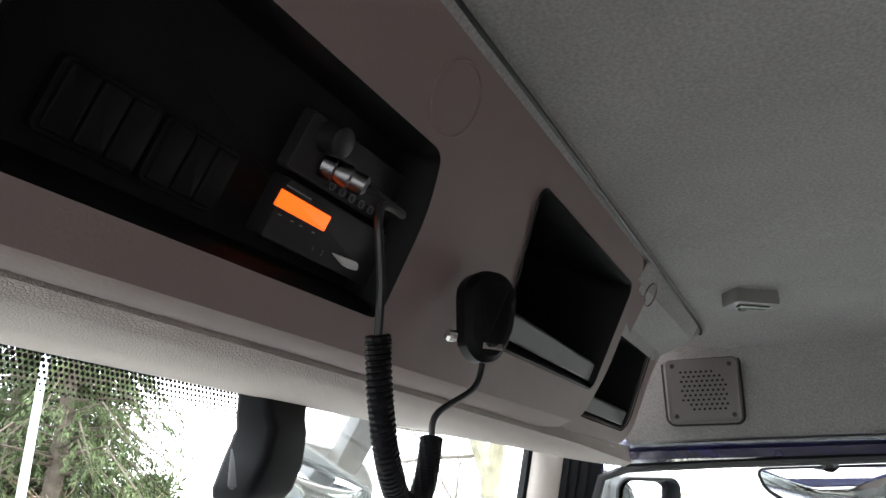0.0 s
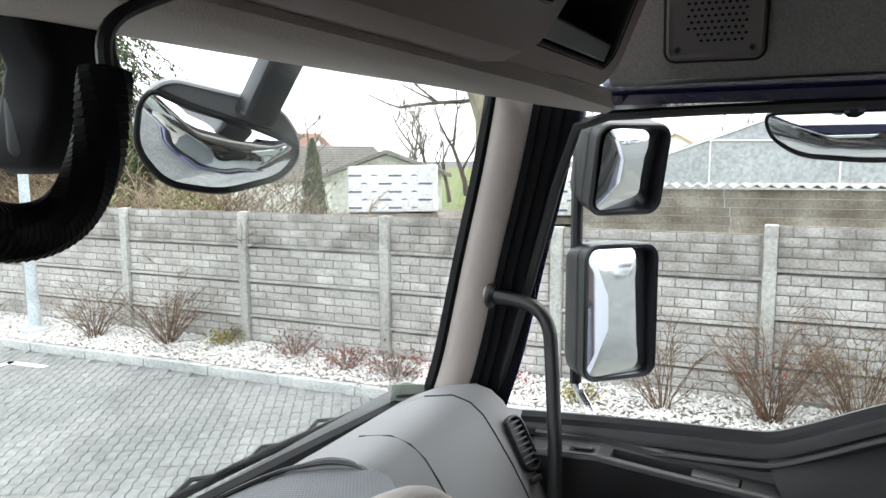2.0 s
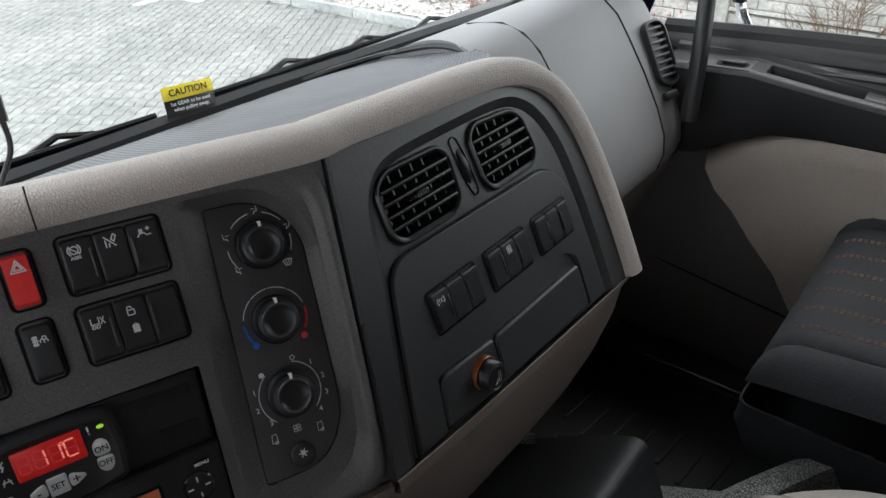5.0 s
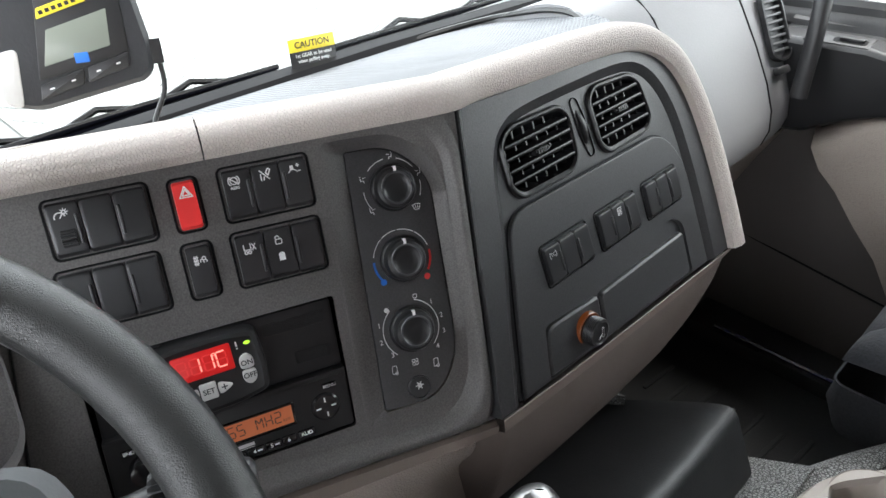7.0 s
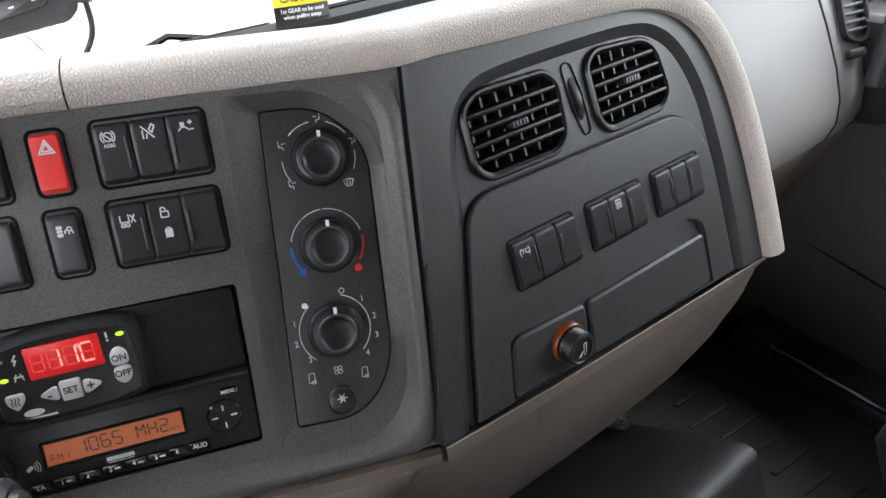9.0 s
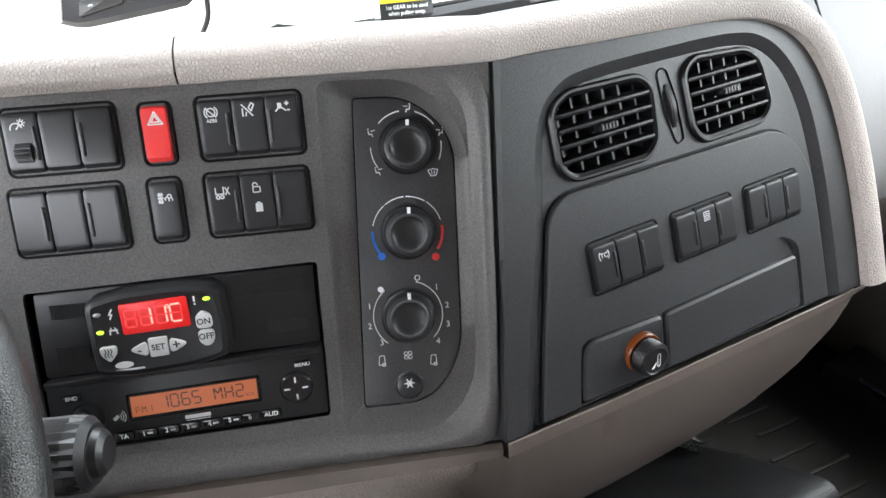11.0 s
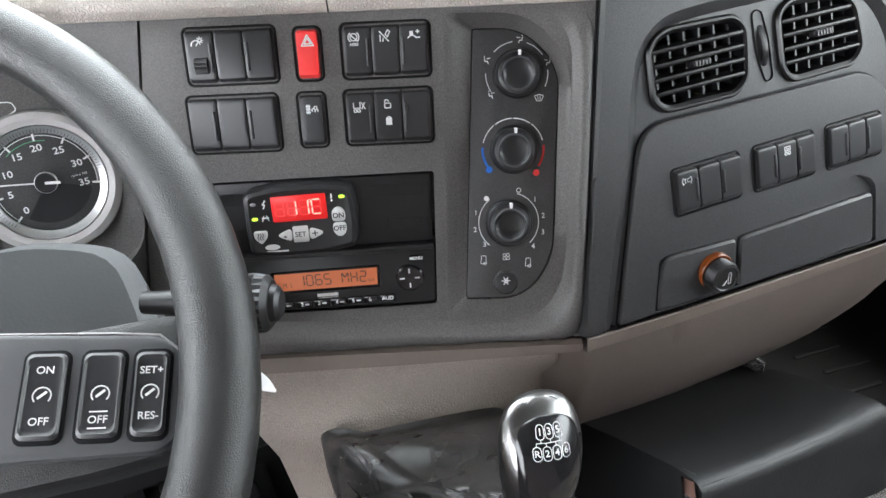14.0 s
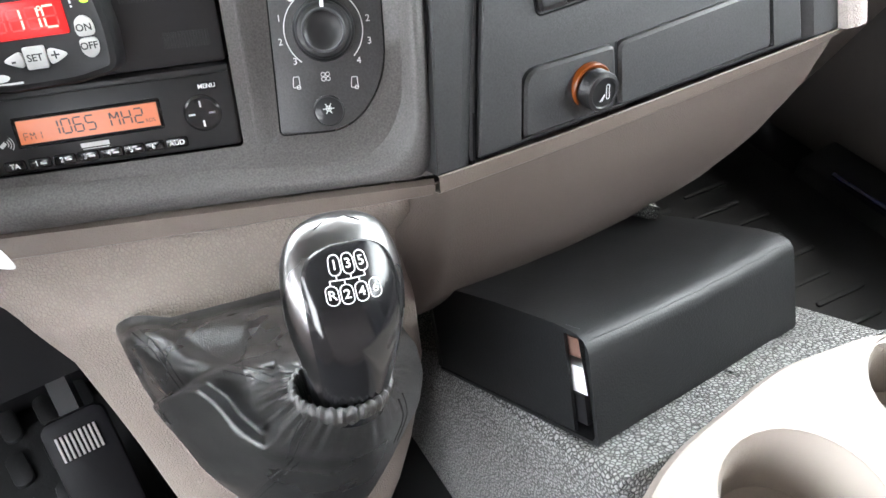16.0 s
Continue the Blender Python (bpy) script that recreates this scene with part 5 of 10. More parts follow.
# cooling-body controller stuck on the cover
ctrl = thing("temperature_controller", on(FA, -0.063, -0.045), "dark grey refrigeration controller with red digits", "controller")
FT = FA @ Matrix.Translation((-0.0628, -0.0193, 0.0)) @ pose(0, 0, 0, 0, 0, 2.2)
body = smooth_loop([(-0.0385, 0.0225), (-0.015, 0.0262), (0.015, 0.0262), (0.0385, 0.0225), (0.0405, 0.0), (0.0388, -0.0215), (0.018, -0.0255), (-0.018, -0.0262), (-0.0388, -0.0235), (-0.0395, 0.0)], 4, 0.006)
part("housing", rings(Mesh(), [[(x, y, -0.004) for x, y in inset(body, -0.0012)], [(x, y, 0.008) for x, y in inset(body, -0.0006)], [(x, y, 0.0108) for x, y in inset(body, 0.0008)], [(x, y, 0.012) for x, y in inset(body, 0.0035)], [(x, y, 0.0115) for x, y in inset(body, 0.0046)]], FT), BLACK, ctrl, "dark grey housing")
dsp = part("display", slab(Mesh(), rrect(0.0005, 0.0098, 0.0392, 0.0186, 0.0012), 0.010, 0.0124, 0.0004, FT), LCD_RED, ctrl, "red lit display")
md, ml = Mesh(), Mesh()
segment_text(md, "8888", -0.0165, 0.0048, 0.0062, 0.0105, 0.0026, 0.0010, 0.01245, FT)
segment_text(ml, " 1", -0.0165, 0.0048, 0.0062, 0.0105, 0.0026, 0.0011, 0.0126, FT)
segment_text(ml, "1", 0.0011, 0.0048, 0.0062, 0.0105, 0.0026, 0.0011, 0.0126, FT)
segment_text(ml, "C", 0.0099, 0.0048, 0.0062, 0.0105, 0.0026, 0.0011, 0.0126, FT)
stroke(ml, circle(0.0086, 0.0145, 0.0010, 6), 0.0006, 0.0126, FT, True)
part("unlit_digits", md, SEG_DIM, dsp, smooth=False)
part("lit_digits", ml, SEG_RED, dsp, "bright red digits", smooth=False)
PAD_KEYS = [("minus", smooth_loop([(-0.0185, -0.0095), (-0.0070, -0.0045), (-0.0070, -0.0150)], 3, 0.004), "-", (-0.0118, -0.0097)),
        ("set", rrect(-0.0007, -0.0095, 0.0112, 0.0118, 0.0012), "SET", (-0.0007, -0.0095)),
        ("plus", smooth_loop([(0.0172, -0.0095), (0.0056, -0.0150), (0.0056, -0.0045)], 3, 0.004), "+", (0.0098, -0.0097)),
        ("on", smooth_loop([(0.0230, -0.0022), (0.0328, -0.0022), (0.0325, 0.006), (0.0278, 0.0092), (0.0232, 0.006)], 3, 0.003), "ON", (0.0279, 0.0022)),
        ("off", smooth_loop([(0.0230, -0.0030), (0.0232, -0.0108), (0.0278, -0.0142), (0.0325, -0.0108), (0.0328, -0.0030)], 3, 0.003), "OFF", (0.0279, -0.0072)),
        ("heat", smooth_loop([(-0.0345, -0.0050), (-0.0343, -0.0100), (-0.0295, -0.0152), (-0.0247, -0.0100), (-0.0245, -0.0050)], 3, 0.002), "", (0, 0))]
for name, loop, word, (x, y) in PAD_KEYS:
    kk = part("key", slab(Mesh(), loop, 0.011, 0.0136, 0.0009, FT), BUTTON, ctrl, "light grey key")
    m = Mesh()
    if word:
        letters(m, word, 0.0052 if len(word) > 1 else 0.0085, x, y, 0.01375, FT, bold=0.0001)
    else:
        for dx in (-0.0017, 0.0, 0.0017):
            stroke(m, [(-0.0295 + dx, -0.0065), (-0.0289 + dx, -0.0080), (-0.0300 + dx, -0.0098), (-0.0293 + dx, -0.0115)], 0.0006, 0.01375, FT)
    part("lettering", m, BLACK, kk, smooth=False)
m = Mesh()
stroke(m, [(-0.0232, 0.0168), (-0.0252, 0.0138), (-0.0236, 0.0138), (-0.0250, 0.0112)], 0.0009, 0.0117, FT)
stroke(m, [(0.0243, 0.0178), (0.0243, 0.0150)], 0.0011, 0.0117, FT), stroke(m, [(0.0243, 0.0135), (0.0243, 0.0130)], 0.0011, 0.0117, FT)
stroke(m, [(-0.0268, 0.0020), (-0.0255, 0.0058)], 0.0007, 0.0117, FT), stroke(m, [(-0.0222, 0.0020), (-0.0235, 0.0058)], 0.0007, 0.0117, FT)
stroke(m, [(-0.0268, 0.0042), (-0.0222, 0.0042)], 0.0009, 0.0117, FT)
m.add([(-0.0225 + 0.0055 * math.cos(a * 0.449), -0.0180 + 0.0022 * math.sin(a * 0.449), 0.0117) for a in range(14)], [tuple(range(14))], FT)
stroke(m, [(-0.0275, -0.0213), (-0.0115, -0.0213)], 0.0012, 0.0117, FT)
part("printed_marks", m, PAINT, ctrl, "white marks and maker's badge", smooth=False)
for x, y, lit in ((-0.0320, 0.0146, False), (-0.0322, 0.0037, True), (0.0314, 0.0155, True)):
    m = Mesh()
    lathe(m, [(1.0, 0.0), (0.8, 0.5), (0.3, 0.8)], 12, FT @ Matrix.Translation((x, y, 0.0112)) @ Matrix.Diagonal((0.0026, 0.0015, 0.001, 1)))
    part("indicator_light", m, LED if lit else STEEL, ctrl, "green light" if lit else "unlit light")

# air vents
def air_vent(outline, slots, vanes, label, tab):
    """A black grille plate with rounded slots, upright vanes behind them and a setting tab."""
    us, vs = [p[0] for p in outline], [p[1] for p in outline]
    u0, u1, v0, v1 = min(us), max(us), min(vs), max(vs)
    vent = thing("air_vent", on(FB, (u0 + u1) / 2, v0), label, "air vent", "centre air vents")
    inner = inset(outline, 0.0045)
    m = Mesh()
    rings(m, [[(x, y, -0.003) for x, y in inset(outline, -0.0010)], [(x, y, 0.0025) for x, y in inset(outline, -0.0008)], [(x, y, 0.0042) for x, y in inset(outline, 0.0006)], [(x, y, 0.0042) for x, y in inset(outline, 0.0022)], [(x, y, 0.0026) for x, y in inner]], FB, cap=False)
    part("frame", m, VENT_BLACK, vent, "black vent frame")
    part("duct", rings(Mesh(), [[(x, y, 0.0020) for x, y in inner], [(x, y, -0.022) for x, y in inset(outline, 0.007)]], FB), JET, vent, "dark duct")

    def span(v):
        xs = []
        for k in range(len(inner)):
            (xa, ya), (xb, yb) = inner[k - 1], inner[k]
            if (ya - v) * (yb - v) < 0:
                xs.append(xa + (xb - xa) * (v - ya) / (yb - ya))
        return min(xs), max(xs)
    low_, high = v0 + 0.0052, v1 - 0.0052
    pitch = (high - low_) / slots
    for i in range(1, slots):
        v = low_ + pitch * i
        a, b = span(v)
        fs = FB @ Matrix.Translation((0, v, 0.0)) @ pose(0, 0, 0, 7)
        part("slat", slab(Mesh(), rrect((a + b) / 2, 0, b - a + 0.002, 0.0036, 0.0016, 3), -0.009, 0.0034, 0.0012, fs, True), VENT_BLACK, vent)
    for i in range(vanes):
        u = u0 + (u1 - u0) * (i + 0.85) / (vanes + 0.7)
        part("vane", box(Mesh(), u - 0.0008, u + 0.0008, v0 + 0.006, v1 - 0.006, -0.018, -0.0045, FB), BLACK, vent)
    tb = part("tab", slab(Mesh(), rrect(tab[0], tab[1], 0.0165, 0.0052, 0.0016), -0.002, 0.0048, 0.0014, FB), BLACK, vent, "ribbed setting tab")
    for k in range(5):
        part("rib", box(Mesh(), tab[0] - 0.0066 + k * 0.0030, tab[0] - 0.0054 + k * 0.0030, tab[1] - 0.0018, tab[1] + 0.0018, 0.0046, 0.0056, FB), SWITCH, tb)
    return vent


air_vent(VENT_L, 5, 6, "black slatted air vent in the dash, wider one", (-0.058, 0.0575))
air_vent(VENT_R, 5, 6, "black slatted air vent in the dash, narrower one", (0.0575, 0.0575))
FVW = FB @ Matrix.Translation((0.0008, 0.0580, 0)) @ pose(0, 0, 0, 0, 0, 5)
tw = thing("vent_wheel", on(FB, 0, 0.04), "black thumbwheel between the two air vents", "thumbwheel")
slot_ = smooth_loop([(-0.0052, 0.0270), (0.0030, 0.0265), (0.0062, 0.004), (0.0056, -0.0262), (-0.0010, -0.0275), (-0.0060, -0.004)], 5, 0.006)
part("frame", rings(Mesh(), [[(x, y, 0.0002) for x, y in inset(slot_, -0.0012)], [(x, y, 0.0014) for x, y in inset(slot_, -0.0004)], [(x, y, -0.004) for x, y in inset(slot_, 0.0008)]], FVW), JET, tw)
m = Mesh()
lathe(m, [(0.0, -0.0026), (0.0270, -0.0026), (0.0282, -0.0014), (0.0282, 0.0014), (0.0270, 0.0026)], 48, FVW @ Matrix.Translation((0.0003, 0.0, -0.0232)) @ pose(0, 0, 0, 0, 90, 0))
part("wheel", m, BLACK, tw)

# drawer and lighter
drawer = thing("dash_drawer", on(FB, 0.04, -0.13), "dark grey storage drawer with grip recess", "drawer")
def soft_front(loop):
    """A cover plate whose upper edge is rolled back."""
    back = [(x, y, -0.0165) for x, y in loop]
    return rings(Mesh(), [back, [(x, y, -0.0045) for x, y in loop], [(x, y, -0.0015) for x, y in inset(loop, 0.0008)], [(x, y, 0.0) for x, y in inset(loop, 0.0030)]], FB2)


part("front", soft_front(smooth_loop([(-0.0438, -0.1285), (-0.0372, -0.0855), (0.1060, -0.0850), (0.1042, -0.1305)], 4, 0.0065)), PANEL_SMOOTH, drawer)
lp = thing("lighter_panel", on(FB, -0.08, -0.125), "dark grey panel that holds the lighter", "panel")
part("plate", soft_front(smooth_loop([(-0.1222, -0.1245), (-0.1118, -0.0815), (-0.0385, -0.0855), (-0.0450, -0.1285)], 4, [0.0065, 0.012, 0.0065, 0.0065])), PANEL_SMOOTH, lp)
part("joint", rings(Mesh(), [[(x, y, -0.0020) for x, y in ((-0.0452, -0.1285), (-0.0436, -0.1285), (-0.0368, -0.0850), (-0.0386, -0.0850))]], FB2), JET, lp, smooth=False)
m = Mesh()
stroke(m, smooth_loop([(-0.1085, -0.108), (-0.1065, -0.1035), (-0.0845, -0.1035), (-0.0845, -0.108), (-0.1065, -0.1125)], 3, 0.002), 0.0005, 0.0003, FB2, True)
letters(m, "12V", 0.0058, -0.0985, -0.1080, 0.0003, FB2)
part("embossed_mark", m, SWITCH, lp, smooth=False)
FL = FB2 @ Matrix.Translation((-0.0640, -0.1068, 0.000)) @ pose(0, 0, 0, 14, 0, 0)
lighter = thing("cigarette_lighter", on(FB2, -0.063, -0.115), "black cigarette lighter in an amber lit socket", "lighter")
part("socket_ring", lathe(Mesh(), [(0.0158, -0.003), (0.0158, 0.0012), (0.0150, 0.0022), (0.0138, 0.0018), (0.0135, -0.002)], 32, FL), AMBER, lighter, "amber glowing ring")
part("collar", lathe(Mesh(), [(0.0122, -0.003), (0.0122, 0.004), (0.0112, 0.0052), (0.0108, 0.012)], 32, FL, cap=False), BLACK, lighter)
kb = part("knob", lathe(Mesh(), [(0.0120, 0.002)] + [(0.0133 - 0.0006 * (k % 2), 0.0035 + 0.0008 * k) for k in range(11)] + [(0.0126, 0.0130), (0.0104, 0.0138), (0.0096, 0.0130), (0.0050, 0.0128)], 36, FL), BLACK, lighter, "ribbed black knob", angle=20)
m = Mesh()
stroke(m, [(-0.0025, -0.0045), (-0.0005, -0.001), (-0.004, -0.0045)], 0.0011, 0.0142, FL)
stroke(m, rrect(0.0022, 0.0005, 0.0024, 0.0098, 0.0006, 1), 0.0006, 0.0142, FL, True)
part("pictogram", m, PAINT, kb, smooth=False)

# end vent on the passenger side
m = Mesh()
fg = plane_frame((1.612, 0.582, 1.918), (-0.16, -0.83, 0.53), (0.98, -0.19, 0))
gv = thing("side_vent", (1.625, 0.57, 1.86), "narrow black slatted vent at the dash end", "air vent")
loop = smooth_loop([(-0.024, 0.052), (0.006, 0.055), (0.020, 0.043), (0.016, -0.038), (-0.004, -0.046), (-0.029, -0.036)], 4, 0.010)
part("frame", rings(Mesh(), [[(x, y, -0.004) for x, y in inset(loop, -0.002)], [(x, y, 0.004) for x, y in inset(loop, -0.001)], [(x, y, 0.0045) for x, y in inset(loop, 0.002)], [(x, y, -0.006) for x, y in inset(loop, 0.004)]], fg), BLACK, gv)
for k in range(8):
    v = -0.045 + k * 0.0125
    part("slat", slab(Mesh(), rrect(-0.0045 + 0.03 * v, v * 0.82 + 0.008, 0.037, 0.0038, 0.001, 2), -0.006, 0.002, 0.0006, fg), BLACK, gv)
part("latch", slab(Mesh(), rrect(-0.014, -0.0575, 0.030, 0.0115, 0.004, 3), -0.004, 0.004, 0.002, fg), BLACK, gv, "black latch below the vent")

# instrument cluster behind the wheel
FI = plane_frame((0.494, 0.626, 1.957), (0.0, -0.92, 0.39), (1, 0, 0)) @ Matrix.Scale(0.745, 4)
cluster = thing("instrument_cluster", (0.45, 0.62, 1.88), "instrument cluster with chrome-ringed rev counter", "instrument cluster")
part("surround", rings(Mesh(), [[(x, y, z) for x, y in smooth_loop([(-0.30, 0.10), (0.052, 0.115), (0.085, 0.02), (0.07, -0.075), (0.03, -0.10), (-0.30, -0.10)], 5, 0.03)] for z in (0.03, -0.005)], FI), PANEL, cluster, "dark grey surround")
part("face", slab(Mesh(), circle(0, 0, 0.0470, 48), -0.004, -0.002, 0.0005, FI), HEATER_PLATE, cluster, "dark grey dial")
part("dark_sector", rings(Mesh(), [[(0, 0, -0.0017)] + [(0.039 * math.cos(radians(a)), 0.039 * math.sin(radians(a)), -0.0017) for a in range(-130, -19, 10)]], FI), BLACK, cluster, "darker sector of the dial", smooth=False)
part("bezel", lathe(Mesh(), [(0.0535, -0.004), (0.0545, 0.006), (0.0600, 0.009), (0.0660, 0.006), (0.0680, -0.002)], 56, FI, cap=False), PALE_BEZEL, cluster, "pale bezel")
part("chrome_ring", lathe(Mesh(), [(0.0462, -0.0025), (0.0465, 0.0008), (0.0472, 0.0016), (0.0515, 0.0040), (0.0530, 0.0052), (0.0538, 0.0040), (0.0540, -0.003)], 64, FI, cap=False), DIAL_RING, cluster, "brushed silver ring")
m, mk = Mesh(), Mesh()
for k, s in enumerate(("0", "5", "10", "15", "20", "25", "30", "35")):
    a = radians(221 - k * 33.6)
    letters(m, s, 0.0088, 0.0325 * math.cos(a), 0.0325 * math.sin(a), -0.0012, FI, bold=0.00012, wide=1.15)
    stroke(m, [(0.0400 * math.cos(a), 0.0400 * math.sin(a)), (0.0455 * math.cos(a), 0.0455 * math.sin(a))], 0.0018, -0.0010, FI)
for k in range(71):
    a = radians(221 - k * 3.36)
    stroke(mk, [((0.0475 - 0.0015 * (k % 5 == 0)) * math.cos(a), (0.0475 - 0.0015 * (k % 5 == 0)) * math.sin(a)), (0.0505 * math.cos(a), 0.0505 * math.sin(a))], 0.00035, 0.0046, FI)
stroke(m, circle(0, 0, 0.0440, 40, -14, 221), 0.0007, -0.0010, FI)
letters(m, "rpm x 100", 0.0034, 0.0295, 0.0, -0.0012, FI)
stroke(m, [(0.0085, -0.0016), (-0.0405, 0.0074)], 0.0013, 0.002, FI)
stroke(m, [(0.0115, -0.0022), (0.0, 0.0)], 0.0026, 0.0042, FI)
stroke(m, smooth_loop([(-0.0505, 0.086), (-0.0040, 0.0770), (-0.0020, 0.0695), (-0.0425, 0.0530)], 4, 0.003), 0.0011, 0.0, FI, True)
stroke(m, [(-0.0480, 0.0835), (-0.0410, 0.0560)], 0.0030, 0.0002, FI)
stroke(m, [(-0.0400, 0.0635), (-0.0155, 0.0765)], 0.0010, 0.0004, FI)
letters(m, "72%", 0.0065, -0.0745, 0.0185, -0.0010, FI)
part("dial_scale", m, PAINT, cluster, "white scales, figures and needles", smooth=False)
part("ring_scale", mk, BLACK, cluster, "fine black ticks on the ring", smooth=False)
m = Mesh()
stroke(m, circle(0, 0, 0.0392, 12, 74, 128), 0.0008, -0.0012, FI)
part("green_band", m, material("green_print", (0.08, 0.30, 0.16), 0.5), cluster, "green economy band", smooth=False)
part("screen_line", tube(Mesh(), [FI @ Vector(p) for p in ((-0.069, 0.082, 0.0), (-0.066, 0.076, 0.0), (-0.057, -0.010, 0.0), (-0.058, -0.022, 0.0))], 0.0008, 6), BUTTON, cluster, "thin pale edge of the screen")
part("needle_hub", lathe(Mesh(), [(0.0098, -0.002), (0.0096, 0.0028), (0.0088, 0.0036), (0.0082, 0.0030)], 28, FI), BLACK, cluster)
part("hub_ring", lathe(Mesh(), [(0.0102, -0.001), (0.0100, 0.0026), (0.0093, 0.0032), (0.0090, 0.0024)], 28, FI, cap=False), STEEL, cluster)
pd = part("trip_display", slab(Mesh(), rrect(-0.080, -0.031, 0.046, 0.027, 0.002), -0.006, -0.002, 0.0004, FI), BLACK_GLOSS, cluster, "dark trip display")
m = Mesh()
letters(m, "754.3", 0.0078, -0.0745, -0.0245, -0.0012, FI)
letters(m, "Trip", 0.0042, -0.0615, -0.0225, -0.0012, FI)
letters(m, "8960", 0.0078, -0.0755, -0.0350, -0.0012, FI)
letters(m, "km", 0.0042, -0.0625, -0.0335, -0.0012, FI)
part("display_digits", m, BUTTON, pd, smooth=False)
part("button", lathe(Mesh(), [(0.0042, -0.002), (0.0042, 0.004), (0.0034, 0.0052)], 16, FI @ Matrix.Translation((-0.0665, -0.0145, 0))), BLACK, cluster, "black reset button")


# ---- steering wheel ----
FW = plane_frame((0.361, 0.406, 2.029), (0.027, -0.446, 0.895), (0.998, 0.0604, 0))
wheel = thing("steering_wheel", (0.361, 0.406, 1.95), "dark grey steering wheel with spoke buttons", "steering wheel")
m = Mesh()
loops = []
for k in range(72):
    a = 2 * math.pi * k / 72
    c = Vector((0.2195 * math.cos(a), 0.2195 * math.sin(a), 0))
    r = Vector((math.cos(a), math.sin(a), 0))
    loops.append([tuple(c + r * 0.0175 * math.cos(q) + Vector((0, 0, 0.0155 * math.sin(q)))) for q in [2 * math.pi * j / 16 for j in range(16)]])
loops.append(loops[0])
part("rim", rings(m, loops, FW, cap=False), RIM, wheel, "grained dark grey rim")
hub = smooth_loop([(-0.10, 0.03), (-0.05, 0.065), (0.05, 0.065), (0.10, 0.03), (0.095, -0.06), (0.05, -0.11), (-0.05, -0.11), (-0.095, -0.06)], 5, 0.03)
part("hub", rings(Mesh(), [[(x, y, -0.05) for x, y in inset(hub, 0.01)], [(x, y, -0.02) for x, y in hub], [(x, y, -0.005) for x, y in inset(hub, 0.008)], [(x, y, 0.0) for x, y in inset(hub, 0.022)]], FW), RIM, wheel, "grained hub pad")
for sgn in (1, -1):
    sp = smooth_loop([(0.075 * sgn, -0.002), (0.150 * sgn, -0.020), (0.2050 * sgn, -0.030), (0.209 * sgn, -0.062), (0.196 * sgn, -0.093), (0.150 * sgn, -0.088), (0.08 * sgn, -0.075)][::sgn], 4, 0.01)
    part("spoke", slab(Mesh(), sp, -0.03, -0.008, 0.006, FW, True), RIM, wheel, "moulded spoke")
FSP = FW @ Matrix.Translation((0.1625, -0.0580, -0.008)) @ pose(0, 0, 0, 0, 0, -21)
pl_ = part("switch_plate", slab(Mesh(), smooth_loop([(-0.055, 0.029), (0.020, 0.028), (0.031, 0.018), (0.032, -0.016), (0.024, -0.025), (-0.055, -0.028)], 5, 0.010), -0.006, 0.0045, 0.003, FSP), SPOKE_PLATE, wheel, "silver-grey switch plate on the spoke")
part("bright_edge", tube(Mesh(), [FSP @ Vector(p) for p in ((-0.055, 0.0285, 0.0030), (0.0, 0.0280, 0.0034), (0.019, 0.0270, 0.0034), (0.028, 0.020, 0.0030))], 0.0008, 8), SATIN, pl_, "silver edge")
for x, w, words in ((-0.0255, 0.0165, ("ON", "OFF", 0.011)), (-0.0025, 0.0165, ("", "OFF", 0.011)), (0.0175, 0.0140, ("SET+", "RES-", 0.010))):
    part("switch_frame", slab(Mesh(), rrect(x, 0, w + 0.0030, 0.041, 0.0042), 0.0, 0.0052, 0.0006, FSP), JET, wheel, "black switch frame")
    kk = part("spoke_switch", rings(Mesh(), [[(a, b, 0.002) for a, b in rrect(x, 0, w, 0.037, 0.003)], [(a, b, 0.0062) for a, b in rrect(x, 0, w, 0.037, 0.003)], [(a, b, 0.0072) for a, b in rrect(x, 0, w - 0.002, 0.034, 0.003)], [(a, b, 0.0064) for a, b in rrect(x, 0, w - 0.0035, 0.031, 0.003)]], FSP), SWITCH, wheel, "dark spoke switch")
    m = Mesh()
    if words[0]:
        letters(m, words[0], 0.0046, x, words[2], 0.0067, FSP, bold=0.00005)
    letters(m, words[1], 0.0046, x, -words[2], 0.0067, FSP, bold=0.00005)
    stroke(m, circle(x, 0, 0.0036, 12, -40, 220), 0.0006, 0.0067, FSP)
    stroke(m, [(x - 0.0015, -0.001), (x + 0.0015, 0.0015)], 0.0011, 0.0067, FSP)
    if not words[0]:
        stroke(m, [(x - 0.0035, -0.0075), (x + 0.0035, -0.0075)], 0.0006, 0.0067, FSP), stroke(m, [(x - 0.0035, -0.0145), (x + 0.0035, -0.0145)], 0.0006, 0.0067, FSP)
    part("lettering", m, BUTTON, kk, "pale lettering", smooth=False)
# column shroud, stalk and keys
column = thing("steering_column", (0.38, 0.55, 1.8), "grey steering column shroud with control stalk", "steering column")
m = Mesh()
FCOL = plane_frame((0.375, 0.47, 1.955), (0.027, -0.62, 0.78), (1, 0.03, 0))
for z0, z1, s in ((-0.16, 0.0, 1.0),):
    lp_ = smooth_loop([(-0.10, 0.055), (0.12, 0.055), (0.168, 0.035), (0.172, -0.025), (0.12, -0.07), (-0.1, -0.07), (-0.13, 0.0)], 4, 0.02)
    rings(m, [[(x, y, z0) for x, y in lp_], [(x, y, z1 - 0.01) for x, y in lp_], [(x * 0.94, y * 0.92, z1) for x, y in lp_]], FCOL)
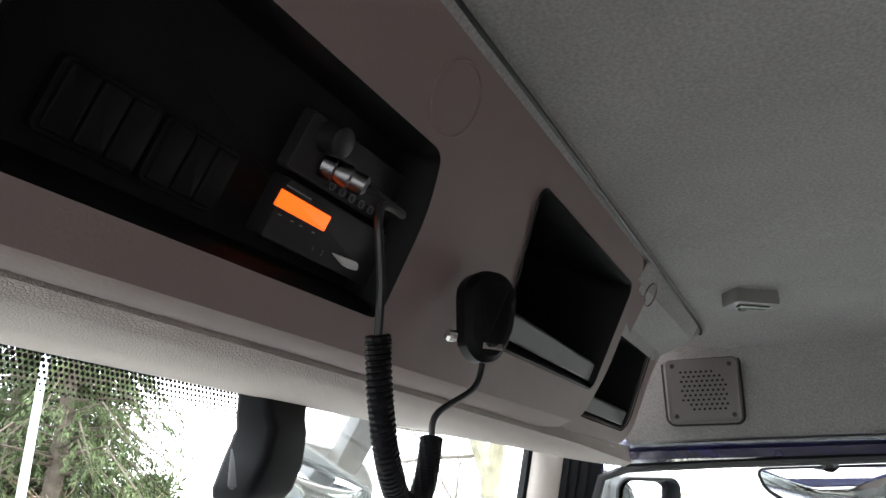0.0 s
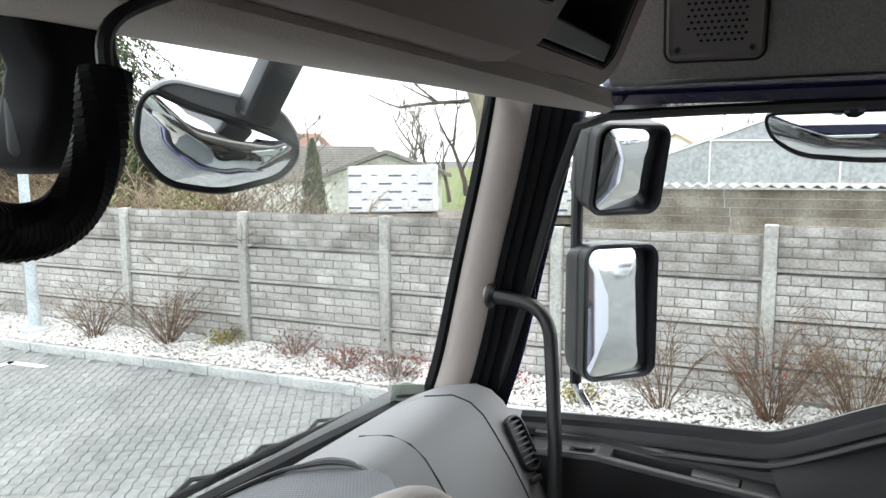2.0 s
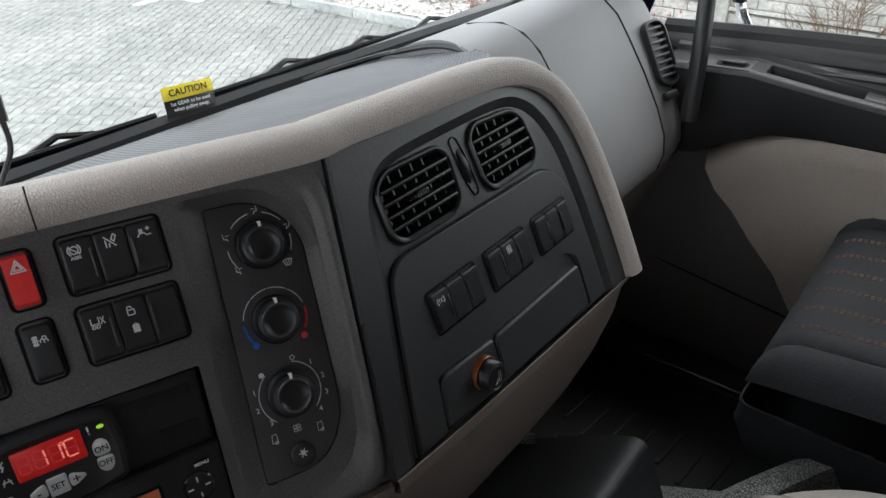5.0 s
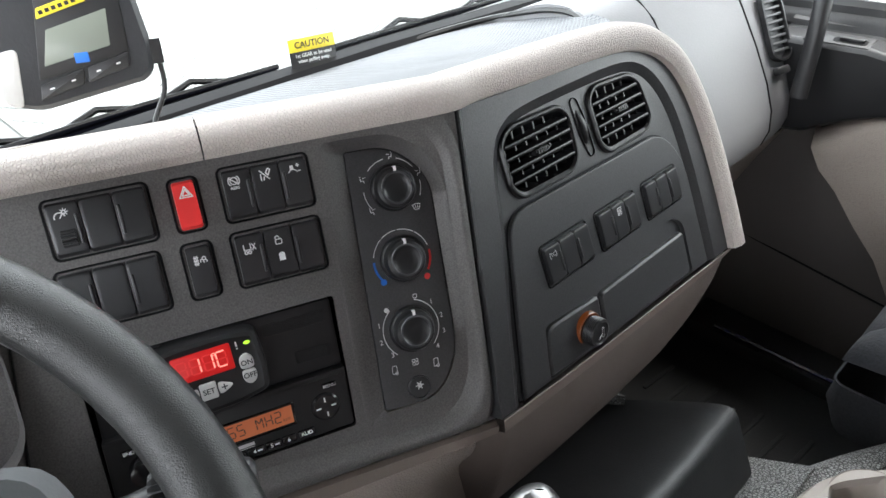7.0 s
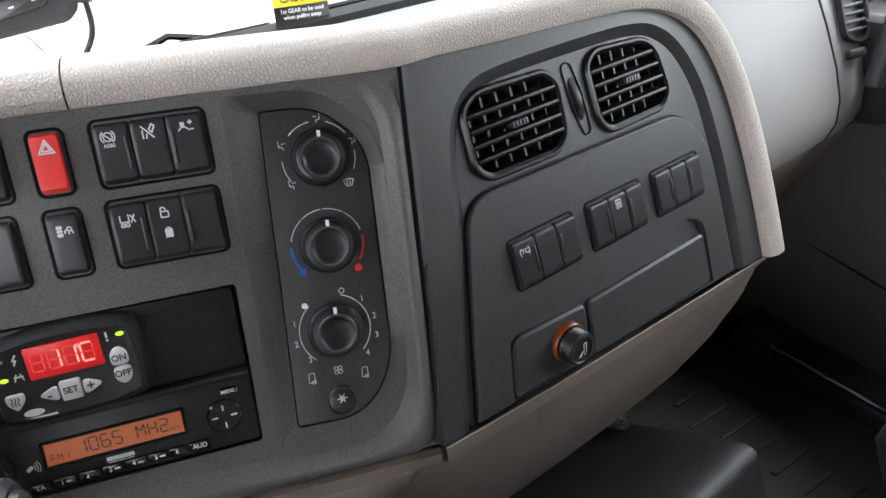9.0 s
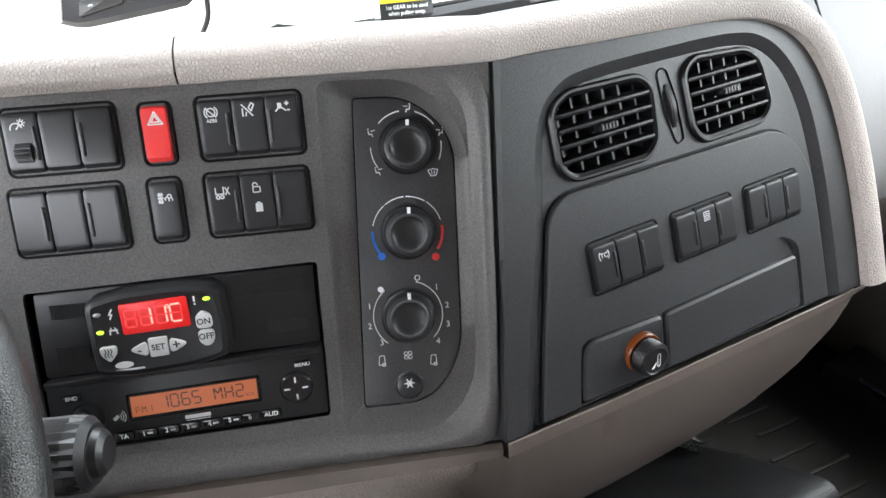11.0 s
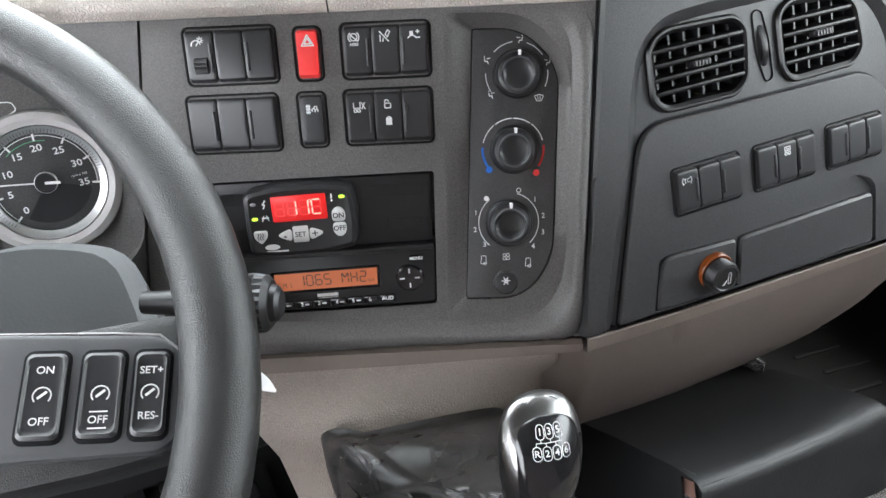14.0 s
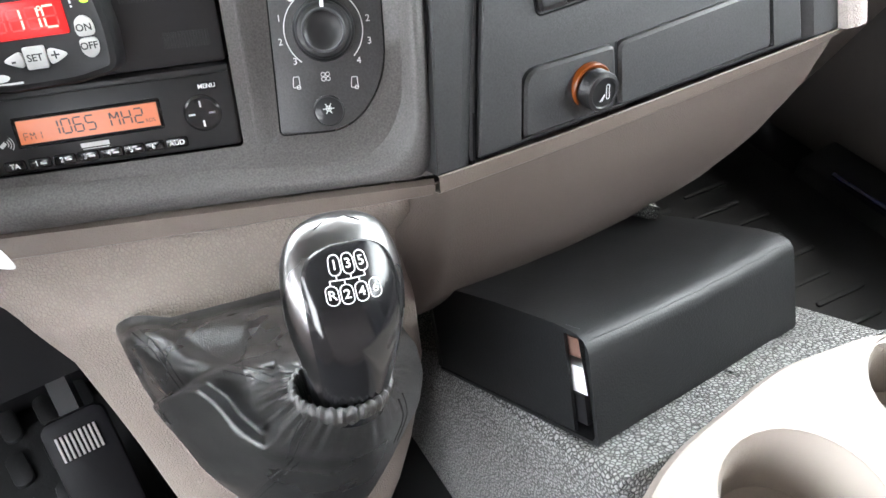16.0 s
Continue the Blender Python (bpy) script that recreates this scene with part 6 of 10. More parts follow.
part("shroud", m, SHROUD, column, "grey shroud")
m = Mesh()
a, b = Vector((0.49, 0.478, 1.972)), Vector((0.618, 0.414, 1.973))
d = (b - a).normalized()
tube(m, [a + d * 0.060, a + d * 0.075, a + d * 0.10], [0.006, 0.007, 0.012], 12)
st = part("stalk", m, BLACK, column, "black control stalk")
m = Mesh()
side = d.cross(Vector((0, 0, 1))).normalized()
up = side.cross(d)
loops = []
for s, r in ((0.086, 0.0135), (0.088, 0.0148), (0.122, 0.0162), (0.128, 0.0155), (0.131, 0.0125), (0.131, 0.0105), (0.134, 0.0095), (0.136, 0.007)):
    loops.append([tuple(a + d * s + (side * math.cos(q) + up * math.sin(q)) * (r * (1 - 0.14 * (k % 2) * (0.087 < s < 0.123)))) for k, q in [(k, 2 * math.pi * k / 44) for k in range(44)]])
part("ribbed_grip", rings(m, loops), BLACK, st, "ribbed grey end grip", angle=15)
key = thing("ignition_key", (0.575, 0.475, 1.82), "ignition key with a white leaf tag hanging at the column", "key")
FK = plane_frame((0.583, 0.478, 1.868), (-0.1, -0.72, 0.68), (1, 0.15, 0)) @ pose(0, 0, 0, 0, 0, 32)
part("tag", slab(Mesh(), smooth_loop([(0.0, 0.026), (-0.004, 0.020), (-0.0062, 0.004), (-0.005, -0.016), (0.0, -0.028), (0.005, -0.016), (0.0062, 0.004), (0.004, 0.020)], 4, 0.005), -0.001, 0.001, 0.0005, FK, True), PAINT, key, "white leaf tag")
FK2 = plane_frame((0.574, 0.488, 1.855), (0.15, -0.97, 0.15), (1, 0.15, 0.25))
part("key_head", slab(Mesh(), rrect(0, 0.016, 0.024, 0.034, 0.007, 4), -0.004, 0.004, 0.002, FK2, True), BLACK, key, "black plastic key head")
part("key_blade", slab(Mesh(), smooth_loop([(-0.004, 0.0), (0.004, 0.0), (0.004, -0.026), (0.0, -0.032), (-0.004, -0.026)], 3, 0.001), -0.0012, 0.0012, 0.0004, FK2, True), STEEL, key)
part("split_ring", tube(Mesh(), [FK @ Vector((0.007 * math.cos(q), 0.007 * math.sin(q) + 0.031, 0.0015 * math.cos(2 * q))) for q in [k * 0.4189 for k in range(15)]], 0.0009, 6, closed=True), CHROME, key)

# ---- gear lever ----
gear = thing("gear_lever", (0.70, 0.36, 1.65), "gear lever with polished knob and black leather boot", "gear lever")
gb = Vector((0.7035, 0.300, 1.8645))
gd = (Vector((0.722, 0.320, 1.9405)) - gb).normalized()
gs = (Vector((1, 0.05, 0)) - gd * gd.dot(Vector((1, 0.05, 0)))).normalized()
gfn = gd.cross(gs)
if gfn.y > 0:
    gfn = -gfn
KNOB = ((-0.014, 0.0112, 0.0112, 0.0), (0.0, 0.0128, 0.0125, 0.0), (0.012, 0.0146, 0.0142, 0.0), (0.026, 0.0168, 0.0162, 0.0), (0.038, 0.0188, 0.0172, -0.0004), (0.048, 0.0201, 0.0168, -0.0016), (0.058, 0.0204, 0.0150, -0.0036), (0.066, 0.0196, 0.0126, -0.0060), (0.0735, 0.0172, 0.0096, -0.0084), (0.0785, 0.0136, 0.0068, -0.0098), (0.0814, 0.0088, 0.0042, -0.0106), (0.0824, 0.003, 0.0016, -0.0109))
KNOB = [tuple(p) for p in spline([Vector(k) for k in KNOB], 6)]
KNOB_FRONT = radians(97)
PLATE_FRONT = radians(94)


def shell(s, q, grow=0.0):
    """A point on the shift knob at height s and angle q; the front is at 90 degrees."""
    k = 0
    while k < len(KNOB) - 2 and s > KNOB[k + 1][0]:
        k += 1
    (s0, a0, b0, o0), (s1, a1, b1, o1) = KNOB[k], KNOB[k + 1]
    t = min(1.0, max(0.0, (s - s0) / (s1 - s0)))
    rs, rf, off = a0 + (a1 - a0) * t + grow, b0 + (b1 - b0) * t + grow, o0 + (o1 - o0) * t
    up_by = grow * max(0.0, (s - 0.045) / 0.037)
    return gb + gd * (s + up_by) * 0.95 + gfn * off + gs * rs * 1.15 * math.cos(q) + gfn * rf * 1.06 * math.sin(q)


LEVELS = [0.002 + 0.0804 * math.sin(math.pi / 2 * k / 36) for k in range(37)]
knob = part("knob", rings(Mesh(), [[shell(s, 2 * math.pi * k / 40) for k in range(40)] for s in LEVELS], cap0=True), BLACK_GLOSS, gear, "glossy black shift knob", angle=60)
# polished cap over the top, sides and back, running down to a point at each side
m = Mesh()
rows = []
for k in range(49):
    q = PLATE_FRONT + radians(46 + 268 * k / 48)
    e = abs(k - 24) / 24
    s0 = 0.042 - 0.042 * max(0.0, (e - 0.60) / 0.40) ** 1.3
    rows.append([shell(s0 + (0.0824 - s0) * math.sin(math.pi / 2 * j / 24), q, 0.0009) for j in range(25)])
grid(m, rows)
top_ring = [shell(0.0824, 2 * math.pi * k / 24, 0.0009) for k in range(24)]
m.add(top_ring + [sum(top_ring, Vector()) / 24 + gd * 0.0003], [(k, (k + 1) % 24, 24) for k in range(24)])
grid(m, [[shell(0.064 + 0.0184 * j / 8, PLATE_FRONT + radians(-47 + 94 * k / 24), 0.0009) for j in range(9)] for k in range(25)])
part("metal_cap", m, SATIN, knob, "polished metal cap", angle=70)
m = Mesh()
rows = []
for j in range(46):
    s = -0.002 + 0.0785 * math.sin(math.pi / 2 * j / 45)
    half_a = radians(51) * max(0.0, 1 - (max(0, s - 0.0605) / 0.0163) ** 4.0) ** 0.5 + 0.01
    rows.append([shell(s, PLATE_FRONT + half_a * (k / 12 - 1), 0.0009 + 0.0008 * min(1, 5 * (1 - abs(k / 12 - 1))) * min(1, (45 - j) / 6)) for k in range(25)])
grid(m, rows)
part("face_plate", m, BLACK_GLOSS, knob, "black face plate", angle=70)


def on_knob(flat, s_mid):
    """Lays flat marks on the front of the knob."""
    out = Mesh()
    out.f = flat.f
    out.v = [tuple(shell(s_mid + y * 0.74, KNOB_FRONT - x * 0.70 / 0.0175, 0.0019)) for x, y, z in flat.v]
    return out


mt, ident = Mesh(), Matrix.Identity(4)
for x, y, s in ((-0.0056, 0.0062, "1"), (0.0, 0.0062, "3"), (0.0056, 0.0062, "5"), (-0.0084, -0.0062, "R"), (-0.0028, -0.0062, "2"), (0.0028, -0.0062, "4"), (0.0084, -0.0062, "6")):
    stroke(mt, rrect(x, y, 0.0047, 0.0084, 0.0022, 3), 0.0005, 0, ident, True)
    letters(mt, s, 0.0056, x, y, 0, ident, bold=0.00010)
stroke(mt, [(-0.0084, -0.0018), (-0.0084, 0.0), (-0.004, 0.0), (0.0, 0.0), (0.0056, 0.0)], 0.0005, 0, ident)
for x in (-0.0056, 0.0, 0.0056):
    stroke(mt, [(x, 0.0), (x, 0.0018)], 0.0005, 0, ident)
for x in (-0.0028, 0.0028):
    stroke(mt, [(x, 0.0), (x, -0.0018)], 0.0005, 0, ident)
part("shift_pattern", on_knob(mt, 0.0655), PAINT, knob, "white shift pattern", smooth=False)
# leather boot: from a frame on the console to a gathered collar
m = Mesh()
SEG = 300
base = []
corner = smooth_loop([(0.782, 1.740), (0.735, 1.754), (0.638, 1.776), (0.623, 1.766), (0.622, 1.70), (0.636, 1.61), (0.665, 1.52), (0.725, 1.495), (0.760, 1.57), (0.778, 1.66)], 8, 0.025)
per, acc = [Vector((x, z)) for x, z in corner], [0.0]
for i in range(len(per)):
    acc.append(acc[-1] + (per[(i + 1) % len(per)] - per[i]).length)
for k in range(SEG):
    d_ = acc[-1] * k / SEG
    i = max(j for j in range(len(per)) if acc[j] <= d_)
    t = (d_ - acc[i]) / max(acc[i + 1] - acc[i], 1e-9)
    p = per[i].lerp(per[(i + 1) % len(per)], t)
    base.append(Vector((p.x, tongue_y(p.x, p.y) - 0.001, p.y)))
mid_b = Vector((0.705, 0.45, 1.66))
top_c = gb + gd * 0.009 - gs * 0.003
ring = []
for k in range(SEG):
    r = base[k] - mid_b
    q = math.atan2(r.z, r.x)
    ring.append((q, top_c + gs * 0.0208 * math.cos(q) - gfn * 0.0192 * math.sin(q)))

# the leather seen along the lever's lean: crests of its folds, its roll and its seams
LEAN = Vector((-0.14, -1.0, 1.5)).normalized()
CREST = ((0.600, 1.806), (0.6137, 1.799), (0.6366, 1.788), (0.652, 1.7835), (0.660, 1.7766), (0.666, 1.759), (0.672, 1.734), (0.677, 1.718), (0.680, 1.7125), (0.685, 1.718), (0.689, 1.728), (0.6915, 1.742), (0.694, 1.757))
RIDGE = ((0.640, 1.788), (0.6546, 1.788), (0.668, 1.7856), (0.6814, 1.7818), (0.697, 1.772))
ROLL = ((0.6275, 1.862), (0.6516, 1.8536), (0.677, 1.840), (0.7025, 1.819), (0.73, 1.80))
DIP = ((0.682, 1.706), (0.694, 1.686), (0.713, 1.670))
SEAMS = (((0.628, 1.868), (0.6364, 1.8423), (0.6418, 1.8159), (0.6444, 1.791)), ((0.672, 1.7835), (0.6825, 1.7684), (0.691, 1.753)), ((0.6986, 1.716), (0.6924, 1.705), (0.6875, 1.691)), ((0.690, 1.688), (0.6755, 1.676), (0.6588, 1.656), (0.645, 1.638)), ((0.741, 1.697), (0.746, 1.675), (0.742, 1.650)))
SQUASH = 0.6


def lean_view(p):
    return Vector((p.x + 0.14 * (0.40 - p.y), (p.z - 1.5 * (0.40 - p.y)) * SQUASH))


def line_of(pts):
    return [Vector((a, b * SQUASH)) for a, b in pts]


def to_line(q, pts):
    """Signed distance from a polyline (positive to its lower side) and how far past its ends."""
    best, side, past = 9.0, 1.0, 0.0
    last = len(pts) - 2
    for i, (a, b) in enumerate(zip(pts, pts[1:])):
        ab = b - a
        t = (q - a).dot(ab) / ab.length_squared
        c = min(1.0, max(0.0, t))
        d = q - (a + ab * c)
        if d.length < best - 1e-9:
            best, side = d.length, (-1.0 if ab.x * d.y - ab.y * d.x > 0 else 1.0)
            over_ = max(0.0, -t if i == 0 else 0.0, t - 1 if i == last else 0.0)
            past = over_ * ab.length
    return best * side, past


def step_fold(sd, past, high, run, low, run_low, soft):
    s = 0.5 * (1 + math.tanh(sd / soft))
    return (s * high * math.exp(-max(sd, 0) / run) - (1 - s) * low * math.exp(min(sd, 0) / run_low)) * math.exp(-(past / 0.005) ** 2)


crest_l, ridge_l, roll_l, dip_l = line_of(CREST), line_of(RIDGE), line_of(ROLL), line_of(DIP)
hole = Vector((0.6195, 1.843 * SQUASH))


def boot_lift(p):
    q = lean_view(p)
    lift = step_fold(*to_line(q, crest_l), 0.020, 0.030, 0.026, 0.016, 0.0016)
    lift += step_fold(*to_line(q, ridge_l), 0.008, 0.012, 0.010, 0.012, 0.0020)
    lift += 0.020 * math.exp(-(to_line(q, roll_l)[0] / 0.014) ** 2)
    lift -= 0.006 * math.exp(-(to_line(q, dip_l)[0] / 0.004) ** 2)
    e = q - hole
    lift -= 0.018 * math.exp(-(e.x / 0.0038) ** 2 - (e.y / 0.0065) ** 2)
    return lift


loops = [[tuple(p) for p in base], [tuple(p + Vector((0, -0.006, 0))) for p in base]]
NR = 100
for j in range(1, NR + 1):
    t = j / NR
    row = []
    hump = math.sin(math.pi * t)
    free = min(1.0, t * 11) * min(1.0, (1 - t) * 6)
    near_top = max(0.0, t - 0.84) / 0.16
    for k in range(SEG):
        q, rp = ring[k]
        p = (base[k] + Vector((0, -0.008, 0))).lerp(rp, t)
        out = (base[k] - mid_b)
        out.y = 0
        out.normalize()
        p = p + out * (0.012 + 0.010 * max(0.0, out.x) ** 2) * hump + Vector((0, -0.010, -0.010)) * hump
        wr = (0.0011 * math.sin(23 * q + 4 * t) + 0.0008 * math.sin(37 * q - 3 * t)) * near_top
        small = (0.0007 * math.sin(7 * q + 9 * t) + 0.0004 * math.sin(13 * q - 17 * t)) * hump
        row.append(tuple(p + LEAN * boot_lift(p) * free + out * (wr + small)))
    loops.append(row)
boot = part("boot", rings(m, loops, cap=False), LEATHER, gear, "wrinkled black leather boot", angle=180)
m = Mesh()
rows = []
for k in range(300):
    q = 2 * math.pi * k / 300
    c_, s_ = math.cos(q), math.sin(q)
    pl = 1.0 + 0.018 * math.sin(31 * q) + 0.012 * math.sin(47 * q + 1)
    up_ = 0.0006 * math.sin(31 * q + 0.8)
    rows.append([tuple(top_c + gs * r_ * pl * c_ - gfn * r_ * 0.93 * pl * s_ + gd * (h_ + up_)) for r_, h_ in ((0.0206, -0.004), (0.0214, -0.0005), (0.0208, 0.0022), (0.0196, 0.0030), (0.0182, 0.0020), (0.0170, -0.002), (0.0150, -0.010))])
rows.append(rows[0])
grid(m, rows)
part("collar", m, LEATHER, gear, "gathered leather collar", angle=180)
# double seams sewn along the panels
skin = [(lean_view(Vector(p)), Vector(p)) for row in loops[3:-1] for p in row]
for pts in SEAMS:
    m = Mesh()
    path_ = spline([Vector((a, b * SQUASH, 0)) for a, b in pts], 14)
    nearby = [s_ for s_ in skin if min((s_[0] - Vector((p.x, p.y))).length for p in path_[::4]) < 0.008]
    for dd in (-0.0017, 0.0017):
        line = []
        for a, b in zip(path_, path_[1:]):
            n_ = Vector((-(b - a).y, (b - a).x)).normalized()
            w_ = Vector((a.x, a.y)) + n_ * dd
            best4 = sorted(nearby, key=lambda s_: (s_[0] - w_).length_squared)[:4]
            wt = [1 / ((s_[0] - w_).length + 1e-5) for s_ in best4]
            line.append(sum((s_[1] * v for s_, v in zip(best4, wt)), Vector()) / sum(wt) + LEAN * 0.0005)
        for a, b in zip(line, line[1:]):
            tube(m, [a, a.lerp(b, 0.68)], 0.00042, 4)
    part("seam", m, SWITCH, boot, "double row of black stitches")

# ---- wallet on the engine cover ----
b_tl, b_tr, b_fl, b_fr = Vector((0.853, 0.335, 1.748)), Vector((1.081, 0.347, 1.704)), Vector((0.873, 0.494, 1.652)), Vector((1.098, 0.502, 1.615))
FBK = plane_frame((b_tl + b_tr + b_fl + b_fr) / 4, (b_tr - b_tl).cross(b_fl - b_tl), b_tr - b_tl)
W2, H2, TH = 0.1160, 0.0930, 0.082
wallet = thing("document_wallet", FBK @ Vector((0, 0, -TH)), "thick black leatherette document wallet on the carpet", "document wallet")
m = Mesh()
# wrap-around cover: top, rounded rear spine and bottom
sec = [(H2, -TH), (H2, -TH + 0.0025), (-H2 + 0.006, -TH + 0.0025), (-H2 + 0.003, -TH + 0.006), (-H2 + 0.003, -0.006), (-H2 + 0.007, -0.0040), (H2, -0.0040), (H2, 0.0), (0.0, 0.0022), (-H2 + 0.030, 0.0012), (-H2 + 0.016, -0.0004), (-H2 + 0.0085, -0.0022), (-H2 + 0.0035, -0.0055), (-H2 + 0.0008, -0.0100), (-H2, -0.0160), (-H2, -TH + 0.004), (-H2 + 0.002, -TH)]
N = 12
loops = []
for i in range(N + 1):
    x = -W2 + 2 * W2 * i / N
    loops.append([(x, y, z + (0.0016 * math.sin(3.1 * i) - 0.003 * math.sin(math.pi * i / N)) * (z > -0.02)) for y, z in sec])
rings(m, loops, FBK, cap=True, cap0=True)
part("cover", m, LEATHERETTE, wallet, "black leatherette cover", angle=50)
part("front_edge", slab(Mesh(), rrect(0, -TH / 2, 2 * W2, TH - 0.002, 0.004), -0.002, 0.002, 0.001, FBK @ Matrix.Translation((0, H2, 0)) @ pose(0, 0, 0, 90)), LEATHERETTE, wallet)
for z, h, y0, mt_, lab in ((-0.010, 0.014, -0.084, STITCH, "brown booklet"), (-0.034, 0.020, -0.082, PAINT, "white booklet"), (-0.057, 0.022, -0.078, BLACK, "dark booklet")):
    part("booklet", box(Mesh(), -W2 + 0.006, W2 - 0.008, y0, H2 - 0.008, z - h / 2 - 0.006, z + h / 2 - 0.006, FBK), mt_, wallet, lab)
part("flap", box(Mesh(), -W2 + 0.001, -W2 + 0.004, -0.070, H2 - 0.002, -TH + 0.003, -0.003, FBK), LEATHERETTE, wallet, "black side flap")
m = Mesh()
for k in range(76):
    y = -H2 + 0.010 + k * 0.0023
    stroke(m, [(-W2 + 0.004, y), (-W2 + 0.004, y + 0.0014)], 0.0005, 0.0003, FBK)
for k in range(88):
    x = -W2 + 0.006 + k * 0.0026
    stroke(m, [(x, H2 - 0.005), (x + 0.0016, H2 - 0.005)], 0.0005, 0.0003, FBK)
part("stitching", m, WHEEL_GREY, wallet, smooth=False)
m = Mesh()
for dx, w in ((0.0, 0.007), (0.009, 0.007), (0.018, 0.006)):
    stroke(m, [(-W2 + 0.028 + dx, 0.072), (-W2 + 0.028 + dx + w, 0.072)], 0.0045, 0.0003, FBK)
stroke(m, [(-W2 + 0.027, 0.0675), (-W2 + 0.054, 0.0675)], 0.0008, 0.0003, FBK)
part("embossed_mark", m, WHEEL_GREY, wallet, "embossed maker's mark as bars", smooth=False)

# ---- engine cover, centre seat table, seat and floor ----
nK = FBK.to_3x3().col[2]


def cover_z(x, y):
    p = FBK @ Vector((0, 0, -TH))
    return p.z - (nK.x * (x - p.x) + nK.y * (y - p.y)) / nK.z


m = Mesh()
rows = []
ys = [0.60, 0.52, 0.44, 0.36, 0.31, 0.28, 0.26, 0.22, 0.12, 0.0, -0.3, -0.85]
for x in (0.849, 0.850, 0.856, 0.90, 1.0, 1.12, 1.135, 1.14):
    row = []
    for y in ys:
        z = cover_z(min(x, 1.12), max(y, 0.10)) - 0.001 - (0.13 if y < 0.24 else 0.0)
        if x < 0.855:
            z -= 0.008 if x == 0.850 else 0.30
        if x > 1.12:
            z -= {1.135: 0.006, 1.14: 0.3}[x]
        row.append((x, y, z))
    rows.append(row)
grid(m, rows)
rows = []
for x in (1.0, 1.06, 1.10, 1.14, 1.18, 1.22, 1.25, 1.27, 1.285, 1.30, 1.31, 1.315):
    z0 = cover_z(min(x, 1.12), 0.29) + 0.012 * math.sin(math.pi * min(1, max(0, (x - 1.04) / 0.24)))
    d = {1.27: 0.003, 1.30: 0.012, 1.31: 0.03}.get(x, 0.0) if x < 1.315 else 0.3
    b = max(0.0, x - 1.06) * 0.5
    rows.append([(x, 0.312 - b, z0 - 0.30), (x, 0.308 - b, z0 - 0.012 - d), (x, 0.295 - b, z0 - 0.001 - d), (x, 0.27 - b, z0 + 0.002 - d), (x, 0.25 - b, z0 - 0.06 - d), (x, 0.2 - b, z0 - 0.10 - d), (x, 0.0, z0 - 0.10 - d), (x, -0.4, z0 - 0.10 - d)])
grid(m, rows)
m.add([(1.069, 0.450, 1.664), (1.069, 0.58, 1.664), (1.035, 0.58, 1.666), (1.046, 0.480, 1.666), (1.070, 0.450, 1.45), (1.070, 0.58, 1.45)], [(0, 1, 2, 3), (4, 5, 1, 0)])
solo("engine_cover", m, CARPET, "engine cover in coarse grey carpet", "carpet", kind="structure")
m = Mesh()
zt = 1.752
outline = smooth_loop([(0.775, -0.35), (1.145, -0.35), (1.140, 0.09), (1.115, 0.160), (1.078, 0.203), (1.03, 0.240), (0.96, 0.254), (0.855, 0.245), (0.795, 0.215)], 6, [0.03, 0.03, 0.025, 0.025, 0.018, 0.018, 0.02, 0.03, 0.03])
CUPS = [(0.899, 0.182, 0.046), (1.024, 0.188, 0.042)]
table = thing("centre_seat_table", (0.98, 0.0, 1.66), "folded centre seat back with cup holders, light taupe", "folding table")
holed(m, inset(outline, 0.012), [circle(x, y, r, 32) for x, y, r in CUPS], zt - 0.01, zt, None, zt - 0.004)
rings(m, [[(x, y, zt) for x, y in inset(outline, 0.012)], [(x, y, zt - 0.003) for x, y in inset(outline, 0.004)], [(x, y, zt - 0.012) for x, y in outline], [(x, y, zt - 0.055) for x, y in outline], [(x, y, zt - 0.075) for x, y in inset(outline, 0.01)]], cap=False)
part("table_top", m, TABLE_TOP, table, "light taupe plastic top")
for x, y, r in CUPS:
    part("cup_holder", lathe(Mesh(), [(r + 0.001, 0.0), (r - 0.003, -0.006), (r - 0.006, -0.06), (r - 0.012, -0.066), (0.004, -0.067)], 32, Matrix.Translation((x, y, zt))), TABLE_TOP, table, "round cup holder")

seat = thing("passenger_seat", (1.45, 0.0, 1.32), "dark fabric passenger seat with wavy stitching", "seat")
SX0, SX1, SY0, SY1 = 1.238, 1.655, -0.34, 0.290


def cushion_z(x, y):
    """The padded top: rounded edges, a rolled inboard side behind a sewn crease, rising to the back."""
    r = 0.045
    d = min(x - SX0, SX1 - x, SY1 - y, y - SY0)
    roll_ = r * (1 - math.sqrt(max(0.0, 1 - (1 - min(d, r) / r) ** 2)))
    crease = 0.010 * math.exp(-((x - 1.288) / 0.006) ** 2) + 0.008 * math.exp(-((x - 1.600) / 0.007) ** 2)
    s = abs(2 * (x - SX0) / (SX1 - SX0) - 1)
    return 1.742 + 0.036 * min(1.0, (SY1 - y) / 0.30) + 0.012 * s ** 4 - roll_ - crease


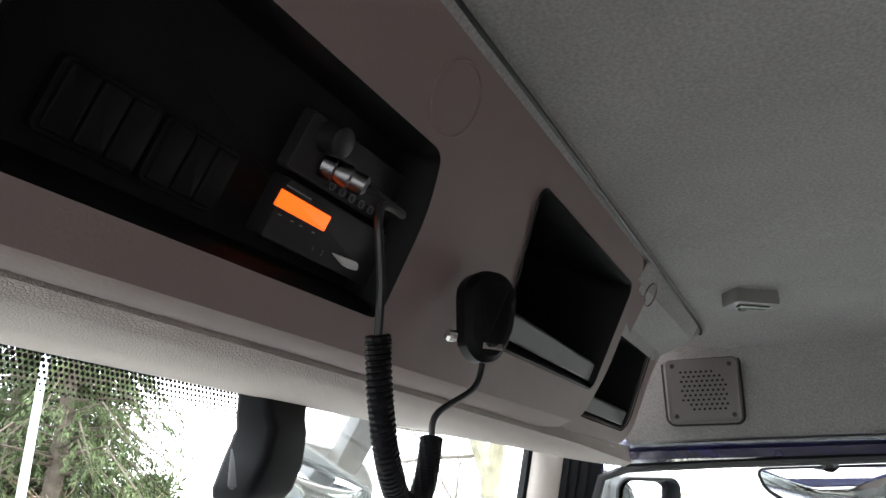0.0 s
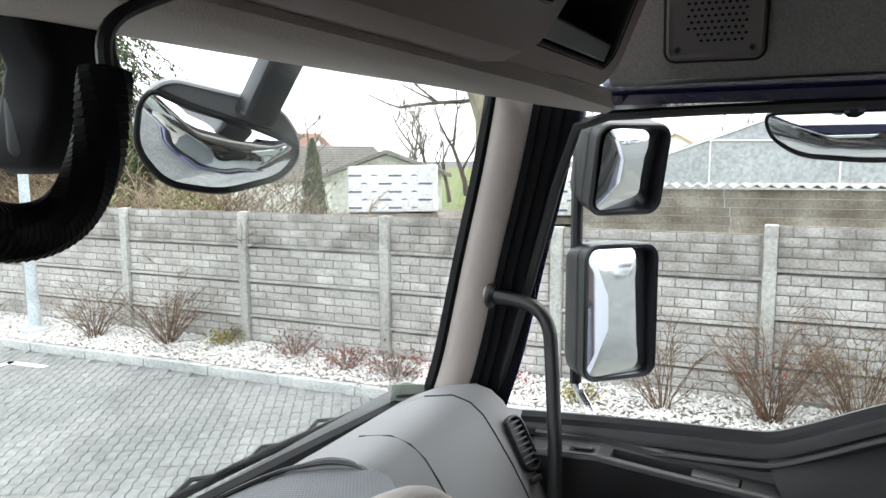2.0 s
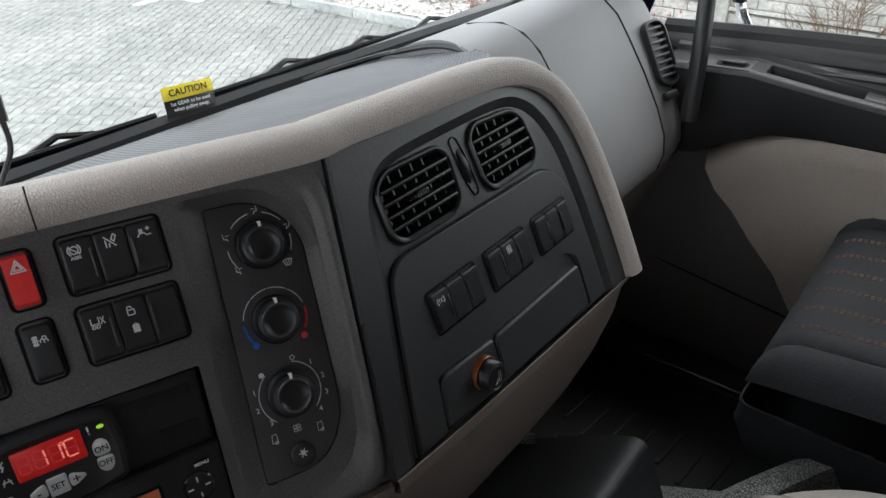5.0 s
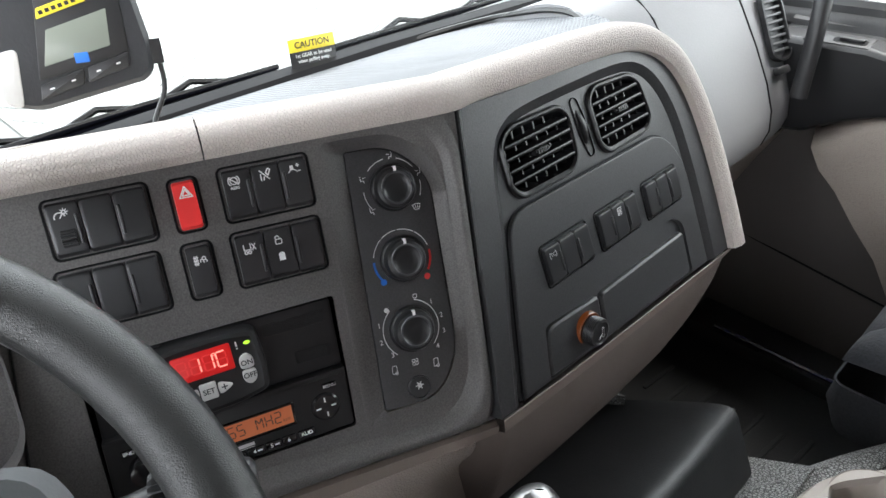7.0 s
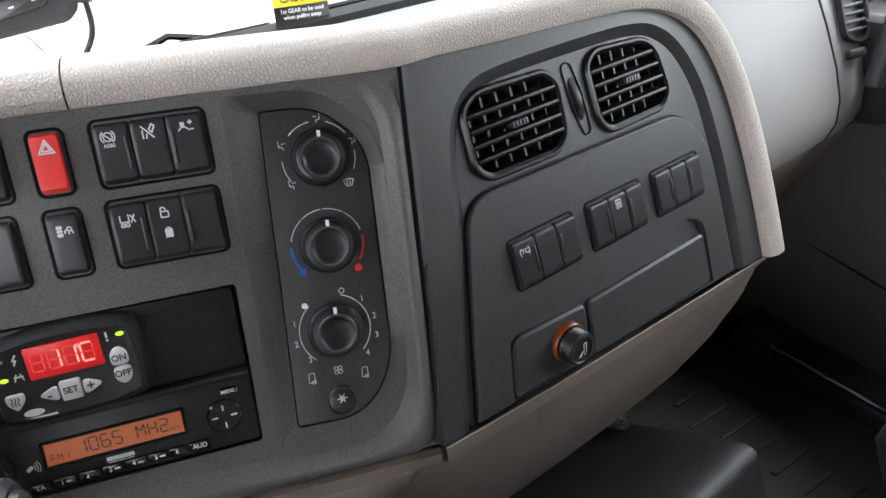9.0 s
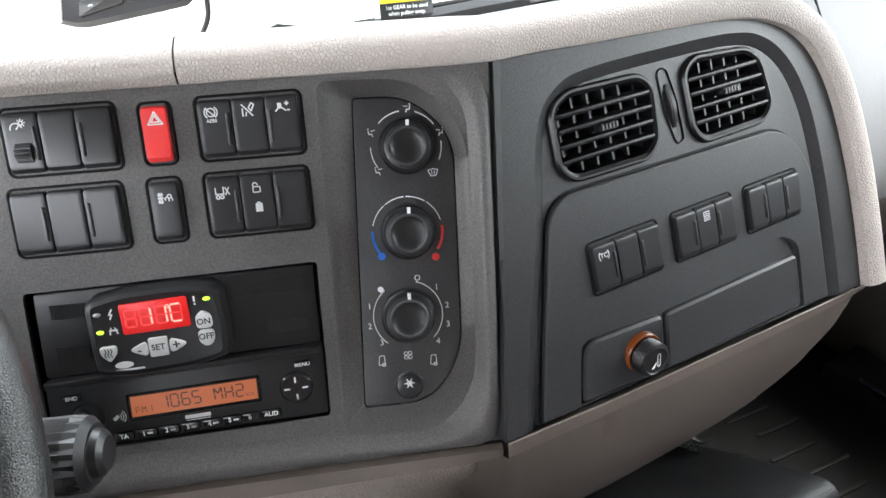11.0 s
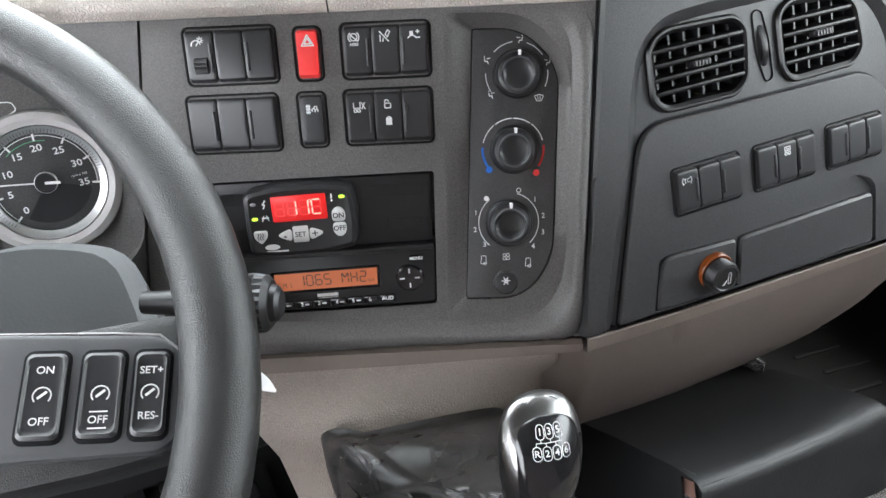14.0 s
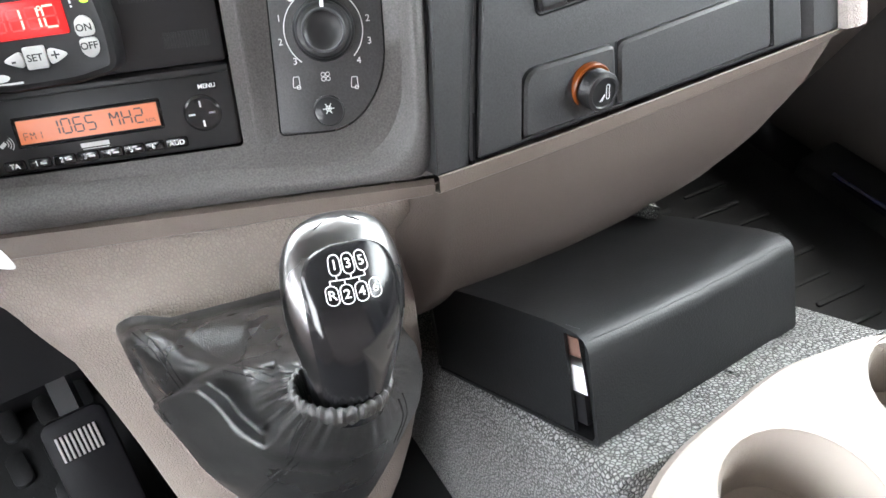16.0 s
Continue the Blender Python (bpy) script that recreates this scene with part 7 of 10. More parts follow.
m = Mesh()
EASE = [0.0, 0.004, 0.015, 0.035, 0.06, 0.085, 0.10, 0.11, 0.12, 0.13, 0.15, 0.18, 0.25, 0.34, 0.42, 0.5]
EASE = EASE + [1 - e for e in EASE[-2::-1]]
grid(m, [[(SX0 + (SX1 - SX0) * a, SY1 + (SY0 - SY1) * b, cushion_z(SX0 + (SX1 - SX0) * a, SY1 + (SY0 - SY1) * b)) for b in EASE] for a in EASE])
rings(m, [[(x, y, 1.678) for x, y in rrect((SX0 + SX1) / 2, (SY0 + SY1) / 2, SX1 - SX0, SY1 - SY0, 0.012)], [(x, y, 1.650) for x, y in rrect((SX0 + SX1) / 2, (SY0 + SY1) / 2, SX1 - SX0 + 0.006, SY1 - SY0 + 0.006, 0.012)], [(x, y, 1.60) for x, y in rrect((SX0 + SX1) / 2, (SY0 + SY1) / 2, SX1 - SX0 - 0.02, SY1 - SY0 - 0.02, 0.02)]], cap=True)
part("cushion", m, FABRIC, seat, "dark ribbed fabric cushion", angle=60)
m = Mesh()
for k in range(6):
    for sgn in (-1, 1):
        pts_ = []
        for i in range(70):
            y = 0.270 - 0.0072 * i
            wave = max(0.0, math.sin(math.pi * (0.15 - y) / 0.16)) ** 2 if y < 0.15 else 0.0
            x = 1.322 + 0.046 * k + sgn * (0.0022 + 0.0208 * wave)
            pts_.append((x, y, cushion_z(x, y) + 0.0008))
        for a_, b_ in zip(pts_, pts_[1:]):
            tube(m, [a_, Vector(a_).lerp(Vector(b_), 0.6)], 0.0008, 4)
part("stitching", m, STITCH, seat, "brown wavy stitching")
part("piping", tube(Mesh(), [(x, y, 1.676) for x, y in rrect((SX0 + SX1) / 2, (SY0 + SY1) / 2, SX1 - SX0 + 0.002, SY1 - SY0 + 0.002, 0.014)], 0.0018, 6, closed=True), FABRIC, seat)
part("base", box(Mesh(), 1.30, 1.62, -0.28, 0.24, 1.32, 1.56, None, 0.02), BLACK, seat, "black seat base")
part("side_trim", slab(Mesh(), smooth_loop([(-0.28, 1.46), (0.21, 1.46), (0.255, 1.53), (0.235, 1.60), (-0.28, 1.60)], 4, 0.02), 0.0, 0.02, 0.006, plane_frame((1.285, 0, 0), (-1, 0, 0), (0, 1, 0))), BLACK, seat, "black side trim")
m = Mesh()
rings(m, [[(x, y, z) for x, y in rrect(1.455, 0, 0.42, 0.16, 0.05, 5)] for z in (1.66, 2.3)], pose(0, -0.42, 0, 8, 0, 0))
part("backrest", m, FABRIC, seat, "dark fabric backrest")

mat_r = thing("floor_mat", (1.33, 0.45, 1.33), "black ribbed rubber mat in the passenger footwell", "floor mat")
part("sheet", box(Mesh(), 1.11, 1.60, 0.05, 0.74, 1.32, 1.335, None, 0.005), RUBBER, mat_r)
for k in range(13):
    y = 0.20 + k * 0.042
    for j, x in enumerate((1.19, 1.31, 1.43)):
        m = Mesh()
        slab(m, rrect(0, 0, 0.085, 0.008, 0.003, 2), 0, 0.004, 0.001, Matrix.Translation((x + 0.02 * (k % 2), y, 1.335)) @ pose(0, 0, 0, 0, 0, -6))
        part("rib", m, RUBBER, mat_r)
ml_ = thing("floor_mat", (0.45, 0.62, 1.33), "black rubber mat with raised pads under the pedals", "floor mat")
part("sheet", box(Mesh(), 0.20, 0.575, 0.05, 0.80, 1.32, 1.335, None, 0.005), RUBBER, ml_)
for i in range(4):
    for j in range(8):
        m = Mesh()
        slab(m, rrect(0, 0, 0.022, 0.05, 0.01, 3), 0, 0.006, 0.002, Matrix.Translation((0.40 + i * 0.042, 0.35 + j * 0.065, 1.335)) @ pose(0, 0, 0, 0, 0, 8))
        part("raised_pad", m, RUBBER, ml_)
m = Mesh()
FP = plane_frame((0.527, 0.64, 1.39), (0.0, -0.7, 0.7), (1, 0, 0))
pedal = thing("accelerator_pedal", (0.515, 0.68, 1.34), "black accelerator pedal with ribbed steel strip", "pedal")
part("plate", slab(Mesh(), rrect(0, 0.01, 0.066, 0.14, 0.012), -0.01, 0.004, 0.003, FP, True), JET, pedal)
for k in range(9):
    part("steel_rib", box(Mesh(), -0.022 + k * 0.0048, -0.0197 + k * 0.0048, 0.035, 0.062, 0.003, 0.007, FP), STEEL, pedal)
part("arm", box(Mesh(), -0.01, 0.01, 0.02, 0.16, -0.05, -0.008, FP), BLACK, pedal)
m = Mesh()
tube(m, [(1.61, 0.18, 1.368), (1.61, 0.4, 1.368), (1.605, 0.56, 1.37)], 0.004, 6)
solo("sill_edge", m, BLUE, "blue painted edge of the door sill", "sill", kind="structure")

# ---- overhead console ----
over = thing("overhead_console", (0.9, 0.35, 2.45), "taupe overhead console with storage bays", "overhead console")
BAY_A = smooth_loop([(-0.46, 0.052), (-0.166, 0.052), (-0.148, 0.010), (-0.142, -0.076), (-0.46, -0.080)], 5, [0.01, 0.012, 0.04, 0.012, 0.01])
BAY_B = smooth_loop([(-0.012, 0.089), (0.316, 0.086), (0.350, -0.050), (0.056, -0.053)], 4, [0.012, 0.014, 0.014, 0.012])
C_OUT = smooth_loop([(-0.75, 0.128), (0.30, 0.128), (0.345, 0.115), (0.385, -0.02), (0.375, -0.085), (0.345, -0.098), (-0.75, -0.112)], 5, [0.005, 0.03, 0.03, 0.06, 0.03, 0.02, 0.005])
m = Mesh()
holed(m, C_OUT, [BAY_A, BAY_B], -0.20, 0.0, FC, -0.006)
part("face", m, CONSOLE, over, "taupe face")
part("bay_lining", rings(Mesh(), [[(x, y, 0.0) for x, y in BAY_A], [(x, y, -0.008) for x, y in inset(BAY_A, 0.006)], [(x, y, -0.034) for x, y in inset(BAY_A, 0.010)]], FC, cap=True), JET, over, "black device bay")
part("bay_lining", rings(Mesh(), [[(x, y, 0.0025) for x, y in inset(BAY_B, -0.004)], [(x, y, 0.0030) for x, y in inset(BAY_B, -0.001)], [(x, y, -0.004) for x, y in inset(BAY_B, 0.002)], [(x * 0.96 + 0.006, y * 0.9, -0.13) for x, y in inset(BAY_B, 0.004)]], FC, cap=True), JET, over, "black open storage bay")
part("bay_lip", slab(Mesh(), smooth_loop([(0.068, -0.045), (0.345, -0.045), (0.339, -0.020), (0.060, -0.018)], 3, 0.004), -0.012, -0.003, 0.003, FC), GREY_DARK, over, "grey retaining lip", smooth=False)
# lower roll of the console and windscreen header
m = Mesh()
LOWC = [(-0.75, 0), (-0.4, 0), (-0.2, 0), (0.0, 0), (0.15, 0), (0.345, 0)]
grid(m, [[tuple(on(FC, u, -0.1115 + 0.014 * (u + 0.75) / 1.095, 0.0)), tuple(on(FC, u, -0.123 + 0.010 * (u + 0.75) / 1.095, -0.012)), tuple(on(FC, u, -0.128, -0.04)), tuple(on(FC, u, -0.12, -0.075)), tuple(on(FC, u, -0.10, -0.12))] for u, _ in LOWC])
part("lower_roll", m, CONSOLE, over, "rounded lower edge")
# passenger section, set further forward
FC2 = FC @ Matrix.Translation((0, -0.008, -0.045))
BAY_C = smooth_loop([(0.36, 0.062), (0.685, 0.060), (0.752, -0.066), (0.735, -0.084), (0.37, -0.084)], 4, [0.01, 0.02, 0.02, 0.015, 0.01])
C2 = smooth_loop([(0.34, 0.128), (0.68, 0.122), (0.735, 0.06), (0.800, -0.075), (0.775, -0.108), (0.34, -0.112)], 5, [0.004, 0.04, 0.05, 0.03, 0.02, 0.004])
part("passenger_face", holed(Mesh(), C2, [BAY_C], -0.15, 0.0, FC2, -0.006), CONSOLE, over, "taupe passenger section")
part("bay_lining", rings(Mesh(), [[(x, y, 0.002) for x, y in inset(BAY_C, -0.003)], [(x, y, -0.004) for x, y in inset(BAY_C, 0.003)], [(x, y * 0.9, -0.11) for x, y in inset(BAY_C, 0.006)]], FC2, cap=True), BLACK, over, "black open storage bay")
part("bay_lip", slab(Mesh(), smooth_loop([(0.375, -0.078), (0.735, -0.078), (0.728, -0.052), (0.375, -0.052)], 3, 0.004), -0.012, -0.002, 0.003, FC2), GREY_DARK, over, "grey retaining lip", smooth=False)
m = Mesh()
grid(m, [[tuple(on(FC2, u, -0.110, 0.0)), tuple(on(FC2, u, -0.120, -0.010)), tuple(on(FC2, u, -0.124, -0.03)), tuple(on(FC2, u, -0.10, -0.08))] for u in (0.34, 0.5, 0.66, 0.775)])
part("lower_roll", m, CONSOLE, over)
m = Mesh()
grid(m, [[tuple(on(FC, u, 0.126, 0.0)), tuple(on(FC, u, 0.134, 0.002)), tuple(on(FC, u, 0.150, -0.004))] for u in (-0.9, -0.3, 0.3, 0.62, 0.72)])
part("upper_edge", m, HEADLINER, over)
m = Mesh()
grid(m, [[tuple(on(FC, u, 0.134, 0.002)), tuple(on(FC, u, 0.10, 0.0)), tuple(on(FC2, u, 0.066, 0.004)), tuple(on(FC2, u, 0.048, 0.001))] for u in (0.33, 0.40, 0.50, 0.60, 0.70)] + [[tuple(on(FC, 0.79, 0.130, -0.01)), tuple(on(FC, 0.785, 0.10, -0.02)), tuple(on(FC2, 0.765, 0.064, -0.004)), tuple(on(FC2, 0.775, 0.03, -0.006))]])
part("upper_panel", m, HEADLINER, over, "grey panel above the passenger bay")
part("corner_fill", grid(Mesh(), [[tuple(on(FC, u, v, -0.007)) for v in (0.135, 0.11, w_)] for u, w_ in ((0.27, 0.100), (0.325, 0.098), (0.345, 0.06), (0.42, 0.04))]), CONSOLE, over, "taupe corner behind the face")
m = Mesh()
tube(m, spline([on(FC, -0.9, 0.136, 0.003), on(FC, 0.0, 0.1335, 0.003), on(FC, 0.5, 0.129, 0.003), on(FC, 0.715, 0.126, 0.003), on(FC, 0.745, 0.118, 0.002)], 6), 0.0022, 6)
part("seam", m, BLACK, over)
part("blanking_plug", tube(Mesh(), [on(FC, -0.182 + 0.029 * math.cos(q), 0.088 + 0.027 * math.sin(q), 0.0006) for q in [2 * math.pi * k / 40 for k in range(40)]], 0.0011, 6, closed=True), CONSOLE, over, "round blanking plug")
part("blanking_plug", tube(Mesh(), [on(FC, 0.40 + 0.022 * math.cos(q), 0.098 + 0.016 * math.sin(q), 0.0015) for q in [2 * math.pi * k / 30 for k in range(30)]], 0.0011, 6, closed=True), CONSOLE, over)
# header trim between console and windscreen
m = Mesh()
HX = [-0.25, 0.1, 0.4, 0.7, 1.0, 1.25, 1.42, 1.53, 1.60, 1.625]
rows = []
for x in HX:
    e = 0.0 if x < 1.25 else (x - 1.25) / 0.375
    yb = ws_y(x, 2.51) - 0.004
    rows.append([(x, 0.438 + 0.01 * e, 2.520), (x, 0.434 + 0.01 * e, 2.494 - 0.004 * e), (x, 0.446 + 0.01 * e, 2.487 - 0.004 * e), (x, 0.50, 2.487 + 0.002 * e), (x, 0.58, 2.503), (x, min(yb, 0.70) - 0.02, 2.518), (x, min(yb, 0.70), 2.528), (x, min(yb, 0.70), 2.56)])
grid(m, rows)
solo("header_trim", m, BEIGE, "light taupe trim along the windscreen header", "trim", kind="structure")

# devices in the first bay
FD = FC @ Matrix.Translation((0, 0, -0.030))
for u0, u1, lab in ((-0.413, -0.360, "blank black switches in the overhead bay, larger bank"), (-0.352, -0.303, "blank black switches in the overhead bay, smaller bank")):
    sb = thing("switch_bank", on(FD, (u0 + u1) / 2, -0.05), lab, "switch", "overhead switch banks")
    part("frame", slab(Mesh(), rrect((u0 + u1) / 2, -0.0405, u1 - u0 + 0.005, 0.039, 0.005), -0.004, 0.003, 0.001, FD), JET, sb)
    for k in range(3):
        w = (u1 - u0) / 3
        part("switch", slab(Mesh(), rrect(u0 + w * (k + 0.5), -0.0405, w - 0.001, 0.034, 0.002), 0, 0.006, 0.002, FD), JET, sb)
tacho = thing("tachograph", on(FD, -0.2, -0.06), "black tachograph with orange lit display", "tachograph")
FTC = FD @ Matrix.Translation((0, 0, 0.012))
part("body", slab(Mesh(), rrect(-0.205, -0.0385, 0.125, 0.040, 0.003), -0.02, 0.0, 0.0015, FTC), BLACK, tacho)
part("display", slab(Mesh(), rrect(-0.2445, -0.0322, 0.0500, 0.0108, 0.0005), -0.001, 0.0006, 0.0002, FTC), LCD_BRIGHT, tacho, "bright orange display")
m = Mesh()
for k, x in enumerate((-0.262, -0.250, -0.241, -0.228)):
    stroke(m, [(x - 0.0012, -0.0415), (x + 0.0012, -0.0415)], 0.0010, 0.0004, FTC)
stroke(m, [(-0.268, -0.0236), (-0.244, -0.0236)], 0.0010, 0.0004, FTC)
letters(m, "1", 0.005, -0.221, -0.051, 0.0004, FTC), letters(m, "2", 0.005, -0.211, -0.051, 0.0004, FTC)
part("printed_marks", m, PAINT_DIM, tacho, smooth=False)
part("paper_tongue", slab(Mesh(), smooth_loop([(-0.203, -0.0475), (-0.175, -0.0455), (-0.172, -0.051), (-0.185, -0.0525)], 3, 0.003), 0.0, 0.004, 0.0006, FTC), PAINT, tacho, "white paper tongue")
cb = thing("cb_radio", on(FD, -0.2, 0.0), "black CB radio with chrome plug and small keys", "radio")
FCB = FD @ Matrix.Translation((0, 0, 0.006))
part("body", slab(Mesh(), rrect(-0.205, 0.006, 0.130, 0.040, 0.003), -0.02, 0.0, 0.0015, FCB), BLACK, cb)
for k in range(6):
    part("key", slab(Mesh(), rrect(-0.228 + k * 0.0115, -0.0085, 0.0080, 0.0050, 0.001), 0, 0.002, 0.0006, FCB), SWITCH, cb)
m = Mesh()
for k in range(6):
    stroke(m, circle(-0.228 + k * 0.0115, -0.0085, 0.0028, 8), 0.0006, 0.0022, FCB, True)
part("key_marks", m, PAINT_DIM, cb, smooth=False)
part("tuning_knob", lathe(Mesh(), [(0.011, 0), (0.010, 0.014), (0.008, 0.015)], 24, FCB @ Matrix.Translation((-0.250, 0.0165, 0))), BLACK, cb)
FPL = FCB @ Matrix.Translation((-0.2430, 0.0005, 0)) @ pose(0, 0, 0, 0, 38, 0)
part("microphone_plug", lathe(Mesh(), [(0.0085, 0), (0.0085, 0.008), (0.0075, 0.009), (0.0080, 0.010), (0.0080, 0.019), (0.0065, 0.021), (0.0068, 0.030), (0.0045, 0.032)], 24, FPL), SATIN, cb, "chrome microphone plug")

# microphone on its cord
mic = thing("cb_microphone", (0.655, 0.335, 2.49), "black hand microphone with coiled cord", "microphone")
FM = plane_frame((0.657, 0.334, 2.541), (-0.55, -0.80, -0.10), (0.80, -0.55, 0.0)) @ Matrix.Scale(0.80, 4)
lp_ = smooth_loop([(-0.030, 0.030), (-0.012, 0.047), (0.018, 0.047), (0.034, 0.030), (0.030, -0.015), (0.012, -0.044), (-0.012, -0.046), (-0.026, -0.030)], 5, 0.016)
part("body", rings(Mesh(), [[(x, y, -0.020) for x, y in inset(lp_, 0.006)], [(x, y, -0.012) for x, y in lp_], [(x, y, 0.004) for x, y in lp_], [(x, y, 0.012) for x, y in inset(lp_, 0.006)], [(x, y, 0.015) for x, y in inset(lp_, 0.014)]], FM, cap0=True), JET, mic, "black plastic body")
part("badge", slab(Mesh(), rrect(0.0, -0.030, 0.022, 0.006, 0.001), 0.010, 0.0150, 0.0004, FM @ pose(0, 0, 0, 0, 0, 0)), STEEL, mic, "small silver badge")
part("hook", lathe(Mesh(), [(0.006, 0), (0.006, 0.008), (0.0035, 0.01)], 14, FM @ Matrix.Translation((-0.033, -0.022, -0.004)) @ pose(0, 0, 0, 0, -90, 0)), CHROME, mic, "metal hanger stud")
low_p = FM @ Vector((0.0, -0.046, -0.004))
plug_p = FPL @ Vector((0, 0, 0.032))
cord = spline([plug_p, plug_p + Vector((0.025, -0.012, -0.012)), (0.475, 0.325, 2.565), (0.487, 0.33, 2.52), (0.497, 0.337, 2.49)], 8)
part("cord", tube(Mesh(), cord, 0.0028, 8), BLACK, mic, "straight cord")
centre = spline([(0.497, 0.337, 2.492), (0.509, 0.341, 2.455), (0.530, 0.346, 2.418), (0.556, 0.351, 2.398), (0.580, 0.354, 2.398), (0.594, 0.354, 2.415), (0.598, 0.352, 2.442)], 40)
pts_ = []
for i in range(len(centre) * 3 - 2):
    a_ = centre[i // 3].lerp(centre[min(i // 3 + 1, len(centre) - 1)], (i % 3) / 3)
    t_ = (centre[min(i // 3 + 1, len(centre) - 1)] - centre[max(i // 3 - 1, 0)]).normalized()
    s_ = Vector((0.3, -0.9, 0.1))
    s_ = (s_ - t_ * s_.dot(t_)).normalized()
    o_ = t_.cross(s_)
    q = i * 0.62
    pts_.append(a_ + (s_ * math.cos(q) + o_ * math.sin(q)) * 0.0064)
part("coil", tube(Mesh(), pts_, 0.0021, 6), JET, mic, "coiled cord")
part("cord", tube(Mesh(), spline([(0.598, 0.352, 2.442), (0.603, 0.350, 2.46), low_p + Vector((-0.008, 0.004, -0.02)), low_p], 8), 0.0025, 8), BLACK, mic)

# roof lamp and speaker
LAMP_GREY = material("lamp_plastic", (0.26, 0.258, 0.25), 0.45, blotch=0.06)
# speaker colour taken darker for the shade above the door
SPEAKER_SHADED = material("shaded_speaker_plastic", (0.150, 0.140, 0.134), 0.6, grain=0.3, grain_size=0.0016, blotch=0.06)
lamp = thing("roof_lamp", (1.285, 0.175, 2.67), "small grey clip-on roof lamp", "lamp")
FRL = plane_frame((1.288, 0.172, 2.697), (0, 0, -1), (0.62, -0.78, 0))
part("housing", slab(Mesh(), rrect(0, 0, 0.074, 0.040, 0.005), -0.012, 0.010, 0.004, FRL), LAMP_GREY, lamp, "grey housing")
part("lens", slab(Mesh(), rrect(0.0, 0.004, 0.050, 0.014, 0.003), 0.011, 0.0135, 0.001, FRL), LCD_GREY, lamp)
part("button", lathe(Mesh(), [(0.007, 0), (0.006, 0.006), (0.004, 0.007)], 16, FRL @ Matrix.Translation((0.008, -0.034, 0))), BLACK, lamp, "black stud")
speaker = thing("speaker_cover", (1.59, 0.29, 2.55), "taupe perforated speaker cover above the door", "speaker")
FS = plane_frame((1.569, 0.290, 2.612), (-0.955, -0.13, -0.26), (0.135, -0.99, 0))
sq = rrect(0, 0, 0.132, 0.122, 0.014, 5)
part("plate", rings(Mesh(), [[(x, y, -0.006) for x, y in sq], [(x, y, 0.004) for x, y in sq], [(x, y, 0.0065) for x, y in inset(sq, 0.004)], [(x, y, 0.004) for x, y in inset(sq, 0.009)]], FS), SPEAKER_SHADED, speaker)
part("groove", tube(Mesh(), [FS @ Vector((x, y, 0.0005)) for x, y in inset(sq, -0.002)], 0.0022, 6, closed=True), BLACK, speaker)
m = Mesh()
for i in range(9):
    for j in range(9):
        if 1 < i + j < 15:
            x, y = -0.036 + i * 0.009 + (j % 2) * 0.0045, -0.034 + j * 0.0085
            m.add([(x + 0.0026 * math.cos(a * 1.047), y + 0.0022 * math.sin(a * 1.047), 0.0043) for a in range(6)], [(0, 1, 2, 3, 4, 5)], FS)
part("perforation", m, JET, speaker, smooth=False)
for x, y in ((-0.050, 0.046), (0.050, 0.046), (-0.050, -0.046), (0.050, -0.046)):
    part("screw", lathe(Mesh(), [(0.0045, 0.003), (0.004, 0.006), (0.002, 0.006)], 12, FS @ Matrix.Translation((x, y, 0))), BLACK, speaker)

# sensor housing on the windscreen
sens = thing("camera_housing", (0.85, 0.70, 2.40), "black camera housing on the windscreen", "camera housing")
m = Mesh()
loops = []
for z, x0, x1, y0, y1 in ((2.56, 0.780, 0.866, 0.655, 0.69), (2.53, 0.782, 0.868, 0.655, 0.70), (2.50, 0.798, 0.873, 0.660, 0.715), (2.485, 0.808, 0.878, 0.660, 0.722), (2.45, 0.812, 0.890, 0.672, 0.742), (2.42, 0.814, 0.896, 0.69, 0.755), (2.41, 0.818, 0.894, 0.70, 0.757), (2.404, 0.828, 0.886, 0.708, 0.752)):
    loops.append([(x, y, z) for x, y in rrect((x0 + x1) / 2, (y0 + y1) / 2, x1 - x0, y1 - y0, 0.012, 4)])
part("shell", rings(m, loops), JET, sens, "black plastic shell", angle=45)
part("side_panel", slab(Mesh(), smooth_loop([(-0.020, 0.030), (0.006, 0.022), (0.008, -0.034), (-0.020, -0.038)], 4, 0.010), -0.004, 0.0015, 0.003, plane_frame((0.818, 0.705, 2.455), (-0.93, -0.36, 0), (0.36, -0.93, 0))), GREY_DARK, sens)

# toll unit on the windscreen
toll = thing("toll_unit", (0.70, 0.72, 2.03), "grey-black toll unit with small display on the windscreen", "toll unit")
FTU = plane_frame((0.756, 0.766, 2.041), (-0.42, -0.86, 0.28), (0.9, -0.43, 0))
body = smooth_loop([(0.006, 0.030), (-0.003, 0.103), (-0.105, 0.079), (-0.122, 0.030), (-0.112, -0.004), (-0.088, -0.012), (-0.004, 0.002), (0.004, 0.010)], 4, [0.004, 0.012, 0.012, 0.02, 0.01, 0.01, 0.004, 0.004])
part("housing", rings(Mesh(), [[(x, y, -0.035) for x, y in inset(body, 0.008)], [(x, y, -0.006) for x, y in body], [(x, y, 0.0) for x, y in inset(body, 0.004)]], FTU), GREY_DARK, toll, "dark grey housing")
part("side_shell", slab(Mesh(), smooth_loop([(-0.124, 0.034), (-0.092, 0.040), (-0.098, -0.008), (-0.112, -0.004)], 4, 0.008), -0.03, 0.0025, 0.004, FTU), BUTTON, toll, "light grey side shell")
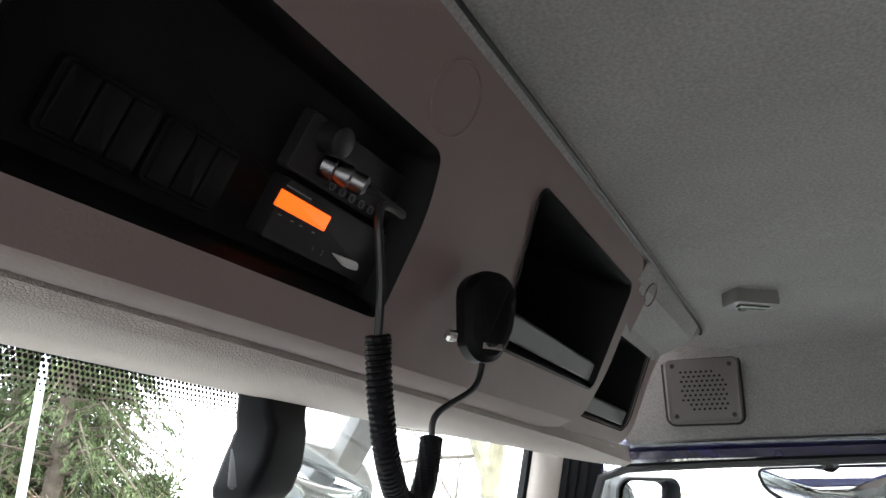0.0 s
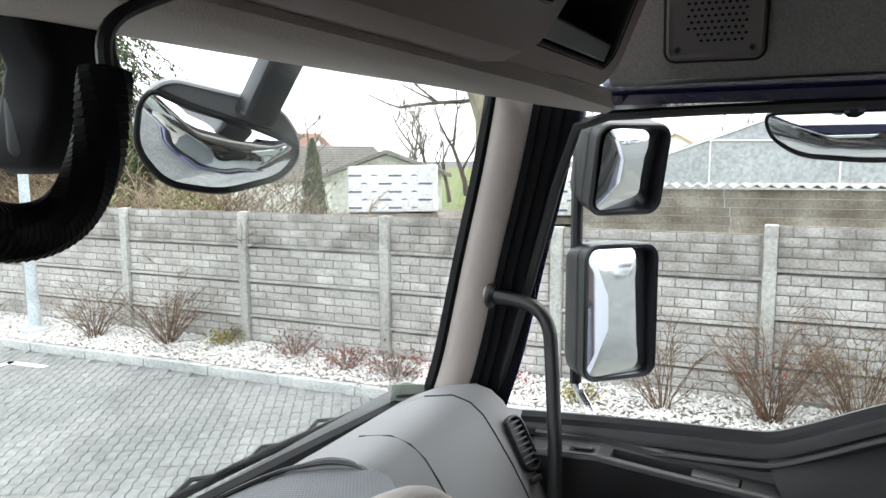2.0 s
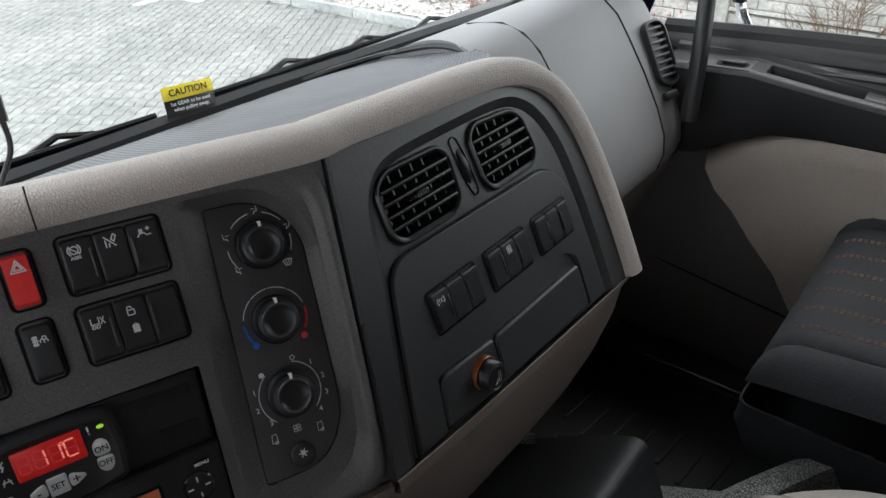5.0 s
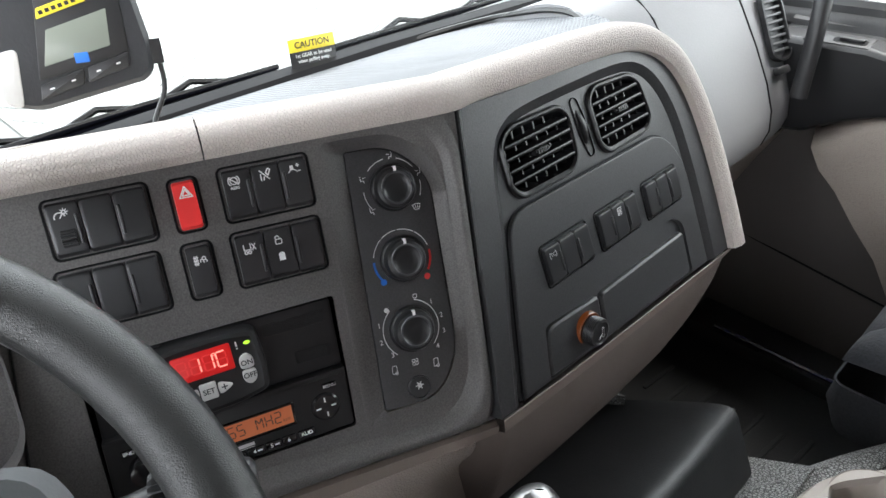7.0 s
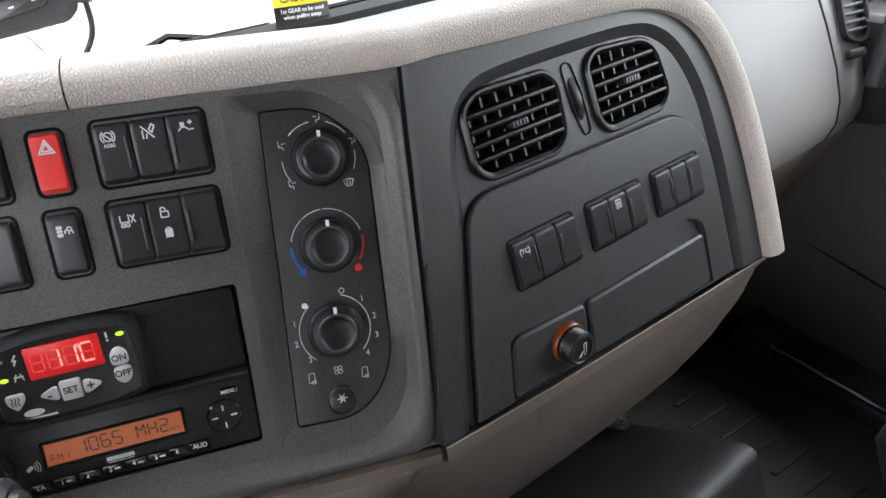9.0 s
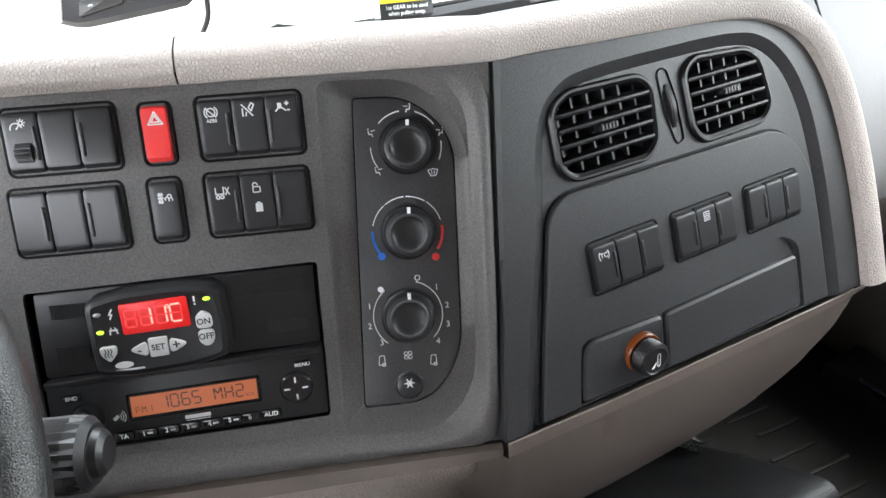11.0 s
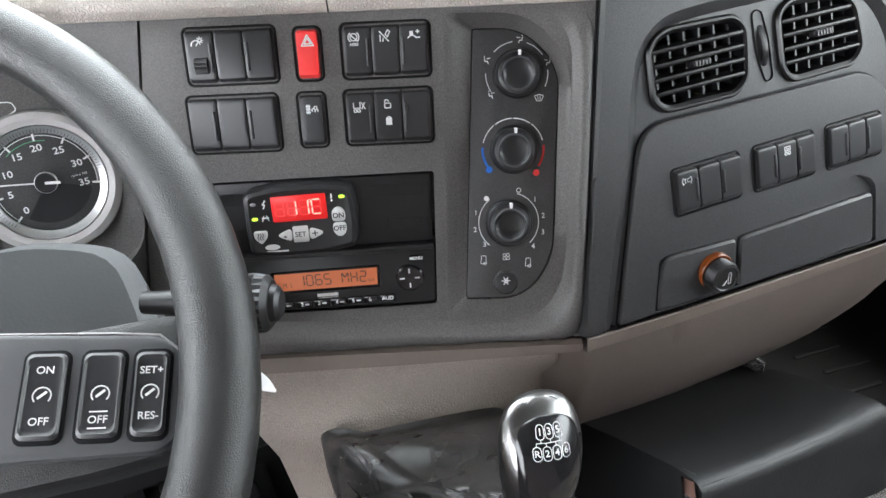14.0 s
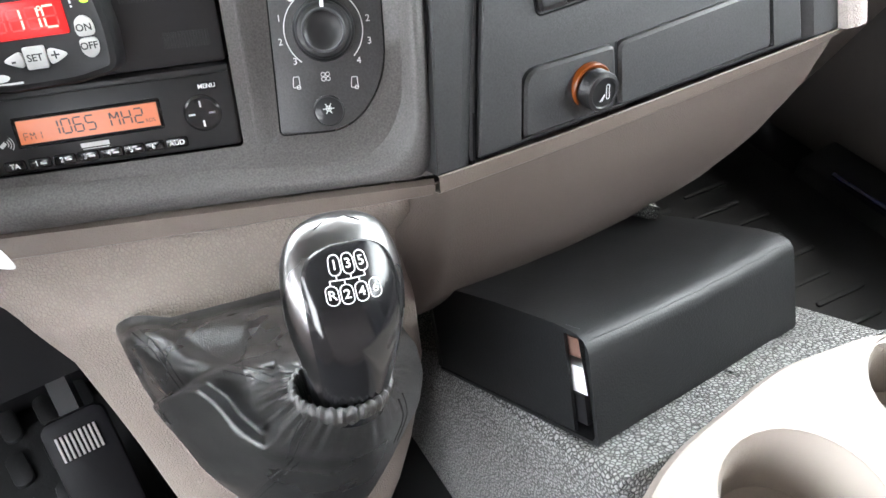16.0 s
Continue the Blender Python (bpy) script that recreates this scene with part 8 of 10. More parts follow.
part("front_frame", slab(Mesh(), smooth_loop([(-0.083, 0.012), (-0.072, 0.075), (-0.010, 0.090), (-0.012, 0.026)], 3, 0.003), -0.002, 0.0012, 0.0006, FTU), BLACK, toll)
part("display", slab(Mesh(), smooth_loop([(-0.0765, 0.0225), (-0.069, 0.050), (-0.022, 0.0615), (-0.025, 0.0330)], 2, 0.001), 0.0, 0.0018, 0.0003, FTU), LCD_GREY, toll, "grey-green display")
part("label_plate", slab(Mesh(), smooth_loop([(-0.0735, 0.0585), (-0.072, 0.0665), (-0.034, 0.0765), (-0.035, 0.0685)], 2, 0.001), 0.0, 0.0022, 0.0004, FTU), PAINT_YELLOW, toll, "yellow name plate with dark bars")
m = Mesh()
for k in range(7):
    x = -0.0705 + k * 0.0050
    stroke(m, [(x + 0.0008, 0.0632 + k * 0.00125), (x + 0.0022, 0.0635 + k * 0.00125)], 0.0030, 0.0025, FTU)
part("plate_bars", m, BLACK, toll, smooth=False)
part("blue_badge", slab(Mesh(), rrect(-0.0480, 0.0262, 0.0105, 0.0080, 0.0005), 0, 0.002, 0.0003, FTU @ pose(0, 0, 0, 0, 0, 0)), PAINT_BLUE, toll, "small blue badge")
for x0, x1 in ((-0.0850, -0.0485), (-0.0475, -0.0125)):
    part("key", slab(Mesh(), smooth_loop([(x0, -0.0035 + 0.25 * (x0 + 0.085)), (x0 + 0.002, 0.0085 + 0.25 * (x0 + 0.085)), (x1, 0.0085 + 0.25 * (x1 + 0.085)), (x1 - 0.002, -0.0035 + 0.25 * (x1 + 0.085))], 3, 0.002), -0.001, 0.0025, 0.001, FTU), SWITCH, toll, "dark grey key")
m = Mesh()
for x in (-0.075, -0.058, -0.038, -0.022):
    y = 0.0025 + 0.25 * (x + 0.085)
    stroke(m, [(x - 0.0014, y), (x + 0.0014, y + 0.0006)], 0.0012, 0.0028, FTU)
part("key_marks", m, PAINT, toll, smooth=False)
part("plug", box(Mesh(), 0.004, 0.013, 0.014, 0.034, -0.014, -0.004, FTU), BLACK, toll, "black plug")
part("cable", tube(Mesh(), spline([FTU @ Vector((0.009, 0.016, -0.009)), FTU @ Vector((0.008, -0.008, -0.012)), FTU @ Vector((-0.006, -0.036, -0.004)), (0.735, 0.74, 1.985), (0.72, 0.72, 1.965)], 8), 0.0022, 8), BLACK, toll, "thin black cable")

card = thing("warning_card", (1.005, 0.888, 1.93), "yellow and black warning card on the windscreen", "warning card")
FWC = plane_frame((1.004, 0.882, 1.966), (-0.06, -0.97, 0.22), (1, -0.06, -0.06))
part("sheet", slab(Mesh(), rrect(0, -0.008, 0.062, 0.064, 0.001), -0.0008, 0.0, 0.0002, FWC, True), BLACK, card, "black sheet")
part("heading", slab(Mesh(), rrect(0, 0.0165, 0.062, 0.0145, 0.0005), 0, 0.0006, 0.0001, FWC), PAINT_YELLOW, card, "yellow heading band")
m = Mesh()
letters(m, "CAUTION", 0.0105, 0, 0.0165, 0.0010, FWC, bold=0.0002)
part("heading_letters", m, BLACK, card, smooth=False)
m = Mesh()
for k, s in enumerate(("1st GEAR to be used", "when pulling away.", "", "Failure to do so", "could result in early")):
    if s:
        letters(m, s, 0.0058, 0, 0.0045 - k * 0.0062, 0.0008, FWC, bold=0.0001)
part("printed_text", m, PAINT, card, "white printed text", smooth=False)
tag = thing("sticker_holder", (1.655, 0.835, 1.95), "clear plastic toll sticker holder at the windscreen corner", "holder")
FTG = plane_frame((1.625, 0.825, 1.968), (-0.75, -0.60, 0.28), (0.62, -0.78, 0))
part("plate", slab(Mesh(), smooth_loop([(-0.036, -0.022), (0.034, -0.022), (0.036, 0.020), (-0.026, 0.024)], 3, 0.006), -0.008, 0.0, 0.002, FTG, True), LCD_GREY, tag, "greenish plastic plate")
m = Mesh()
for k in range(6):
    stroke(m, [(-0.018 + k * 0.0065, 0.000), (-0.0145 + k * 0.0065, 0.000)], 0.006, 0.0004, FTG)
part("dark_bars", m, GREY_DARK, tag, smooth=False)

# ---- outside of the truck ----
def wiper(pts, blade, label):
    w = thing("windscreen_wiper", pts[0], label, "wiper", "wipers")
    part("arm", tube(Mesh(), spline(pts, 6), 0.007, 8), JET, w)
    part("blade", tube(Mesh(), spline(blade, 6), [0.006] * (6 * (len(blade) - 1) + 1), 6), JET, w)
    part("rubber", tube(Mesh(), [Vector(p) + Vector((0, -0.006, 0.008)) for p in spline(blade, 6)], 0.0035, 6), JET, w)
    for s in (0.25, 0.5, 0.75):
        p = Vector(blade[0]).lerp(Vector(blade[-1]), s)
        part("bridge", tube(Mesh(), [p + Vector((-0.05, 0.004, 0.003)), p + Vector((0, 0.008, 0.016)), p + Vector((0.05, 0.004, 0.003))], 0.004, 6), JET, w)
    return w


wiper([(1.72, 0.94, 1.892), (1.55, 0.945, 1.918), (1.36, 0.950, 1.930), (1.20, 0.950, 1.934)], [(1.66, 0.935, 1.918), (1.32, 0.948, 1.930), (1.05, 0.945, 1.938)], "black wiper parked along the windscreen, longer one")
wiper([(0.98, 0.97, 1.90), (0.85, 0.972, 1.922), (0.75, 0.97, 1.93)], [(1.0, 0.962, 1.928), (0.78, 0.968, 1.932), (0.55, 0.962, 1.934)], "black wiper parked along the windscreen, shorter one")
BOX_GREY = material("box_panel", (0.42, 0.44, 0.50), 0.5, blotch=0.1, grain=0.1, grain_size=0.01)
ext = thing("cab_exterior", (0.7, 0.95, 0.6), "blue cab front and sides with pale box body", "truck")
m = Mesh()
grid(m, [[(x, ws_y(x, 1.93) + 0.02, 1.92), (x, ws_y(x, 1.93) + 0.09, 1.87), (x, ws_y(x, 1.93) + 0.14, 1.6), (x, ws_y(x, 1.93) + 0.16, 0.5)] for x in (-0.35, 0.0, 0.4, 0.7, 1.0, 1.4, 1.7, 1.76)])
part("front_panel", m, BLUE, ext, "blue front panel")
m = Mesh()
box(m, 1.755, 1.765, -0.95, 0.85, 0.6, 1.90)
part("side_panel", m, BLUE, ext, "blue side panel")
m = Mesh()
box(m, -0.38, 1.785, -9.0, -1.0, 0.45, 3.6, None, 0.02)
part("box_body", m, BOX_GREY, ext, "white box body behind the cab")
m = Mesh()
box(m, -0.3, 1.74, -0.97, 0.3, 2.76, 2.80)
part("roof_skin", m, BLUE, ext, "blue roof")

# exterior mirrors on the passenger side
FRONT_SHELL = material("mirror_shell", (0.16, 0.162, 0.168), 0.5, grain=0.2, grain_size=0.0012, blotch=0.08)
MIRROR_HOUSING = material("mirror_housing", (0.009, 0.009, 0.011), 0.4, grain=0.2, grain_size=0.0012, blotch=0.08)


def convex(mesh, loop, bulge, m):
    k = len(loop)
    c = (sum(p[0] for p in loop) / k, sum(p[1] for p in loop) / k)
    ls = []
    for s in (1.0, 0.8, 0.6, 0.4, 0.2):
        ls.append([(c[0] + (x - c[0]) * s, c[1] + (y - c[1]) * s, bulge * (1 - s * s)) for x, y in loop])
    return rings(mesh, ls, m)


def truck_mirror(name, centre, w, h, d, face, label, bulge, look_n, group, set_at=(0.0, -0.034)):
    """A housing that opens towards the face direction, with the glass set inside."""
    mr_ = thing(name, (centre[0], centre[1], centre[2] - h / 2), label, "mirror", group)
    fr = plane_frame(centre, face, (-face[1], face[0], 0))
    if fr.to_3x3().col[0].x < 0:
        fr = fr @ pose(0, 0, 0, 0, 0, 180)
    lp = rrect(0, 0, w, h, 0.034, 6)
    part("housing", rings(Mesh(), [[(x * 0.88, y * 0.92, -d) for x, y in lp], [(x * 0.96, y * 0.98, -d * 0.8) for x, y in lp], [(x * 0.99, y * 0.995, -d * 0.35) for x, y in lp], [(x, y, 0) for x, y in lp], [(x, y, 0.004) for x, y in inset(lp, 0.003)], [(x, y, 0.002) for x, y in inset(lp, 0.010)], [(x, y, -0.075) for x, y in inset(lp, 0.012)]], fr, cap=False, cap0=True), MIRROR_HOUSING, mr_, "dark plastic housing")
    fg_ = plane_frame(fr @ Vector((set_at[0], 0, set_at[1])), look_n, fr.to_3x3().col[0])
    part("glass", convex(Mesh(), rrect(0, 0, w - 0.024, h - 0.024, 0.026, 6), bulge, fg_), MIRROR, mr_, "mirror glass", angle=80)
    part("rim_line", rings(Mesh(), [[(x, y, -d * 0.35) for x, y in inset(lp, -0.0015)], [(x, y, -d * 0.30) for x, y in inset(lp, -0.0015)]], fr, cap=False), BLACK, mr_)
    return mr_


FACE = (-0.70, -0.71, 0.0)
truck_mirror("main_mirror", (2.082, 0.528, 2.068), 0.190, 0.310, 0.105, FACE, "tall black exterior main mirror", 0.006, (-0.593, -0.804, 0.037), "exterior mirrors", (-0.004, -0.014))
truck_mirror("wide_angle_mirror", (2.062, 0.512, 2.386), 0.176, 0.204, 0.125, (-0.735, -0.64, -0.235), "square black wide-angle exterior mirror", 0.016, (-0.545, -0.80, -0.25), "exterior mirrors", (0.0, -0.012))
marm = thing("mirror_arm", (1.95, 0.62, 1.8), "black tubular mirror arm with bright lower end", "mirror arm")
part("pole", tube(Mesh(), spline([(1.80, 0.72, 2.60), (1.98, 0.66, 2.60), (2.085, 0.635, 2.55), (2.088, 0.635, 2.3), (2.090, 0.635, 2.0), (2.092, 0.632, 1.89)], 6), 0.014, 10), BLACK, marm)
part("lower_strut", tube(Mesh(), spline([(2.092, 0.632, 1.90), (2.088, 0.62, 1.865), (2.06, 0.585, 1.82), (1.97, 0.58, 1.77), (1.77, 0.68, 1.72)], 6), 0.011, 10), CHROME, marm, "bright lower strut")
kerb_m = thing("kerb_mirror", (1.9, 0.12, 2.39), "kerb mirror with ribbed grey back over the door window", "mirror", "exterior mirrors")
FKM = plane_frame((1.90, 0.095, 2.462), (-0.93, -0.1, -0.35), (0, -1, 0))
lk = smooth_loop([(-0.148, 0.036), (0.15, 0.030), (0.15, -0.060), (0.03, -0.066), (-0.09, -0.050), (-0.138, -0.010)], 6, 0.04)
part("shell", rings(Mesh(), [[(x * 0.8, y * 0.8, -0.05) for x, y in lk], [(x, y, -0.01) for x, y in lk], [(x, y, 0.002) for x, y in lk], [(x, y, 0.0) for x, y in inset(lk, 0.006)]], FKM, cap=False, cap0=True), MIRROR_HOUSING, kerb_m)
part("glass", convex(Mesh(), inset(lk, 0.006), 0.030, FKM), MIRROR, kerb_m, "convex mirror glass", angle=80)
part("stem", tube(Mesh(), [(1.895, 0.10, 2.49), (1.88, 0.10, 2.55), (1.80, 0.10, 2.62)], 0.018, 8), BLACK, kerb_m, "black stem")
front_m = thing("front_mirror", (1.33, 0.95, 2.36), "grey front mirror on an arm before the windscreen", "mirror", "exterior mirrors")
FFM = plane_frame((1.322, 0.965, 2.428), (-0.42, -0.70, -0.42), (0.80, -0.58, -0.05))
lf = smooth_loop([(-0.128, 0.085), (-0.095, 0.112), (0.075, 0.078), (0.125, 0.010), (0.100, -0.050), (0.0, -0.078), (-0.09, -0.060), (-0.138, 0.005)], 6, 0.035)
part("shell", rings(Mesh(), [[(x * 0.7, y * 0.6 + 0.02, -0.06) for x, y in lf], [(x * 0.95, y * 0.95, -0.025) for x, y in lf], [(x, y, 0.0) for x, y in lf], [(x, y, 0.003) for x, y in inset(lf, 0.003)], [(x, y, -0.001) for x, y in inset(lf, 0.006)]], FFM, cap0=True), FRONT_SHELL, front_m, "grey shell")
glf = smooth_loop([(-0.130, 0.070), (-0.116, 0.092), (-0.05, 0.066), (0.05, 0.036), (0.119, 0.006), (0.097, -0.046), (0.0, -0.073), (-0.088, -0.056), (-0.133, 0.004)], 6, 0.03)
part("glass", convex(Mesh(), glf, 0.040, FFM), MIRROR, front_m, "convex mirror glass", angle=80)
part("glass_rim", tube(Mesh(), [FFM @ Vector((x, y, 0.001)) for x, y in inset(glf, -0.002)], 0.0042, 8, closed=True), MIRROR_HOUSING, front_m, "black rim")
part("arm", slab(Mesh(), smooth_loop([(-0.026, 0.0), (0.026, 0.0), (0.030, 0.26), (-0.030, 0.26)], 3, 0.012), -0.02, 0.02, 0.008, plane_frame((1.316, 0.908, 2.470), (-0.45, -0.85, -0.2), (0.85, -0.50, 0.05)) @ pose(0, 0, 0, 0, 0, -28), True), GREY_DARK, front_m, "grey mirror arm")

# ---- ground, kerb, gravel ----
def outdoor(name, c1, c2, scale, rough=0.9, c3=None, bump=0.4, rand=0.0):
    """A weathered outdoor surface: two tones of noise at two scales, with a change from piece to piece."""
    ma = bpy.data.materials.new(name)
    ma.use_nodes = True
    nt = ma.node_tree
    n, link = nt.nodes, nt.links.new
    b = n["Principled BSDF"]
    b.inputs["Roughness"].default_value = rough
    b.inputs["Specular IOR Level"].default_value = 0.25
    tc, oi = n.new("ShaderNodeTexCoord"), n.new("ShaderNodeObjectInfo")
    geo = n.new("ShaderNodeNewGeometry")
    add = n.new("ShaderNodeVectorMath")
    add.operation = "ADD"
    link(geo.outputs["Position"], add.inputs[0])
    big, small = n.new("ShaderNodeTexNoise"), n.new("ShaderNodeTexNoise")
    for t, s, d in ((big, scale, 6), (small, scale * 14, 4)):
        t.inputs["Scale"].default_value, t.inputs["Detail"].default_value = s, d
        link(add.outputs[0], t.inputs["Vector"])
    mix = n.new("ShaderNodeMix")
    mix.data_type = "RGBA"
    mix.inputs[6].default_value, mix.inputs[7].default_value = (*c1, 1), (*c2, 1)
    st = n.new("ShaderNodeMapRange")
    st.inputs["From Min"].default_value, st.inputs["From Max"].default_value = 0.35, 0.65
    link(big.outputs[0], st.inputs[0]), link(st.outputs[0], mix.inputs[0])
    sm = n.new("ShaderNodeMapRange")
    sm.inputs["From Min"].default_value, sm.inputs["From Max"].default_value = 0.25, 0.75
    sm.inputs["To Min"].default_value, sm.inputs["To Max"].default_value = 0.72, 1.28
    link(small.outputs[0], sm.inputs[0])
    rn = n.new("ShaderNodeMapRange")
    rn.inputs["To Min"].default_value, rn.inputs["To Max"].default_value = 1 - rand, 1 + rand
    isl = n.new("ShaderNodeMath")
    isl.operation = "ADD"
    link(oi.outputs["Random"], isl.inputs[0]), link(geo.outputs["Random Per Island"], isl.inputs[1])
    fr_ = n.new("ShaderNodeMath")
    fr_.operation = "FRACT"
    link(isl.outputs[0], fr_.inputs[0]), link(fr_.outputs[0], rn.inputs[0])
    mu = n.new("ShaderNodeMath")
    mu.operation = "MULTIPLY"
    link(sm.outputs[0], mu.inputs[0]), link(rn.outputs[0], mu.inputs[1])
    sc = n.new("ShaderNodeVectorMath")
    sc.operation = "SCALE"
    link(mix.outputs[2], sc.inputs[0]), link(mu.outputs[0], sc.inputs["Scale"])
    link(sc.outputs[0], b.inputs["Base Color"])
    bp = n.new("ShaderNodeBump")
    bp.inputs["Strength"].default_value, bp.inputs["Distance"].default_value = bump, 0.01
    link(small.outputs[0], bp.inputs["Height"]), link(bp.outputs[0], b.inputs["Normal"])
    return ma


PAVING = outdoor("paving_block", (0.17, 0.177, 0.172), (0.22, 0.225, 0.218), 0.9, 0.9, rand=0.06)
PAVE_FAR = outdoor("far_paving", (0.10, 0.103, 0.102), (0.135, 0.138, 0.136), 0.5, 0.9)
JOINT = outdoor("joint_sand", (0.13, 0.13, 0.12), (0.17, 0.168, 0.155), 3.0)
CONCRETE = outdoor("fence_concrete", (0.35, 0.335, 0.312), (0.47, 0.455, 0.43), 2.6, rand=0.12, bump=0.7)
CONCRETE_OLD = outdoor("weathered_concrete", (0.22, 0.205, 0.185), (0.37, 0.355, 0.33), 3.2, rand=0.14, bump=0.8)
CONCRETE_JOINT = outdoor("dirty_joint", (0.19, 0.178, 0.158), (0.29, 0.275, 0.25), 3.0, bump=0.7)
CONCRETE_LIGHT = outdoor("post_concrete", (0.29, 0.285, 0.262), (0.40, 0.395, 0.37), 2.0, rand=0.05)
KERB = outdoor("kerb_concrete", (0.36, 0.37, 0.36), (0.46, 0.465, 0.45), 2.0, rand=0.05)
PEBBLE = outdoor("white_pebble", (0.56, 0.535, 0.50), (0.74, 0.725, 0.70), 6.0, 0.8, rand=0.22, bump=0.1)
TWIG = outdoor("brown_twig", (0.10, 0.066, 0.045), (0.18, 0.125, 0.085), 3.0, rand=0.2)
RED_LEAF = outdoor("red_leaf", (0.28, 0.055, 0.045), (0.22, 0.09, 0.06), 5.0, rand=0.3)
MOSS = outdoor("yellow_moss", (0.30, 0.25, 0.08), (0.22, 0.21, 0.08), 5.0, rand=0.3)
BARK = outdoor("grey_bark", (0.20, 0.18, 0.13), (0.32, 0.30, 0.22), 4.0, rand=0.05, bump=0.8)
BARK_DARK = outdoor("dark_bark", (0.07, 0.055, 0.045), (0.12, 0.10, 0.08), 4.0, bump=0.8)
NEEDLE = outdoor("spruce_needles", (0.040, 0.058, 0.026), (0.085, 0.105, 0.048), 1.2, rand=0.4)
OLIVE = outdoor("olive_leaf", (0.14, 0.14, 0.06), (0.22, 0.19, 0.09), 1.2, rand=0.35)
GRASS = outdoor("grass", (0.10, 0.13, 0.045), (0.17, 0.19, 0.075), 0.6, rand=0.1)
SOIL = outdoor("earth", (0.26, 0.24, 0.21), (0.34, 0.32, 0.29), 1.0)
GALV = outdoor("galvanised_post", (0.38, 0.42, 0.44), (0.50, 0.54, 0.56), 3.0, 0.5)
WHITE_WALL = outdoor("white_render", (0.66, 0.65, 0.63), (0.74, 0.73, 0.71), 0.6)
GREY_ROOF = outdoor("grey_roof", (0.20, 0.185, 0.175), (0.27, 0.25, 0.235), 0.8, rand=0.1)
# roof red made paler, with the haze of distance mixed into it
HAZED_RED_ROOF = outdoor("hazed_red_roof", (0.52, 0.30, 0.25), (0.58, 0.34, 0.28), 0.8, rand=0.1)
WRAP = outdoor("white_wrap", (0.72, 0.72, 0.71), (0.80, 0.80, 0.79), 1.5, 0.4, bump=0.2)
TENT = outdoor("tent_fabric", (0.36, 0.37, 0.40), (0.41, 0.42, 0.45), 0.7, 0.5, bump=0.25)
BOARD = outdoor("weathered_board", (0.15, 0.125, 0.10), (0.30, 0.27, 0.235), 2.2, rand=0.15, bump=0.6)
CORRUGATED = outdoor("corrugated_sheet", (0.26, 0.245, 0.23), (0.36, 0.34, 0.32), 2.0)
ROAD_PAINT = outdoor("road_paint", (0.70, 0.70, 0.69), (0.80, 0.80, 0.79), 4.0)


def fence_x(y):
    return 8.215 - 0.0365 * y


def kerb_x(y):
    return 7.05 - 0.055 * (y - 4.66) if y < 9 else 6.81 - 0.055 * (y - 9)


m = Mesh()
box(m, -400, 400, -400, 600, -0.6, -0.17)
solo("ground", m, PAVE_FAR, "grey paved yard reaching to the horizon", "ground", kind="structure", smooth=False)
m = Mesh()
grid(m, [[(kerb_x(y) + 0.08, y, -0.06), (kerb_x(y) + 0.4, y, -0.015), (fence_x(y) - 0.1, y, 0.0), (fence_x(y) + 0.3, y, 0.0)] for y in [-8, -4, 0, 4, 8, 12, 16, 24, 60]])
solo("gravel_bed", m, SOIL, "earth bed below the white gravel", "bed", kind="structure")
m = Mesh()
grid(m, [[(fence_x(y) + 0.06, y, 0.0), (fence_x(y) + 6, y, 0.1), (40, y, 0.1), (150, y, 0.1)] for y in [-8.2, -4, 0, 8, 16, 30, 60, 200]])
solo("lawn", m, GRASS, "rough green lawn behind the fence", "lawn", kind="structure")

# kerb stones
kerb = thing("kerb", (7.0, 5.0, -0.17), "pale concrete kerb along the gravel bed", "kerb", kind="structure")
unit = Mesh()
slab(unit, rrect(0, 0, 0.10, 0.985, 0.006, 2), -0.12, 0.075, 0.008)
kerb_data = data_of("kerb_stone", unit, KERB)
for k in range(34):
    y = -8 + k * 1.0
    ob = new("kerb_stone", kerb_data)
    ob.parent = kerb
    ob.matrix_local = Matrix.Translation(Vector((kerb_x(y), y, -0.115 + 0.004 * math.sin(k * 2.1))) - ORIGIN[kerb]) @ pose(0, 0, 0, 0, 0, 3.1)

# paving blocks: bent interlocking stones
BL, BW, GAPW = 0.20, 0.10, 0.006
blk = Mesh()
top_l = [(-BL / 2 + GAPW / 2, -BW / 2 + GAPW / 2), (0, -BW / 2 + GAPW / 2 + 0.018), (BL / 2 - GAPW / 2, -BW / 2 + GAPW / 2), (BL / 2 - GAPW / 2, BW / 2 - GAPW / 2), (0, BW / 2 - GAPW / 2 + 0.018), (-BL / 2 + GAPW / 2, BW / 2 - GAPW / 2)]
rings(blk, [[(x, y, -0.03) for x, y in top_l], [(x, y, -0.004) for x, y in top_l], [(x, y, 0.0) for x, y in inset(top_l, 0.005)]])
block_data = data_of("paving_block", blk, PAVING)
pav = thing("pavement", (4.5, 5.0, -0.17), "grey interlocking paving blocks in the yard", "pavement", kind="structure")
part("joint_bed", grid(Mesh(), [[(x, y, -0.152) for x in (1.9, 4.5, 7.06)] for y in (-6, 0, 6, 12, 20)]), JOINT, pav)
rest = Mesh()
near = 0
rng = random.Random(5)
ang = radians(33)
ca, sa = math.cos(ang), math.sin(ang)
